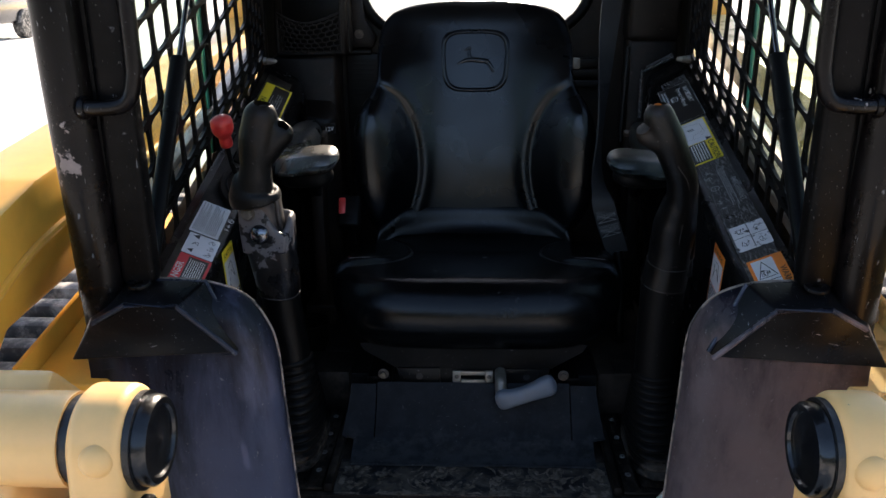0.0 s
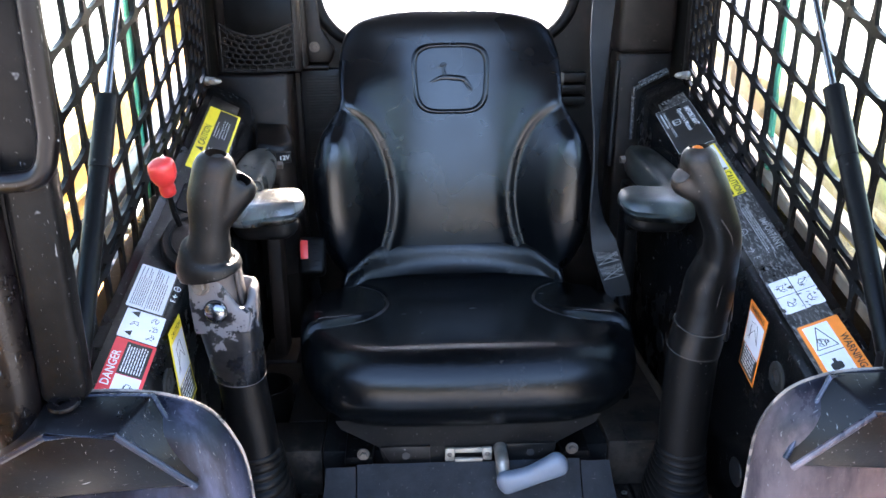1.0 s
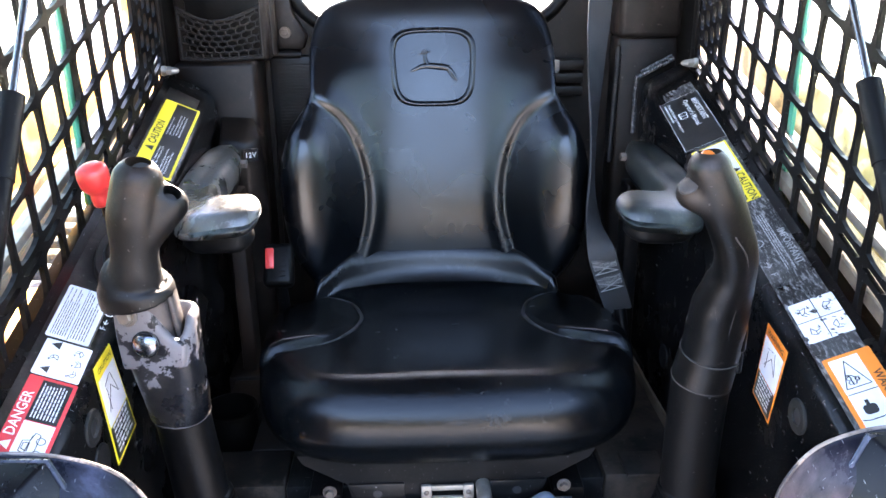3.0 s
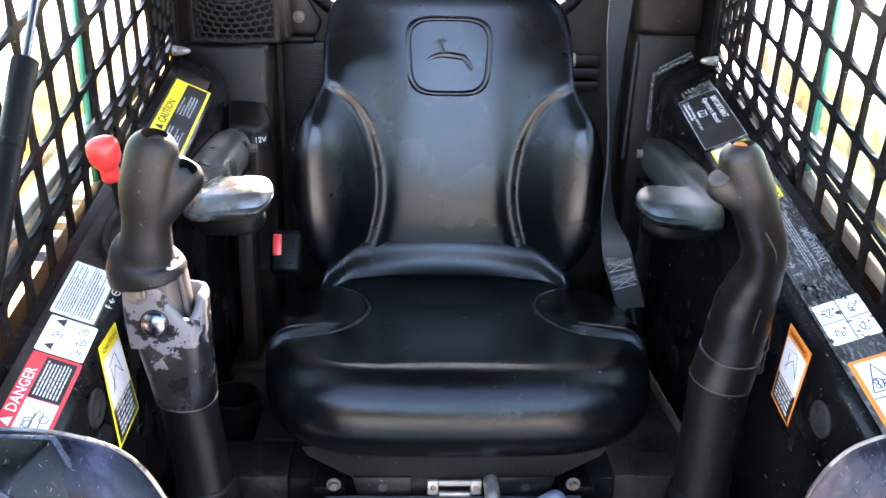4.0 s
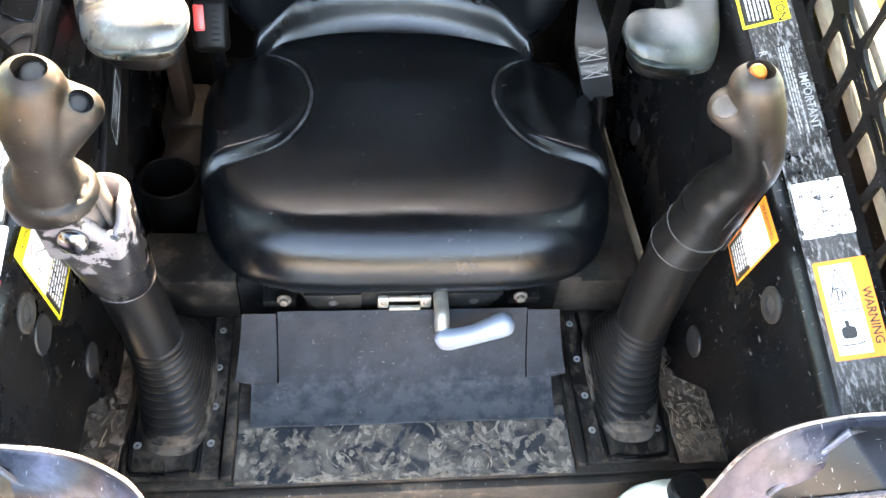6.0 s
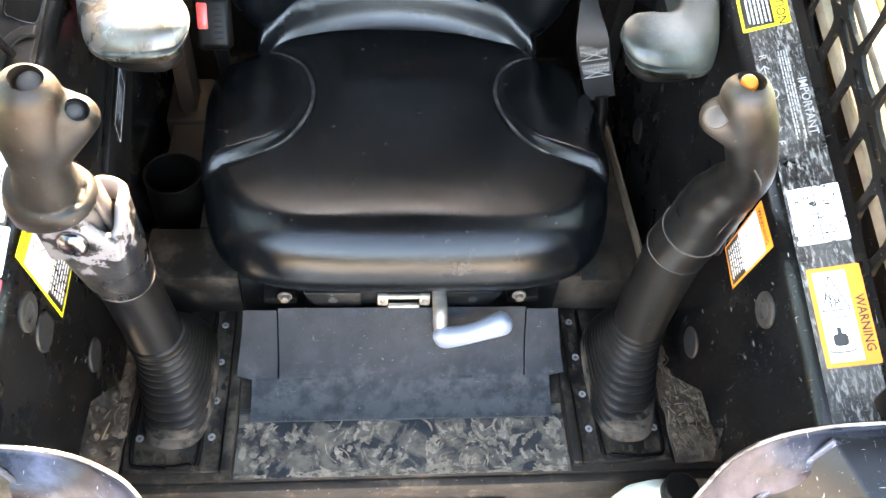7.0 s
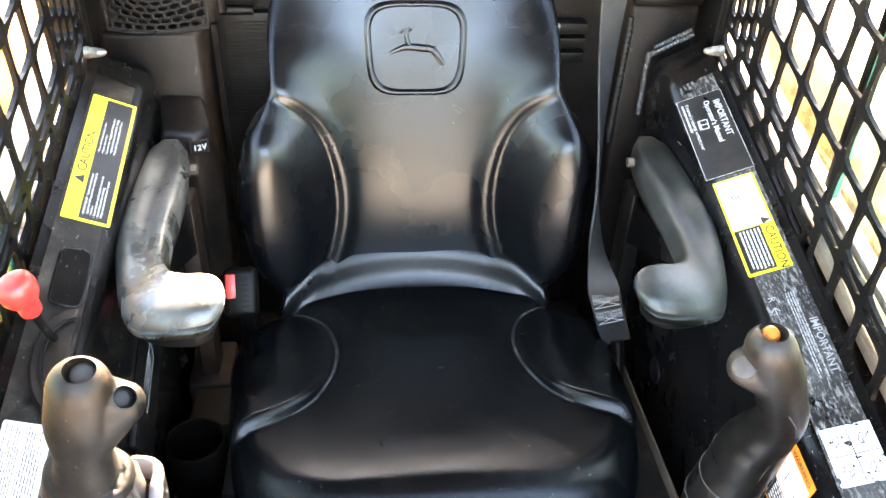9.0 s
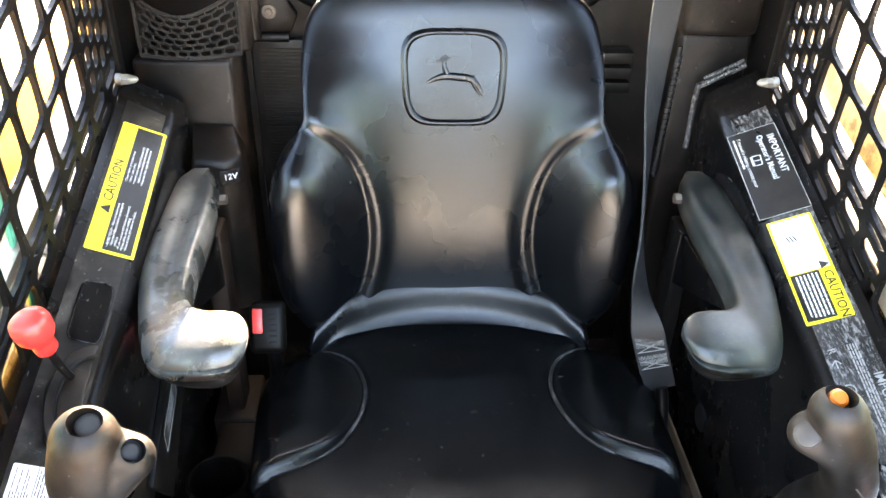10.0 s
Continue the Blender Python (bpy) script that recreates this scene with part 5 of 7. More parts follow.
    part("support_arm", bm, BLACK_PANEL, a_thing)
    bm = bmesh.new()
    span(bm, (s * 0.315, 0.88, FLOOR + 0.001), (s * 0.385, 0.99, 0.462), 0.006)
    part("foot", bm, BROWN_STEEL if s < 0 else DARK_STEEL, a_thing)
    bm = bmesh.new()
    disc(bm, (s * 0.334, 0.925, 0.850), (-s, 0, 0), 0.008, 0.010, 6, 0.001)
    part("pivot_bolt", bm, BRONZE_BOLT, a_thing, "pivot bolt")
    return a_thing


for s in (-1, 1):
    armrest(s)

# black plate with an outlined label on the console side
PLATE = [(0.600, 0.625), (0.745, 0.702), (0.810, 0.645), (0.657, 0.541)]
PLATE_LABEL = [(0.744, 0.680), (0.744, 0.650), (0.669, 0.614), (0.669, 0.646)]
post = thing("label_plate", (-0.394, 0.70, 0.66), "thin black steel plate with an outlined black label", "plate")
bm = bmesh.new()
prism(bm, [(-0.3855, y, z) for y, z in PLATE], (-0.009, 0, 0), 0.0015)
part("plate", bm, POST_BLACK, post)
bm = bmesh.new()
for (y0, z0), (y1, z1) in zip(PLATE_LABEL, PLATE_LABEL[1:] + PLATE_LABEL[:1]):
    tube(bm, [(-0.3850, y0, z0), (-0.3850, y1, z1)], 0.00032, 5)
part("label_outline", bm, FADED_INK, post, "thin white label outline")
bm = bmesh.new()
for k in range(4):
    f = 0.26 + 0.16 * k
    (ya, za), (yb, zb), (yc, zc), (yd, zd) = PLATE_LABEL
    tube(bm, [(-0.3852, ya + (yb - ya) * f + (yd - ya) * q, za + (zb - za) * f + (zd - za) * q) for q in (0.2, 0.8 - 0.1 * (k % 2))], 0.00022, 5)
part("small_print", bm, FADED_INK, post)
cup = thing("cup_holder", (-0.349, 0.735, FLOOR), "black open cup holder ring beside the seat", "cup holder")
bm = bmesh.new()
washer(bm, (-0.349, 0.735, FLOOR + 0.007), (0, 0, 1), 0.0440, 0.0405, 0.106, 32)
part("cup_wall", bm, CUP_PLASTIC, cup)
bm = bmesh.new()
washer(bm, (-0.349, 0.735, FLOOR + 0.113), (0, 0, 1), 0.0455, 0.0410, 0.004, 32)
part("rim", bm, CUP_PLASTIC, cup)


# ---- control levers ----
def boot(parent, bottom, top, aim, r_top, half):
    """A rubber bellows from an oblong foot to a round collar."""
    bm = bmesh.new()
    rings = []
    folds = 13
    b, t = Vector(bottom), Vector(top)
    aim = Vector(aim).normalized()
    for k in range(folds * 8 + 1):
        f = k / (folds * 8)
        c = b.lerp(t, f)
        c.y += 0.012 * math.sin(math.pi * f)
        n = Vector((0, 0, 1)).lerp(aim, ease(f)).normalized()
        u = Vector((1, 0, 0)) - n * n.x
        u.normalize()
        w = n.cross(u)
        g = ease(f)
        a_, c_ = half[0] * (1 - g) + r_top * g, half[1] * (1 - f) ** 1.3 + r_top * (1 - (1 - f) ** 1.3)
        wave = 1.0 + (0.13 + 0.06 * f) * (abs(math.sin(math.pi * folds * f)) ** 0.5 - 0.8)
        rings.append([c + u * q * wave + w * r * wave for q, r in oval(a_, c_, 40, 3.0 - 1.0 * g)])
    loft(bm, rings)
    return part("boot", bm, BOOT_RUBBER, parent, "corrugated black rubber boot", angle=180)


def boot_plate(s):
    p = thing("boot_plate", (s * 0.31, 0.42, FLOOR), "black retaining plate with zinc rivets round a lever boot", "plate", "boot plates")
    bm = bmesh.new()
    span(bm, (s * 0.246, 0.296, FLOOR + 0.001), (s * 0.372, 0.552, FLOOR + 0.008), 0.003)
    part("plate", bm, DUSTY_STEEL, p)
    bm = bmesh.new()
    rim = [(s * x, y, FLOOR + 0.009) for x, y in ((0.275, 0.545), (0.274, 0.33), (0.285, 0.306), (0.345, 0.304), (0.362, 0.32), (0.364, 0.42))]
    tube(bm, rim, 0.0035, 8, 4)
    part("rim_bead", bm, RUBBER, p)
    for x, y in ((0.2605, 0.345), (0.2605, 0.400), (0.2605, 0.462), (0.2605, 0.525), (0.355, 0.345)):
        bm = bmesh.new()
        washer(bm, (s * x, y, FLOOR + 0.008), (0, 0, 1), 0.0052, 0.0019, 0.0016, 20)
        rivet = part("rivet", bm, RIVET, p, "dull zinc rivet")
        bm = bmesh.new()
        disc(bm, (s * x, y, FLOOR + 0.0079), (0, 0, 1), 0.0019, 0.0008, 10)
        part("core", bm, INK, rivet)
    return p


for s in (-1, 1):
    boot_plate(s)
random.seed(33)
bm = bmesh.new()
for k in range(150):
    s = -1 if k % 2 else 1
    x, y = (random.uniform(0.249, 0.276), random.uniform(0.300, 0.548)) if k < 80 else (random.uniform(0.25, 0.368), random.uniform(0.298, 0.318))
    r = random.uniform(0.0015, 0.0060)
    ring = []
    for i in range(12):
        a = 2 * math.pi * i / 12
        q = r * (1 + 0.7 * noise.noise(Vector((k * 2.3, math.cos(a) * 1.5, math.sin(a) * 1.5))))
        ring.append((max(0.2475, min(0.370, x + q * math.cos(a) * 0.8)), max(0.2975, min(0.5505, y + q * math.sin(a) * 1.6))))
    top = [bm.verts.new((s * px, py, FLOOR + 0.0086 + 0.000003 * k)) for px, py in ring]
    low = [bm.verts.new((s * px, py, FLOOR + 0.0070)) for px, py in ring]
    bm.faces.new(top)
    for i in range(12):
        j = (i + 1) % 12
        bm.faces.new((top[i], low[i], low[j], top[j]))
bmesh.ops.recalc_face_normals(bm, faces=bm.faces)
single("caked_dust", bm, PLATE_DUST, "brown dust caked on the boot plates", "dust", kind="stuff", smooth=False)

left = thing("control_lever", (-0.30, 0.41, FLOOR), "control lever with worn brown rubber grip and chipped grey casting", "lever", "control levers")
boot(left, (-0.308, 0.425, FLOOR + 0.009), (-0.304, 0.389, 0.572), (-0.08, 0.02, 1), 0.035, (0.046, 0.100))
bm = bmesh.new()
tube(bm, [(-0.3035, 0.389, 0.556), (-0.309, 0.389, 0.620), (-0.3165, 0.388, 0.696)], lambda k: 0.0325 - 0.001 * k, 28, 5)
part("lever_tube", bm, RUBBER, left, "smooth black lever sleeve")
bm = bmesh.new()
rings = []
for z, cx_, cy_, hx_, hy_, pw in ((0.686, -0.3165, 0.388, 0.0325, 0.0325, 2.2), (0.690, -0.3165, 0.388, 0.0340, 0.0340, 2.3), (0.715, -0.317, 0.385, 0.0350, 0.0340, 2.6), (0.750, -0.319, 0.381, 0.0370, 0.0345, 3.2),
                                  (0.782, -0.321, 0.378, 0.0385, 0.0340, 3.8), (0.788, -0.321, 0.378, 0.0365, 0.0320, 3.8)):
    rings.append([Vector((cx_ + a, cy_ + b, z + 0.10 * b - 0.06 * a)) for a, b in oval(hx_, hy_, 40, pw)])
loft(bm, rings)
casting = part("casting", bm, CHIPPED, left, "chipped black and grey metal casting", angle=50)
bm = bmesh.new()
tube(bm, [Vector((-0.3165 + 0.0338 * math.cos(a), 0.388 + 0.0338 * math.sin(a), 0.688 + 0.0034 * math.sin(a) - 0.002 * math.cos(a))) for a in [2 * math.pi * k / 40 for k in range(42)]], 0.0010, 6)
part("casting_lip", bm, NECK_METAL, casting, "bare metal lower lip")
bm = bmesh.new()
# a curved wall that stands up on the seat side and the back of the open top
rings = []
for k in range(29):
    a = radians(-48 + 176 * k / 28)
    c, s_ = math.cos(a), math.sin(a)
    r = (abs(c / 0.0385) ** 3.6 + abs(s_ / 0.0340) ** 3.6) ** (-1 / 3.6)
    hi = 0.822 - 0.026 * ease((abs(k - 13) - 6) / 9)
    ring = []
    for q, z in ((0.0, 0.770), (0.0, hi - 0.006), (-0.0022, hi - 0.0015), (-0.0055, hi), (-0.0085, hi - 0.0015), (-0.0105, hi - 0.006), (-0.0105, 0.770)):
        ring.append(Vector((-0.321 + (r + q) * c, 0.378 + (r + q) * s_, z - 0.06 * r * c)))
    rings.append(ring)
loft(bm, rings)
part("casting_wall", bm, CHIPPED, casting, "chipped wall of the casting's open top", angle=60)
bm = bmesh.new()
prism(bm, [(-0.3595, 0.3465, 0.764), (-0.292, 0.3445, 0.764), (-0.288, 0.3450, 0.796), (-0.303, 0.3440, 0.800), (-0.314, 0.3435, 0.816), (-0.322, 0.3435, 0.840), (-0.334, 0.3435, 0.850), (-0.351, 0.3445, 0.850), (-0.3615, 0.3460, 0.836), (-0.3625, 0.3465, 0.805)], (0.002, 0.012, 0.0), 0.004)
part("front_cheek", bm, CHIPPED, casting, angle=60)
bm = bmesh.new()
rings = []
for z, cx_, cy_, hx_, hy_ in ((0.776, -0.326, 0.374, 0.022, 0.016), (0.81, -0.328, 0.370, 0.023, 0.017), (0.838, -0.329, 0.362, 0.0225, 0.019), (0.866, -0.329, 0.352, 0.019, 0.018)):
    rings.append([Vector((cx_ + a, cy_ + b, z)) for a, b in oval(hx_, hy_, 24, 2.6)])
loft(bm, rings)
part("neck", bm, NECK_METAL, left, "bare grey metal neck", angle=50)
bm = bmesh.new()
disc(bm, (-0.329, 0.3445, 0.797), (-0.10, -0.97, 0.15), 0.0150, 0.003, 28, 0.0)
dome(bm, (-0.3293, 0.3418, 0.7974), (-0.10, -0.97, 0.15), 0.0142, 0.008)
part("dome_bolt", bm, STEEL_ROD, left, "dark polished dome bolt")
bm = bmesh.new()
disc(bm, (-0.3445, 0.3450, 0.830), (-0.15, -0.96, 0.1), 0.0112, 0.004, 24, 0.001)
disc(bm, (-0.3450, 0.3415, 0.8304), (-0.15, -0.96, 0.1), 0.0085, 0.007, 6, 0.002)
part("hinge_bolt", bm, BRONZE_BOLT, left, "dull pinkish hinge bolt")
for x0, tilt in ((-0.312, 0.0), (-0.302, 0.006)):
    bm = bmesh.new()
    prism(bm, [(x0, 0.366, 0.784), (x0, 0.388, 0.784), (x0 - 0.004, 0.382, 0.838 + tilt), (x0 - 0.006, 0.370, 0.856 + tilt), (x0 - 0.006, 0.358, 0.852)], (0.006, 0, 0), 0.002)
    part("link", bm, NECK_METAL, left, "bare metal link plate")


def grip_lumps(stations, lobes, skirt=False):
    bm = bmesh.new()
    path = smooth_path([p for p, _, _ in stations], 6)
    n = len(stations) - 1

    def section(k):
        x = k * n
        i = min(int(x), n - 1)
        f = ease(x - i)
        a = stations[i][1] + (stations[i + 1][1] - stations[i][1]) * f
        b = stations[i][2] + (stations[i + 1][2] - stations[i][2]) * f
        return oval(a, b, 26, 2.2)
    sweep(bm, path, section, (1, 0, 0), round_ends=not skirt)
    if skirt:                                                # a flat open foot, and a round top of its own
        top = stations[-1]
        ball = bmesh.ops.create_uvsphere(bm, u_segments=24, v_segments=14, radius=1.0)["verts"]
        for v in ball:
            v.co = Vector(top[0]) + Vector((v.co.x * top[1], v.co.y * top[2], v.co.z * top[1]))
    for p, q, r0, r1 in lobes:
        sweep(bm, smooth_path([p, (Vector(p) + Vector(q)) / 2, q], 5), lambda k: oval(r0 + (r1 - r0) * k, r0 + (r1 - r0) * k, 22), (0, 1, 0.1), round_ends=True)
    return bm


def socket(parent, at, normal, outer, button_mat, button_r, rise):
    """A button that sits in the bottom of a hole."""
    bm = bmesh.new()
    d = Vector(normal).normalized()
    disc(bm, Vector(at) - d * 0.016, d, button_r, rise, 22, 0.0022)
    if button_mat is not ORANGE:
        dome(bm, Vector(at) - d * (0.0162 - rise), d, button_r * 0.97, 0.0018)
    return part("button", bm, button_mat, parent, "orange push button" if button_mat is ORANGE else "")


cut = bmesh.new()
n1, n2 = Vector((0.05, -0.45, 0.89)), Vector((0.45, -0.55, 0.70))
disc(cut, Vector((-0.3085, 0.338, 1.001)) - n1 * 0.016, n1, 0.0125, 0.04, 24)
disc(cut, Vector((-0.2810, 0.342, 0.965)) - n2 * 0.015, n2, 0.0095, 0.04, 24)
lumps = grip_lumps([((-0.3315, 0.349, 0.850), 0.0400, 0.0365), ((-0.3330, 0.347, 0.862), 0.0385, 0.0350), ((-0.3325, 0.345, 0.874), 0.0335, 0.0310), ((-0.3290, 0.342, 0.882), 0.0262, 0.0265), ((-0.3255, 0.341, 0.905), 0.0232, 0.0250),
                    ((-0.320, 0.341, 0.945), 0.0275, 0.0285), ((-0.3135, 0.342, 0.978), 0.0255, 0.0255)],
                   [((-0.318, 0.343, 0.926), (-0.286, 0.348, 0.952), 0.026, 0.0190), ((-0.312, 0.344, 0.964), (-0.293, 0.347, 0.957), 0.023, 0.0190)], True)
grip = part("grip", fused(lumps, 0.0024, 8, cut), GRIP, left, "worn brown-grey rubber grip with two empty sockets", angle=60)
socket(grip, Vector((-0.3085, 0.338, 1.001)) - n1 * 0.001, n1, 0.0125, BUTTON_GREY, 0.0096, 0.0060)
socket(grip, Vector((-0.2810, 0.342, 0.965)) - n2 * 0.001, n2, 0.0095, BUTTON_GREY, 0.0073, 0.0060)

right = thing("control_lever", (0.30, 0.40, FLOOR), "bent control lever with worn rubber grip and an orange button", "lever", "control levers")
boot(right, (0.314, 0.420, FLOOR + 0.009), (0.310, 0.424, 0.535), (0.02, 0.0, 1), 0.036, (0.046, 0.100))
bm = bmesh.new()
tube(bm, [(0.310, 0.424, 0.520), (0.310, 0.424, 0.60), (0.312, 0.422, 0.694)], lambda k: 0.0345 + 0.001 * k, 28, 6)
part("lever_tube", bm, RUBBER, right, "smooth black lever sleeve")
bm = bmesh.new()
tube(bm, [(0.312, 0.422, 0.690), (0.315, 0.419, 0.715), (0.318, 0.414, 0.742), (0.318, 0.408, 0.775)], lambda k: 0.0368 - 0.0018 * k, 28, 5)
part("collar", bm, GRIP_DARK, right, "moulded rubber collar")
for p, r, n_ in (((0.312, 0.422, 0.692), 0.0372, (0.08, -0.12, 1)), ((0.317, 0.4155, 0.733), 0.0368, (0.05, -0.2, 1))):
    bm = bmesh.new()
    washer(bm, p, n_, r, r - 0.004, 0.0018, 40)
    part("seam_ring", bm, SEAM, right, "thin worn seam")
for at, r, h in (((0.344, 0.398, 0.770), 0.012, 0.022), ((0.345, 0.401, 0.735), 0.010, 0.018)):     # moulded lugs down the outer side
    bm = bmesh.new()
    sweep(bm, [Vector(at) + Vector((0, 0, -h)), Vector(at), Vector(at) + Vector((-0.003, -0.002, h))], lambda k: oval(r * 0.6, r, 14), (1, 0, 0), round_ends=True)
    part("side_lug", bm, GRIP_DARK, right, angle=180)
cut = bmesh.new()
n3 = Vector((-0.05, -0.50, 0.86))
disc(cut, Vector((0.2690, 0.356, 0.999)) - n3 * 0.020, n3, 0.0118, 0.05, 24)
lumps = grip_lumps([((0.318, 0.409, 0.765), 0.0340, 0.034), ((0.3175, 0.401, 0.797), 0.0335, 0.0325), ((0.3190, 0.391, 0.825), 0.0290, 0.029), ((0.3200, 0.380, 0.852), 0.0238, 0.0255), ((0.3150, 0.371, 0.880), 0.0232, 0.0250),
                    ((0.302, 0.365, 0.910), 0.0232, 0.0250), ((0.286, 0.360, 0.944), 0.0245, 0.0260), ((0.2710, 0.358, 0.976), 0.0225, 0.0235)],
                   [((0.284, 0.360, 0.940), (0.259, 0.364, 0.948), 0.024, 0.0190)])
grip = part("grip", fused(lumps, 0.0026, 14, cut), GRIP_DARK, right, "worn brown-black rubber grip", angle=60)
bm = bmesh.new()
tube(bm, [(0.300, 0.3405, 0.905), (0.3175, 0.3462, 0.880), (0.3235, 0.3550, 0.852), (0.3215, 0.3655, 0.815), (0.3200, 0.3700, 0.790), (0.3195, 0.3760, 0.765)], 0.0009, 6, 5)
part("mould_seam", bm, SEAM, grip, "thin worn mould seam")
socket(grip, Vector((0.2690, 0.356, 0.999)) - n3 * 0.0045, n3, 0.0118, ORANGE, 0.0076, 0.0115)
bm = bmesh.new()
n4 = Vector((-0.55, -0.45, 0.70)).normalized()
disc(bm, Vector((0.2485, 0.352, 0.9585)), n4, 0.0108, 0.0012, 28)
dome(bm, Vector((0.2485, 0.352, 0.9585)) + n4 * 0.0011, n4, 0.0098, 0.0022, 24)
part("thumb_button", bm, BUTTON_GREY, grip, "blank round thumb button")


# ---- throttle on the left console ----
thr = thing("throttle_lever", (-0.425, 0.55, 0.85), "red throttle knob on a black stem in the console", "throttle")
bm = bmesh.new()
prof = [(0.0095, 0.0), (0.0115, 0.003), (0.0118, 0.013), (0.0108, 0.018), (0.0160, 0.025), (0.0192, 0.032), (0.0200, 0.044), (0.0186, 0.052), (0.0130, 0.0565), (0.004, 0.0580)]
axis = Vector((-0.05, -0.30, 0.95)).normalized()
u = axis.orthogonal().normalized()
w = axis.cross(u)
base = Vector((-0.429, 0.543, 0.896))
loft(bm, [[base + axis * h + (u * math.cos(a) * r + w * math.sin(a) * r * 0.85) for a in [2 * math.pi * i / 24 for i in range(24)]] for r, h in prof])
part("knob", bm, RED, thr, "glossy red plastic knob", angle=180)
bm = bmesh.new()
tube(bm, [base + axis * 0.004, base - axis * 0.03, (-0.424, 0.560, 0.845)], 0.0045, 10, 4)
part("stem", bm, DARK_STEEL, thr)
bm = bmesh.new()
for r, dep in ((0.055, 0.010),):
    arc = []
    m = console_frame(-1, 0.413, 0.545, 0.0)
    for k in range(25):
        a = math.pi * k / 24
        arc.append(m @ Vector((0.066 * math.cos(a), 0.036 * math.sin(a), 0.0)))
    n = (m.to_3x3() @ Vector((0, 0, 1)))
    prism(bm, arc, n * 0.012, 0.002)
part("quadrant", bm, BLACK_PLASTIC, thr, "half-round lever quadrant")
bm = bmesh.new()
arc = [console_frame(-1, 0.413, 0.545, 0.014) @ Vector((0.050 * math.cos(math.pi * k / 24), 0.026 * math.sin(math.pi * k / 24), 0.0)) for k in range(25)]
tube(bm, arc, 0.0022, 6)
part("slot_bead", bm, RUBBER, thr)
bm = bmesh.new()
m = console_frame(-1, 0.4285, 0.652, 0.001)
out = [m @ Vector((a, b, 0)) for a, b in oval(0.040, 0.017, 24, 6.0)]
prism(bm, out, m.to_3x3() @ Vector((0, 0, 0.0016)))
single("blank_plate", bm, DARK_STEEL, "dusty blank cover plate on the console", "cover plate", smooth=False)
bm = bmesh.new()
tube(bm, [m @ Vector((a, b, 0.001)) for a, b in oval(0.041, 0.018, 24, 6.0)] + [m @ Vector((0.041, 0, 0.001))], 0.0012, 6)
single("plate_edge", bm, BLACK_PANEL, "raised black edge round the cover plate", "trim", kind="structure")

# ---- plugs and grommets on the inner faces of the consoles ----
for s, y, z, r, open_ in ((-1, 0.328, 0.705, 0.021, True), (-1, 0.336, 0.655, 0.022, False), (-1, 0.403, 0.499, 0.022, False),
                          (1, 0.334, 0.689, 0.021, True), (1, 0.419, 0.486, 0.022, False), (1, 0.81, 0.517, 0.022, False)):
    g = thing("grommet" if open_ else "hole_plug", (s * WALL, y, z), "worn grey rubber grommet round a cable hole" if open_ else "round black rubber plug in the console side", "grommet" if open_ else "plug")
    bm = bmesh.new()
    if open_:
        washer(bm, (s * (WALL + 0.001), y, z), (-s, 0, 0), r, 0.0105, 0.004, 30)
    else:
        disc(bm, (s * (WALL + 0.001), y, z), (-s, 0, 0), r, 0.0032, 30, 0.0015)
    part("ring" if open_ else "cap", bm, GROMMET_RUBBER if open_ else PLUG_RUBBER, g)
    if open_:
        bm = bmesh.new()
        disc(bm, (s * (WALL + 0.001), y, z), (-s, 0, 0), 0.0100, 0.0015, 20)
        part("core", bm, INK, g, "dark hole")

# ---- 12-volt socket and net pocket in the rear corner ----
sock = thing("power_socket", (-0.345, 1.03, 0.80), "black 12 volt socket label on the rear corner trim", "socket")
bm = bmesh.new()
turn12 = Matrix.Translation((-0.3315, 0.9973, 0.848)) @ Euler((radians(90), 0, radians(27.5))).to_matrix().to_4x4()
box(bm, (0, 0, 0), (0.031, 0.024, 0.002), 0.0008, turn12, 1)
part("housing", bm, LABEL_BLACK, sock, "black label plate")
bm = bmesh.new()
m = turn12 @ Matrix.Translation((0, 0, 0.0013))
lettering(bm, "12V", 0.0135, m)
part("lettering", bm, INK_WHITE, sock, "white lettering", smooth=False)

net = thing("net_pocket", (-0.38, 1.05, 1.01), "sagging black net pocket on the rear corner trim", "net pocket")
bm = bmesh.new()


def net_place(p, q):
    """p across from 0 to 1, q up from 0 to 1."""
    x = -0.450 + 0.142 * p
    bulge = 0.042 * math.sin(math.pi * max(0.03, min(0.97, p))) * (0.45 + 0.55 * q)
    z = 1.012 + (0.090 - 0.022 * math.sin(math.pi * p)) * q
    return Vector((x, 1.062 - bulge + 0.01 * p, z))


cols, rws = 9, 7
for i in range(cols):
    for j in range(rws):
        def node(a, b):
            return net_place(min(1, max(0, a / cols)), min(1, max(0, b / rws)))
        o = 0.5 if j % 2 else 0.0
        a = node(i + o, j + 0.18)
        b = node(i + o + 0.5, j + 0.42)
        c = node(i + o + 1.0, j + 0.18)
        tube(bm, [a, b], 0.0021, 5)
        tube(bm, [b, c], 0.0021, 5)
        tube(bm, [b, node(i + o + 0.5, j + 1.18)], 0.0023, 5)
part("netting", bm, NET, net)
# black panel put behind the net in place of the hollow's shade
bm = bmesh.new()
span(bm, (-0.447, 1.0985, 1.014), (-0.312, 1.1045, 1.16), 0.004)
part("pocket_shade", bm, CUP_PLASTIC, net, "dark panel standing in for shade behind the net")
for q in (0.0, 1.0):
    bm = bmesh.new()
    tube(bm, [net_place(k / 12, q) for k in range(13)], 0.0028, 8)
    part("hem", bm, NET, net)
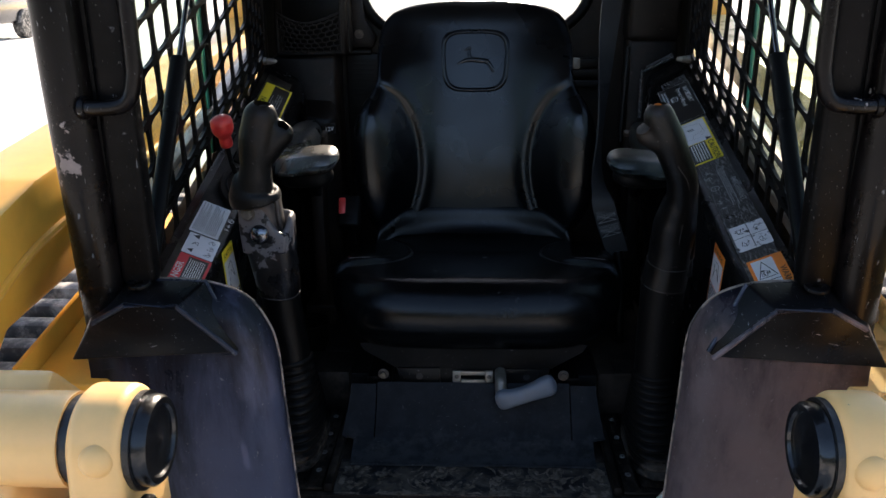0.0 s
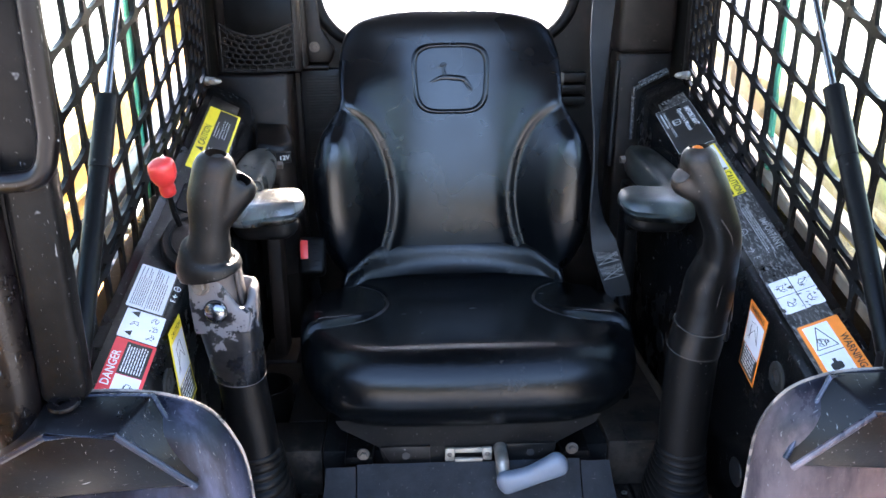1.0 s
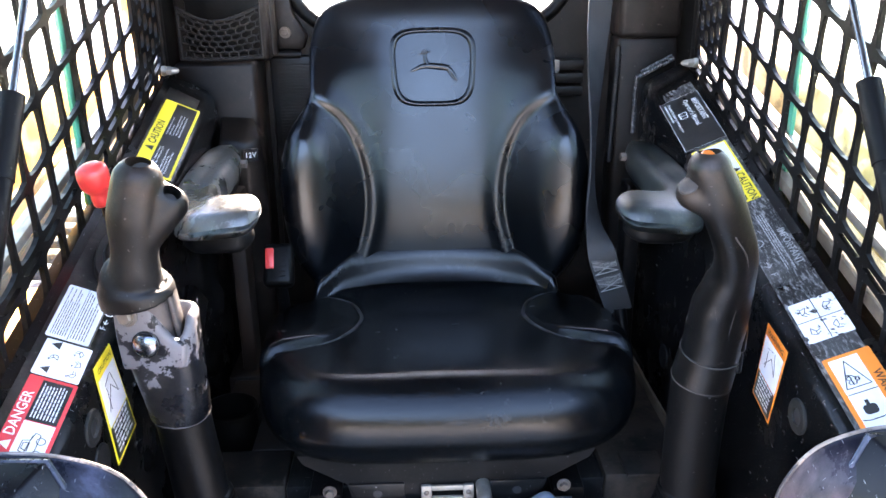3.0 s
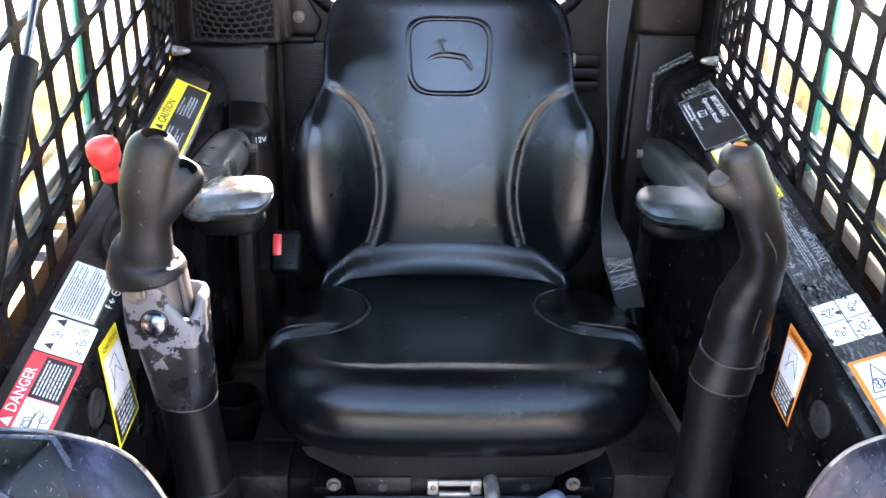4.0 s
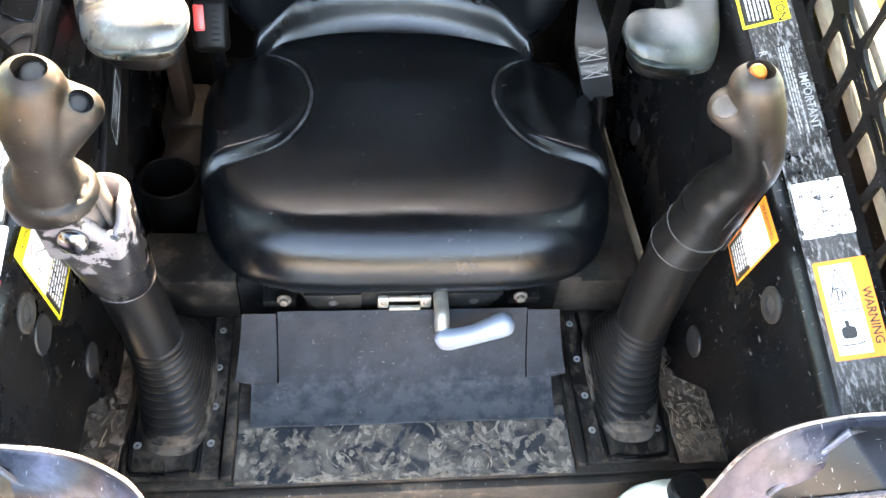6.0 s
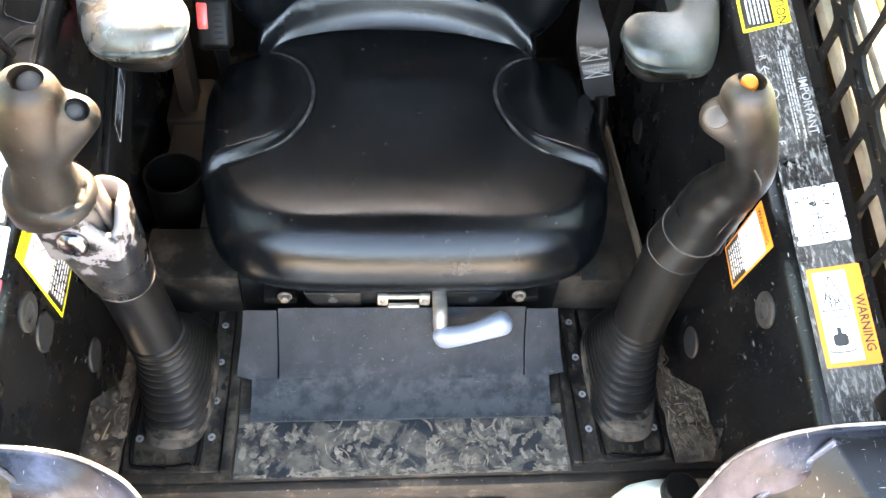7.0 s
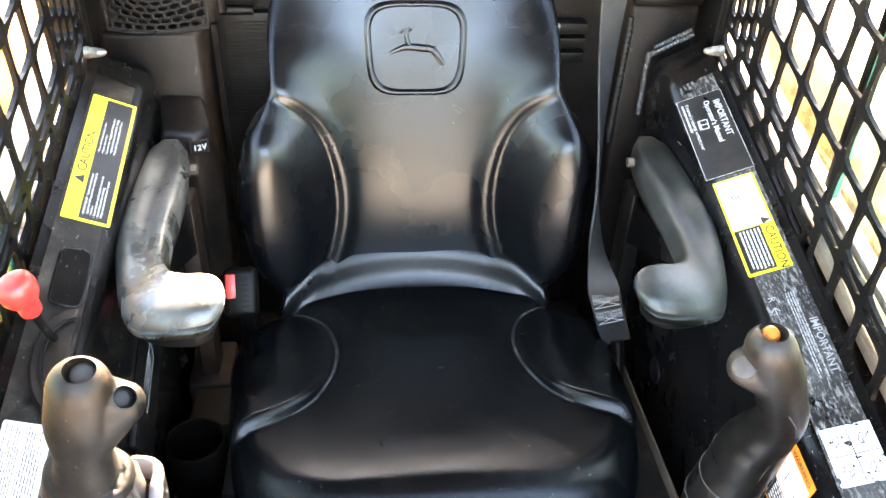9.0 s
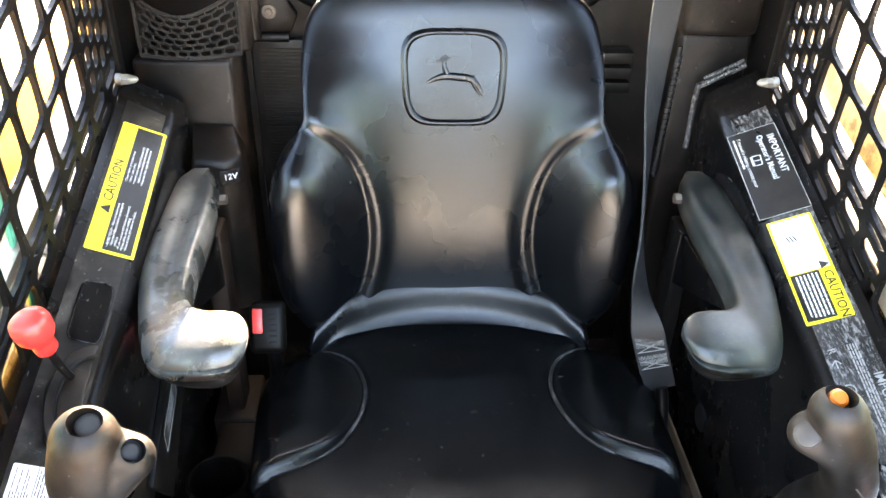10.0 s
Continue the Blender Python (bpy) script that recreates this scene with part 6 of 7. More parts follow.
for p in (0.0, 1.0):
    bm = bmesh.new()
    tube(bm, [net_place(p, k / 4) for k in range(5)], 0.0024, 8)
    part("hem", bm, NET, net)


# ---- labels ----
def sheet(bm, m, u0, v0, u1, v1, lift, r=0.0):
    """A thin flat rectangle on a label, with rounded corners if r is given."""
    if r:
        pts = []
        for cu, cv, a0 in ((u1 - r, v1 - r, 0), (u0 + r, v1 - r, 90), (u0 + r, v0 + r, 180), (u1 - r, v0 + r, 270)):
            pts += [(cu + r * math.cos(radians(a0 + k * 22.5)), cv + r * math.sin(radians(a0 + k * 22.5))) for k in range(5)]
    else:
        pts = [(u0, v0), (u1, v0), (u1, v1), (u0, v1)]
    bm.faces.new([bm.verts.new(m @ Vector((a, b, lift))) for a, b in pts])


def backing(m, u0, v0, u1, v1, mat, parent, name="backing", r=0.002, thick=0.0006, label=""):
    bm = bmesh.new()
    pts = []
    for cu, cv, a0 in ((u1 - r, v1 - r, 0), (u0 + r, v1 - r, 90), (u0 + r, v0 + r, 180), (u1 - r, v0 + r, 270)):
        pts += [(cu + r * math.cos(radians(a0 + k * 30)), cv + r * math.sin(radians(a0 + k * 30))) for k in range(4)]
    prism(bm, [m @ Vector((a, b, 0.0)) for a, b in pts], m.to_3x3() @ Vector((0, 0, thick)))
    return part(name, bm, mat, parent, label, smooth=False)


def fields(m, parent, name, mat, rects, lift=0.0009):
    bm = bmesh.new()
    for u0, v0, u1, v1 in rects:
        sheet(bm, m, u0, v0, u1, v1, lift)
    return part(name, bm, mat, parent, smooth=False)


def bars(m, parent, mat, u0, v0, u1, v1, rows, seed, lift=0.0012, thick=0.55, name="small_print"):
    """Lines of print too small to read, as bars."""
    rng = random.Random(seed)
    bm = bmesh.new()
    h = (v1 - v0) / rows
    for k in range(rows):
        top = v1 - k * h
        x = u0
        end = u1 - (u1 - u0) * rng.choice((0.0, 0.02, 0.05, 0.3)) if k else u1
        while x < end - 0.001:
            w = min(end - x, rng.uniform(0.004, 0.010))
            sheet(bm, m, x, top - h * thick, x + w, top, lift)
            x += w + 0.0012
    return part(name, bm, mat, parent, smooth=False)


def word(m, parent, text, size, u, v, mat, lift=0.0013, spread=1.0):
    bm = bmesh.new()
    lettering(bm, text, size, m @ Matrix.Translation((u, v, lift)), spread)
    return part("lettering", bm, mat, parent, smooth=False)


def line_of(m, parent, text, size, u, v, mat, lift=0.0013):
    """A line of small print that starts at u."""
    bm = bmesh.new()
    lettering(bm, text, size, m @ Matrix.Translation((u, v, lift)), align="LEFT")
    part("small_print", bm, mat, parent, smooth=False)


def triangle(bm, m, u, v, r, lift):
    bm.faces.new([bm.verts.new(m @ Vector((u + r * math.cos(radians(a)), v + r * math.sin(radians(a)), lift))) for a in (90, 210, 330)])


def strokes(m, parent, lines, mat, width=0.0009, lift=0.0012, name="pictogram"):
    bm = bmesh.new()
    for line in lines:
        for (a, b), (c, d) in zip(line, line[1:]):
            e = Vector((c - a, d - b))
            if e.length < 1e-6:
                continue
            n = Vector((-e.y, e.x)).normalized() * width / 2
            bm.faces.new([bm.verts.new(m @ Vector((x, y, lift))) for x, y in ((a + n.x, b + n.y), (c + n.x, d + n.y), (c - n.x, d - n.y), (a - n.x, b - n.y))])
    return part(name, bm, mat, parent, smooth=False)


def wheel_ring(u, v, r):
    return [(u + r * math.cos(k * math.pi / 7), v + r * math.sin(k * math.pi / 7)) for k in range(15)]


def machine_sign(u, v, w, h):
    """A small drawing of the machine: chassis, cab, two wheels, raised arm, and an arrow at the bucket."""
    p = [[(0.10, 0.30), (0.92, 0.30), (0.95, 0.55), (0.72, 0.62), (0.66, 0.95), (0.34, 0.95), (0.28, 0.58), (0.10, 0.50), (0.10, 0.30)],
         [(0.38, 0.62), (0.42, 0.88), (0.60, 0.88), (0.64, 0.62), (0.38, 0.62)], [(0.88, 0.62), (0.30, 0.70), (0.04, 0.36), (0.00, 0.12), (0.14, 0.12), (0.10, 0.30)]]
    return [[(u + a * w, v + b * h) for a, b in line] for line in p] + [wheel_ring(u + w * x, v + h * 0.20, h * 0.19) for x in (0.34, 0.74)]


def bucket_sign(u, v, w, h, tilt):
    """A bucket on the end of an arm, with an arrow that shows which way it turns."""
    c, n = math.cos(tilt), math.sin(tilt)
    p = [[(-0.45, 0.30), (-0.30, -0.35), (0.30, -0.30), (0.12, 0.05), (-0.45, 0.30)], [(0.12, 0.05), (0.50, 0.42)], [(0.30, -0.30), (0.55, 0.15)]]
    out = [[(u + w * (0.5 + 0.8 * (a * c - b * n)), v + h * (0.5 + 0.8 * (a * n + b * c))) for a, b in line] for line in p]
    out.append([(u + w * a, v + h * b) for a, b in ((0.05, 0.95), (0.30, 1.0), (0.22, 0.85), (0.30, 1.0), (0.16, 1.06))])
    return out


def decal(s, ax0, ax1, y0, y1, label, name):
    """The thing and its matrix, from the corner where its reading starts; lengths along and across."""
    start = y0 if s < 0 else y1
    m = console_frame(s, ax0, start, 0.0008)
    length = (y1 - y0) * math.sqrt(1 + 0.293 ** 2)
    width = (ax1 - ax0) * math.sqrt(1.25) * 0.965
    return thing(name, m.translation, label, "label"), m, length, width


# left console
d, m, L, W = decal(-1, 0.402, 0.456, 0.738, 0.955, "yellow and black CAUTION label on the console top", "caution_label")
backing(m, 0, 0, L, W, LABEL_YELLOW, d)
fields(m, d, "black_field", LABEL_BLACK, [(0.004, 0.004, L - 0.004, W - 0.020)])
word(m, d, "CAUTION", 0.0165, L * 0.52, W - 0.0105, INK)
bm = bmesh.new()
triangle(bm, m, L * 0.52 - 0.050, W - 0.0115, 0.0085, 0.0013)
part("warning_triangle", bm, INK, d, smooth=False)
for k, text in enumerate(("\u2022 AVOID INJURY - Read and understand", "   Operator's Manual before operating this", "   machine.", "\u2022 Know location and function of controls.", "\u2022 Keep safety devices working.")):
    line_of(m, d, text, 0.0043, 0.009, W - 0.0245 - k * 0.0042, INK_WHITE)
line_of(m, d, "\u2022 Keep screens and windows in place.", 0.0043, 0.009, W - 0.0245 - 5 * 0.0042, INK_WHITE)
for k, text in enumerate(("\u2022 Keep children and others away.", "\u2022 Never carry riders.", "\u2022 Lower boom, engage park brake, stop", "   engine and remove key before leaving.", "\u2022 Keep cab clean, especially pedal area.")):
    line_of(m, d, text, 0.0043, L * 0.53, W - 0.0245 - k * 0.0048, INK_WHITE)
d, m, L, W = decal(-1, 0.411, 0.455, 0.388, 0.473, "white printed label on the console top", "printed_label")
backing(m, 0, 0, L, W, LABEL_WHITE, d)
bars(m, d, INK, 0.004, 0.004, L - 0.004, W * 0.46, 6, 13, thick=0.35)
bars(m, d, INK, 0.004, W * 0.54, L - 0.004, W - 0.004, 7, 14, thick=0.35)
strokes(m, d, [[(0, W * 0.5), (L, W * 0.5)]], INK, 0.0007, name="rule")
d, m, L, W = decal(-1, 0.405, 0.451, 0.334, 0.385, "white label with small black pictograms", "pictogram_label")
backing(m, 0, 0, L, W, LABEL_WHITE, d)
for k, (u, v) in enumerate(((0.004, 0.004), (0.020, 0.003), (0.036, 0.005), (0.022, 0.028))):
    strokes(m, d, bucket_sign(u, v, 0.012, 0.011, 0.7 * k - 0.6), INK, 0.0008)
for u, v, r in ((0.009, 0.037, 0.006), (0.046, 0.036, 0.007)):
    bm = bmesh.new()
    triangle(bm, m, u, v, r, 0.0013)
    part("arrow", bm, INK, d, smooth=False)
d, m, L, W = decal(-1, 0.404, 0.450, 0.213, 0.332, "red and white DANGER label on the console top", "danger_label")
backing(m, 0, 0, L, W, LABEL_RED, d)
fields(m, d, "black_field", LABEL_BLACK, [(L * 0.53, 0.004, L - 0.004, W - 0.015)])
fields(m, d, "white_field", LABEL_WHITE, [(0.004, 0.004, L * 0.52, W - 0.015)])
word(m, d, "DANGER", 0.0145, L * 0.58, W - 0.0075, INK_WHITE)
bm = bmesh.new()
triangle(bm, m, L * 0.58 - 0.040, W - 0.0085, 0.0070, 0.0013)
part("warning_triangle", bm, INK_WHITE, d, smooth=False)
bars(m, d, INK_WHITE, L * 0.56, 0.006, L - 0.008, W - 0.018, 8, 15, thick=0.42)
strokes(m, d, machine_sign(0.014, 0.007, 0.040, 0.022), INK, 0.0009)
strokes(m, d, [[(0.006, 0.024), (0.010, 0.012)], [(0.0075, 0.0155), (0.010, 0.012), (0.0115, 0.016)]], INK, 0.0010, name="arrow")
d, m, L, W = decal(-1, 0.401, 0.408, 0.415, 0.455, "white printed key symbols on the console", "console_print")
word(m, d, "F", 0.010, 0.006, 0.004, INK_WHITE)
strokes(m, d, [[(0.014, 0.004), (0.021, 0.004)], [(0.017, 0.007), (0.013, 0.004), (0.017, 0.001)]], INK_WHITE, name="arrow")
strokes(m, d, [[(0.032 + 0.0045 * math.cos(k * math.pi / 8), 0.004 + 0.0045 * math.sin(k * math.pi / 8)) for k in range(17)]], INK_WHITE)
strokes(m, d, [[(0.029, 0.004), (0.035, 0.004)]], INK_WHITE)

# right console
d, m, L, W = decal(1, 0.398, 0.461, 0.803, 0.962, "black label reading IMPORTANT Operator's Manual", "manual_label")
backing(m, 0, 0, L, W, LABEL_BLACK, d)
strokes(m, d, [[(0.001, 0.001), (L - 0.001, 0.001), (L - 0.001, W - 0.001), (0.001, W - 0.001), (0.001, 0.001)]], INK_WHITE, 0.0006, name="outline")
word(m, d, "IMPORTANT", 0.0135, 0.058, W - 0.013, INK_WHITE)
word(m, d, "Operator's Manual", 0.0115, 0.060, W - 0.027, INK_WHITE)
strokes(m, d, [[(0.052, 0.0215), (0.070, 0.0215), (0.071, 0.0315), (0.053, 0.0330), (0.052, 0.0215)], [(0.061, 0.0215), (0.062, 0.0322)], [(0.052, 0.0198), (0.070, 0.0198)]], INK_WHITE, 0.0014)
line_of(m, d, "If manual is missing, contact your", 0.0072, 0.012, 0.0135, INK_WHITE)
bars(m, d, INK_WHITE, 0.012, 0.003, 0.070, 0.0085, 1, 21, thick=0.5)
d, m, L, W = decal(1, 0.404, 0.455, 0.638, 0.795, "white and yellow CAUTION label on the console top", "caution_label")
backing(m, 0, 0, L, W, LABEL_YELLOW, d)
fields(m, d, "white_field", LABEL_WHITE, [(0.003, 0.003, L * 0.54, W - 0.003)])
fields(m, d, "black_field", LABEL_BLACK, [(L * 0.55, 0.003, L - 0.004, W - 0.018)])
word(m, d, "CAUTION", 0.0155, L * 0.79, W - 0.0095, INK)
bm = bmesh.new()
triangle(bm, m, L * 0.79 - 0.045, W - 0.0105, 0.0075, 0.0013)
part("warning_triangle", bm, INK, d, smooth=False)
bars(m, d, INK_WHITE, L * 0.57, 0.006, L - 0.007, W - 0.021, 6, 22, thick=0.45)
strokes(m, d, [[(0.012, 0.010), (0.070, 0.008), (0.074, 0.030), (0.058, 0.044), (0.020, 0.042), (0.012, 0.010)], [(0.050, 0.044), (0.058, 0.022), (0.074, 0.018)]], FADED_INK, 0.0006)
strokes(m, d, [[(0.030, 0.016 + 0.004 * k), (0.040, 0.019 + 0.004 * k)] for k in range(3)], INK, 0.0018)
d, m, L, W = decal(1, 0.412, 0.462, 0.478, 0.620, "scratched white IMPORTANT print on the console", "console_print")
word(m, d, "IMPORTANT", 0.0135, L * 0.66, W - 0.012, FADED_INK)
bars(m, d, FADED_INK, 0.018, 0.022, L - 0.010, W - 0.020, 4, 23, lift=0.0004)
word(m, d, "R", 0.012, 0.022, 0.006, FADED_INK, 0.0004)
word(m, d, "F", 0.012, L - 0.010, 0.006, FADED_INK, 0.0004)
strokes(m, d, [[(0.034, 0.006), (0.046, 0.006)], [(0.040, 0.011), (0.034, 0.006), (0.040, 0.001)]], FADED_INK, 0.0015, 0.0004, "arrow")
strokes(m, d, [[(L - 0.036, 0.006), (L - 0.024, 0.006)], [(L - 0.030, 0.011), (L - 0.024, 0.006), (L - 0.030, 0.001)]], FADED_INK, 0.0015, 0.0004, "arrow")
strokes(m, d, [[(L * 0.5 + 0.007 * math.cos(k * math.pi / 8), 0.008 + 0.007 * math.sin(k * math.pi / 8)) for k in range(17)], [(L * 0.5 - 0.004, 0.008), (L * 0.5 + 0.004, 0.008)]], FADED_INK, 0.0015, 0.0004)
d, m, L, W = decal(1, 0.412, 0.461, 0.366, 0.430, "worn white label in four fields with pictograms", "pictogram_label")
backing(m, 0, 0, L, W, LABEL_WORN, d)
strokes(m, d, [[(L / 2, 0), (L / 2, W)], [(0, W / 2), (L, W / 2)]], INK, 0.0011, name="rule")
for a, b in ((0, 0), (0, 1), (1, 0), (1, 1)):
    strokes(m, d, bucket_sign(0.009 + a * L / 2, 0.006 + b * W / 2, 0.018, 0.014, 1.1 * a - 0.7 * b), INK, 0.0010)
d, m, L, W = decal(1, 0.414, 0.462, 0.236, 0.339, "orange and white WARNING label with pictograms", "warning_label")
backing(m, 0, 0, L, W, LABEL_ORANGE, d)
fields(m, d, "white_field", LABEL_WHITE, [(0.005, 0.005, L - 0.005, W - 0.015)])
word(m, d, "WARNING", 0.0125, L * 0.60, W - 0.0075, INK)
strokes(m, d, [[(0.010, 0.020), (0.048, 0.008), (0.048, 0.034), (0.010, 0.020)]], INK, 0.0012, name="warning_triangle")
strokes(m, d, [[(L * 0.52, 0.005), (L * 0.52, W - 0.015)]], INK, 0.0012, name="rule")
strokes(m, d, machine_sign(0.030, 0.013, 0.015, 0.013), INK)
bm = bmesh.new()
sheet(bm, m, L * 0.68, 0.012, L * 0.80, 0.026, 0.0013, 0.004)
part("pictogram_block", bm, INK, d, smooth=False)
strokes(m, d, [[(L * 0.84, 0.006), (L * 0.86, 0.012), (L * 0.86, 0.026), (L * 0.84, 0.032)]], INK, 0.0014)
strokes(m, d, [[(L * 0.68, 0.019), (L * 0.62, 0.019)]], INK, 0.0040)


def wall_label(s, corners, label, name, rim, word_text):
    """A slanted label on the inner face of a console. corners: (y, z) of top rear, top front, bottom front, bottom rear."""
    x = s * (WALL - 0.0008)
    p = [Vector((x, y, z)) for y, z in corners]
    d = thing(name, p[2], label, "label")

    def at(u, v, lift=0.0):
        a, b = p[3].lerp(p[2], u), p[0].lerp(p[1], u)
        return a.lerp(b, v) + Vector((-s * lift, 0, 0))

    def field(u0, v0, u1, v1, lift):
        return [at(u0, v0, lift), at(u1, v0, lift), at(u1, v1, lift), at(u0, v1, lift)]
    bm = bmesh.new()
    prism(bm, field(0, 0, 1, 1, 0), (s * 0.0007, 0, 0))
    part("backing", bm, rim, d, smooth=False)
    bm = bmesh.new()
    bm.faces.new([bm.verts.new(q) for q in field(0.045, 0.38, 0.955, 0.86, 0.0004)])
    part("white_field", bm, LABEL_WHITE, d, smooth=False)
    bm = bmesh.new()
    bm.faces.new([bm.verts.new(q) for q in field(0.045, 0.03, 0.955, 0.37, 0.0004)])
    part("black_field", bm, LABEL_BLACK, d, smooth=False)
    bm = bmesh.new()
    rng = random.Random(len(word_text))
    for k in range(6):
        v = 0.34 - k * 0.052
        u = 0.14
        while u < 0.84:
            w = rng.uniform(0.08, 0.2)
            bm.faces.new([bm.verts.new(q) for q in field(u, v, min(u + w, 0.88), v + 0.026, 0.0007)])
            u += w + 0.03
    part("small_print", bm, INK_WHITE, d, smooth=False)
    bm = bmesh.new()
    for a, b, c, e in ((0.2, 0.5, 0.5, 0.7), (0.5, 0.7, 0.75, 0.55), (0.75, 0.55, 0.6, 0.8), (0.25, 0.75, 0.55, 0.8), (0.3, 0.5, 0.3, 0.72)):
        tube(bm, [at(a, b, 0.0006), at(c, e, 0.0006)], 0.0004, 4)
    part("pictogram", bm, INK, d, smooth=False)
    mid = at(0.5, 0.93, 0.0009)
    uu = (at(1, 0.93) - at(0, 0.93)).normalized() * (1 if s > 0 else -1) * (1 if s > 0 else -1)
    vv = (at(0.5, 1) - at(0.5, 0)).normalized()
    nn = uu.cross(vv).normalized()
    vv = nn.cross(uu)
    mm = Matrix(((uu.x, vv.x, nn.x, mid.x), (uu.y, vv.y, nn.y, mid.y), (uu.z, vv.z, nn.z, mid.z), (0, 0, 0, 1)))
    bm = bmesh.new()
    lettering(bm, word_text, 0.0095, mm)
    part("lettering", bm, INK, d, smooth=False)


wall_label(1, [(0.437, 0.758), (0.379, 0.747), (0.401, 0.637), (0.453, 0.652)], "slanted orange WARNING label on the console side", "warning_label", LABEL_ORANGE, "WARNING")
wall_label(-1, [(0.354, 0.763), (0.407, 0.768), (0.448, 0.634), (0.377, 0.622)], "slanted yellow CAUTION label on the console side", "caution_label", LABEL_YELLOW, "CAUTION")


# ---- floor mat, dirt and straw ----
mat_ = thing("floor_mat", (0, 0.42, FLOOR), "dusty black rubber floor mat with a raised flap", "floor mat")


def sheet_grid(bm, us, vs, place, thick):
    top = [[bm.verts.new(place(u, v) + Vector((0, 0, thick))) for u in us] for v in vs]
    low = [[bm.verts.new(place(u, v)) for u in us] for v in vs]
    for a in range(len(vs) - 1):
        for b in range(len(us) - 1):
            bm.faces.new((top[a][b], top[a][b + 1], top[a + 1][b + 1], top[a + 1][b]))
            bm.faces.new((low[a][b], low[a + 1][b], low[a + 1][b + 1], low[a][b + 1]))
    for a in range(len(vs) - 1):
        for b in (0, len(us) - 1):
            bm.faces.new((top[a][b], top[a + 1][b], low[a + 1][b], low[a][b]))
    for b in range(len(us) - 1):
        for a in (0, len(vs) - 1):
            bm.faces.new((top[a][b], low[a][b], low[a][b + 1], top[a][b + 1]))


def ripple(x, y):
    return 0.0018 * noise.noise(Vector((x * 18, y * 18, 3)))


bm = bmesh.new()
us = [-1 + 2 * k / 40 for k in range(41)]
vs = [k / 20 for k in range(21)]


def mat_rise(y):
    """Height of the mat, which curves up from the floor towards the seat box."""
    return FLOOR + 0.0045 + 0.092 * max(0.0, (y - 0.367) / 0.125) ** 2.3


def mat_sheet(u, v):
    """The front of the mat lies down; behind it the middle, cut free on both sides, bends up as a flap."""
    y = 0.367 + 0.058 * v if v < 1.0 else 0.425 + 0.067 * (v - 1.0)
    half = 0.212 if v < 1.0 else 0.1745
    return Vector((half * u, y, mat_rise(y) + ripple(half * u, y)))


sheet_grid(bm, us, [k / 12 for k in range(12)] + [0.999, 1.0] + [1.0 + k / 20 for k in range(1, 21)], mat_sheet, 0.0035)
part("mat_sheet", bm, MAT, mat_, "scuffed rubber sheet with its middle bent up")
for s in (-1, 1):
    bm = bmesh.new()
    sheet_grid(bm, [k / 8 for k in range(9)], vs, lambda u, v: Vector((s * (0.1768 + (0.0575 - 0.012 * v if v > 0.04 else 0.035) * u), 0.4255 + 0.066 * v, mat_rise(0.4255 + 0.066 * v) - 0.003 * v + ripple(s * (0.177 + 0.05 * u), 0.4255 + 0.066 * v))), 0.0035)
    part("side_strip", bm, MAT, mat_)

# dried mud brushed over the front of the floor in short smears, caked along its edges
bm = bmesh.new()
random.seed(21)
for k in range(190):
    if k < 110:                                              # strokes in one place run much the same way
        c = Vector((random.uniform(-0.19, 0.19), random.uniform(0.296, 0.366), 0))
        lean = noise.noise(Vector((c.x * 14, c.y * 9, 2.0)))
        turn, run, half = (1.0 if lean > -0.12 else -0.8) + 0.7 * lean + random.gauss(0, 0.15), random.uniform(0.006, 0.036), random.choice((0.0010, 0.0014, 0.0020, 0.0032, 0.0046)) * random.uniform(0.8, 1.2)
    elif k < 160:
        c = Vector((random.uniform(-0.218, 0.218), random.gauss(0.290, 0.0022), 0))
        turn, run, half = random.gauss(0, 0.12), random.uniform(0.012, 0.040), random.uniform(0.0008, 0.0022)
    else:
        c = Vector((random.choice((-1, 1)) * random.uniform(0.196, 0.222), random.uniform(0.296, 0.366), 0))
        turn, run, half = random.gauss(1.5, 0.4), random.uniform(0.008, 0.024), random.uniform(0.002, 0.005)
    d = Vector((math.cos(turn), math.sin(turn), 0))
    w = Vector((-d.y, d.x, 0))
    bend = random.uniform(-0.25, 0.25) * run
    lift, left_, right_ = 0.0023 + 0.000002 * k, [], []
    for i in range(15):
        q = i / 14
        e = half * (math.sin(math.pi * (0.10 + 0.82 * q)) ** 0.35) * (1 + 0.8 * noise.noise(Vector((k * 3.1, q * 9, 0))))
        m_ = c + d * run * (q - 0.5) + w * bend * (1 - (2 * q - 1) ** 2)
        for side, row in ((1, left_), (-1, right_)):
            v = m_ + w * side * e * (1 + 0.9 * noise.noise(Vector((k * 1.7, q * 13, side * 4))))
            row.append((max(-0.226, min(0.226, v.x)), max(0.2872, min(0.388, v.y))))
    out = left_ + right_[::-1]
    top = [bm.verts.new((x, y, FLOOR + lift + 0.0006)) for x, y in out]
    low = [bm.verts.new((x, y, FLOOR + 0.0018)) for x, y in out]
    n = len(left_)
    for i in range(n - 1):
        bm.faces.new((top[i], top[2 * n - 1 - i], top[2 * n - 2 - i], top[i + 1]))
    for i in range(2 * n):
        j = (i + 1) % (2 * n)
        bm.faces.new((top[i], top[j], low[j], low[i]))
bmesh.ops.recalc_face_normals(bm, faces=bm.faces)
single("mud_smears", bm, DRIED_MUD, "pale dried mud smeared over the floor's front", "mud", kind="stuff", smooth=False)

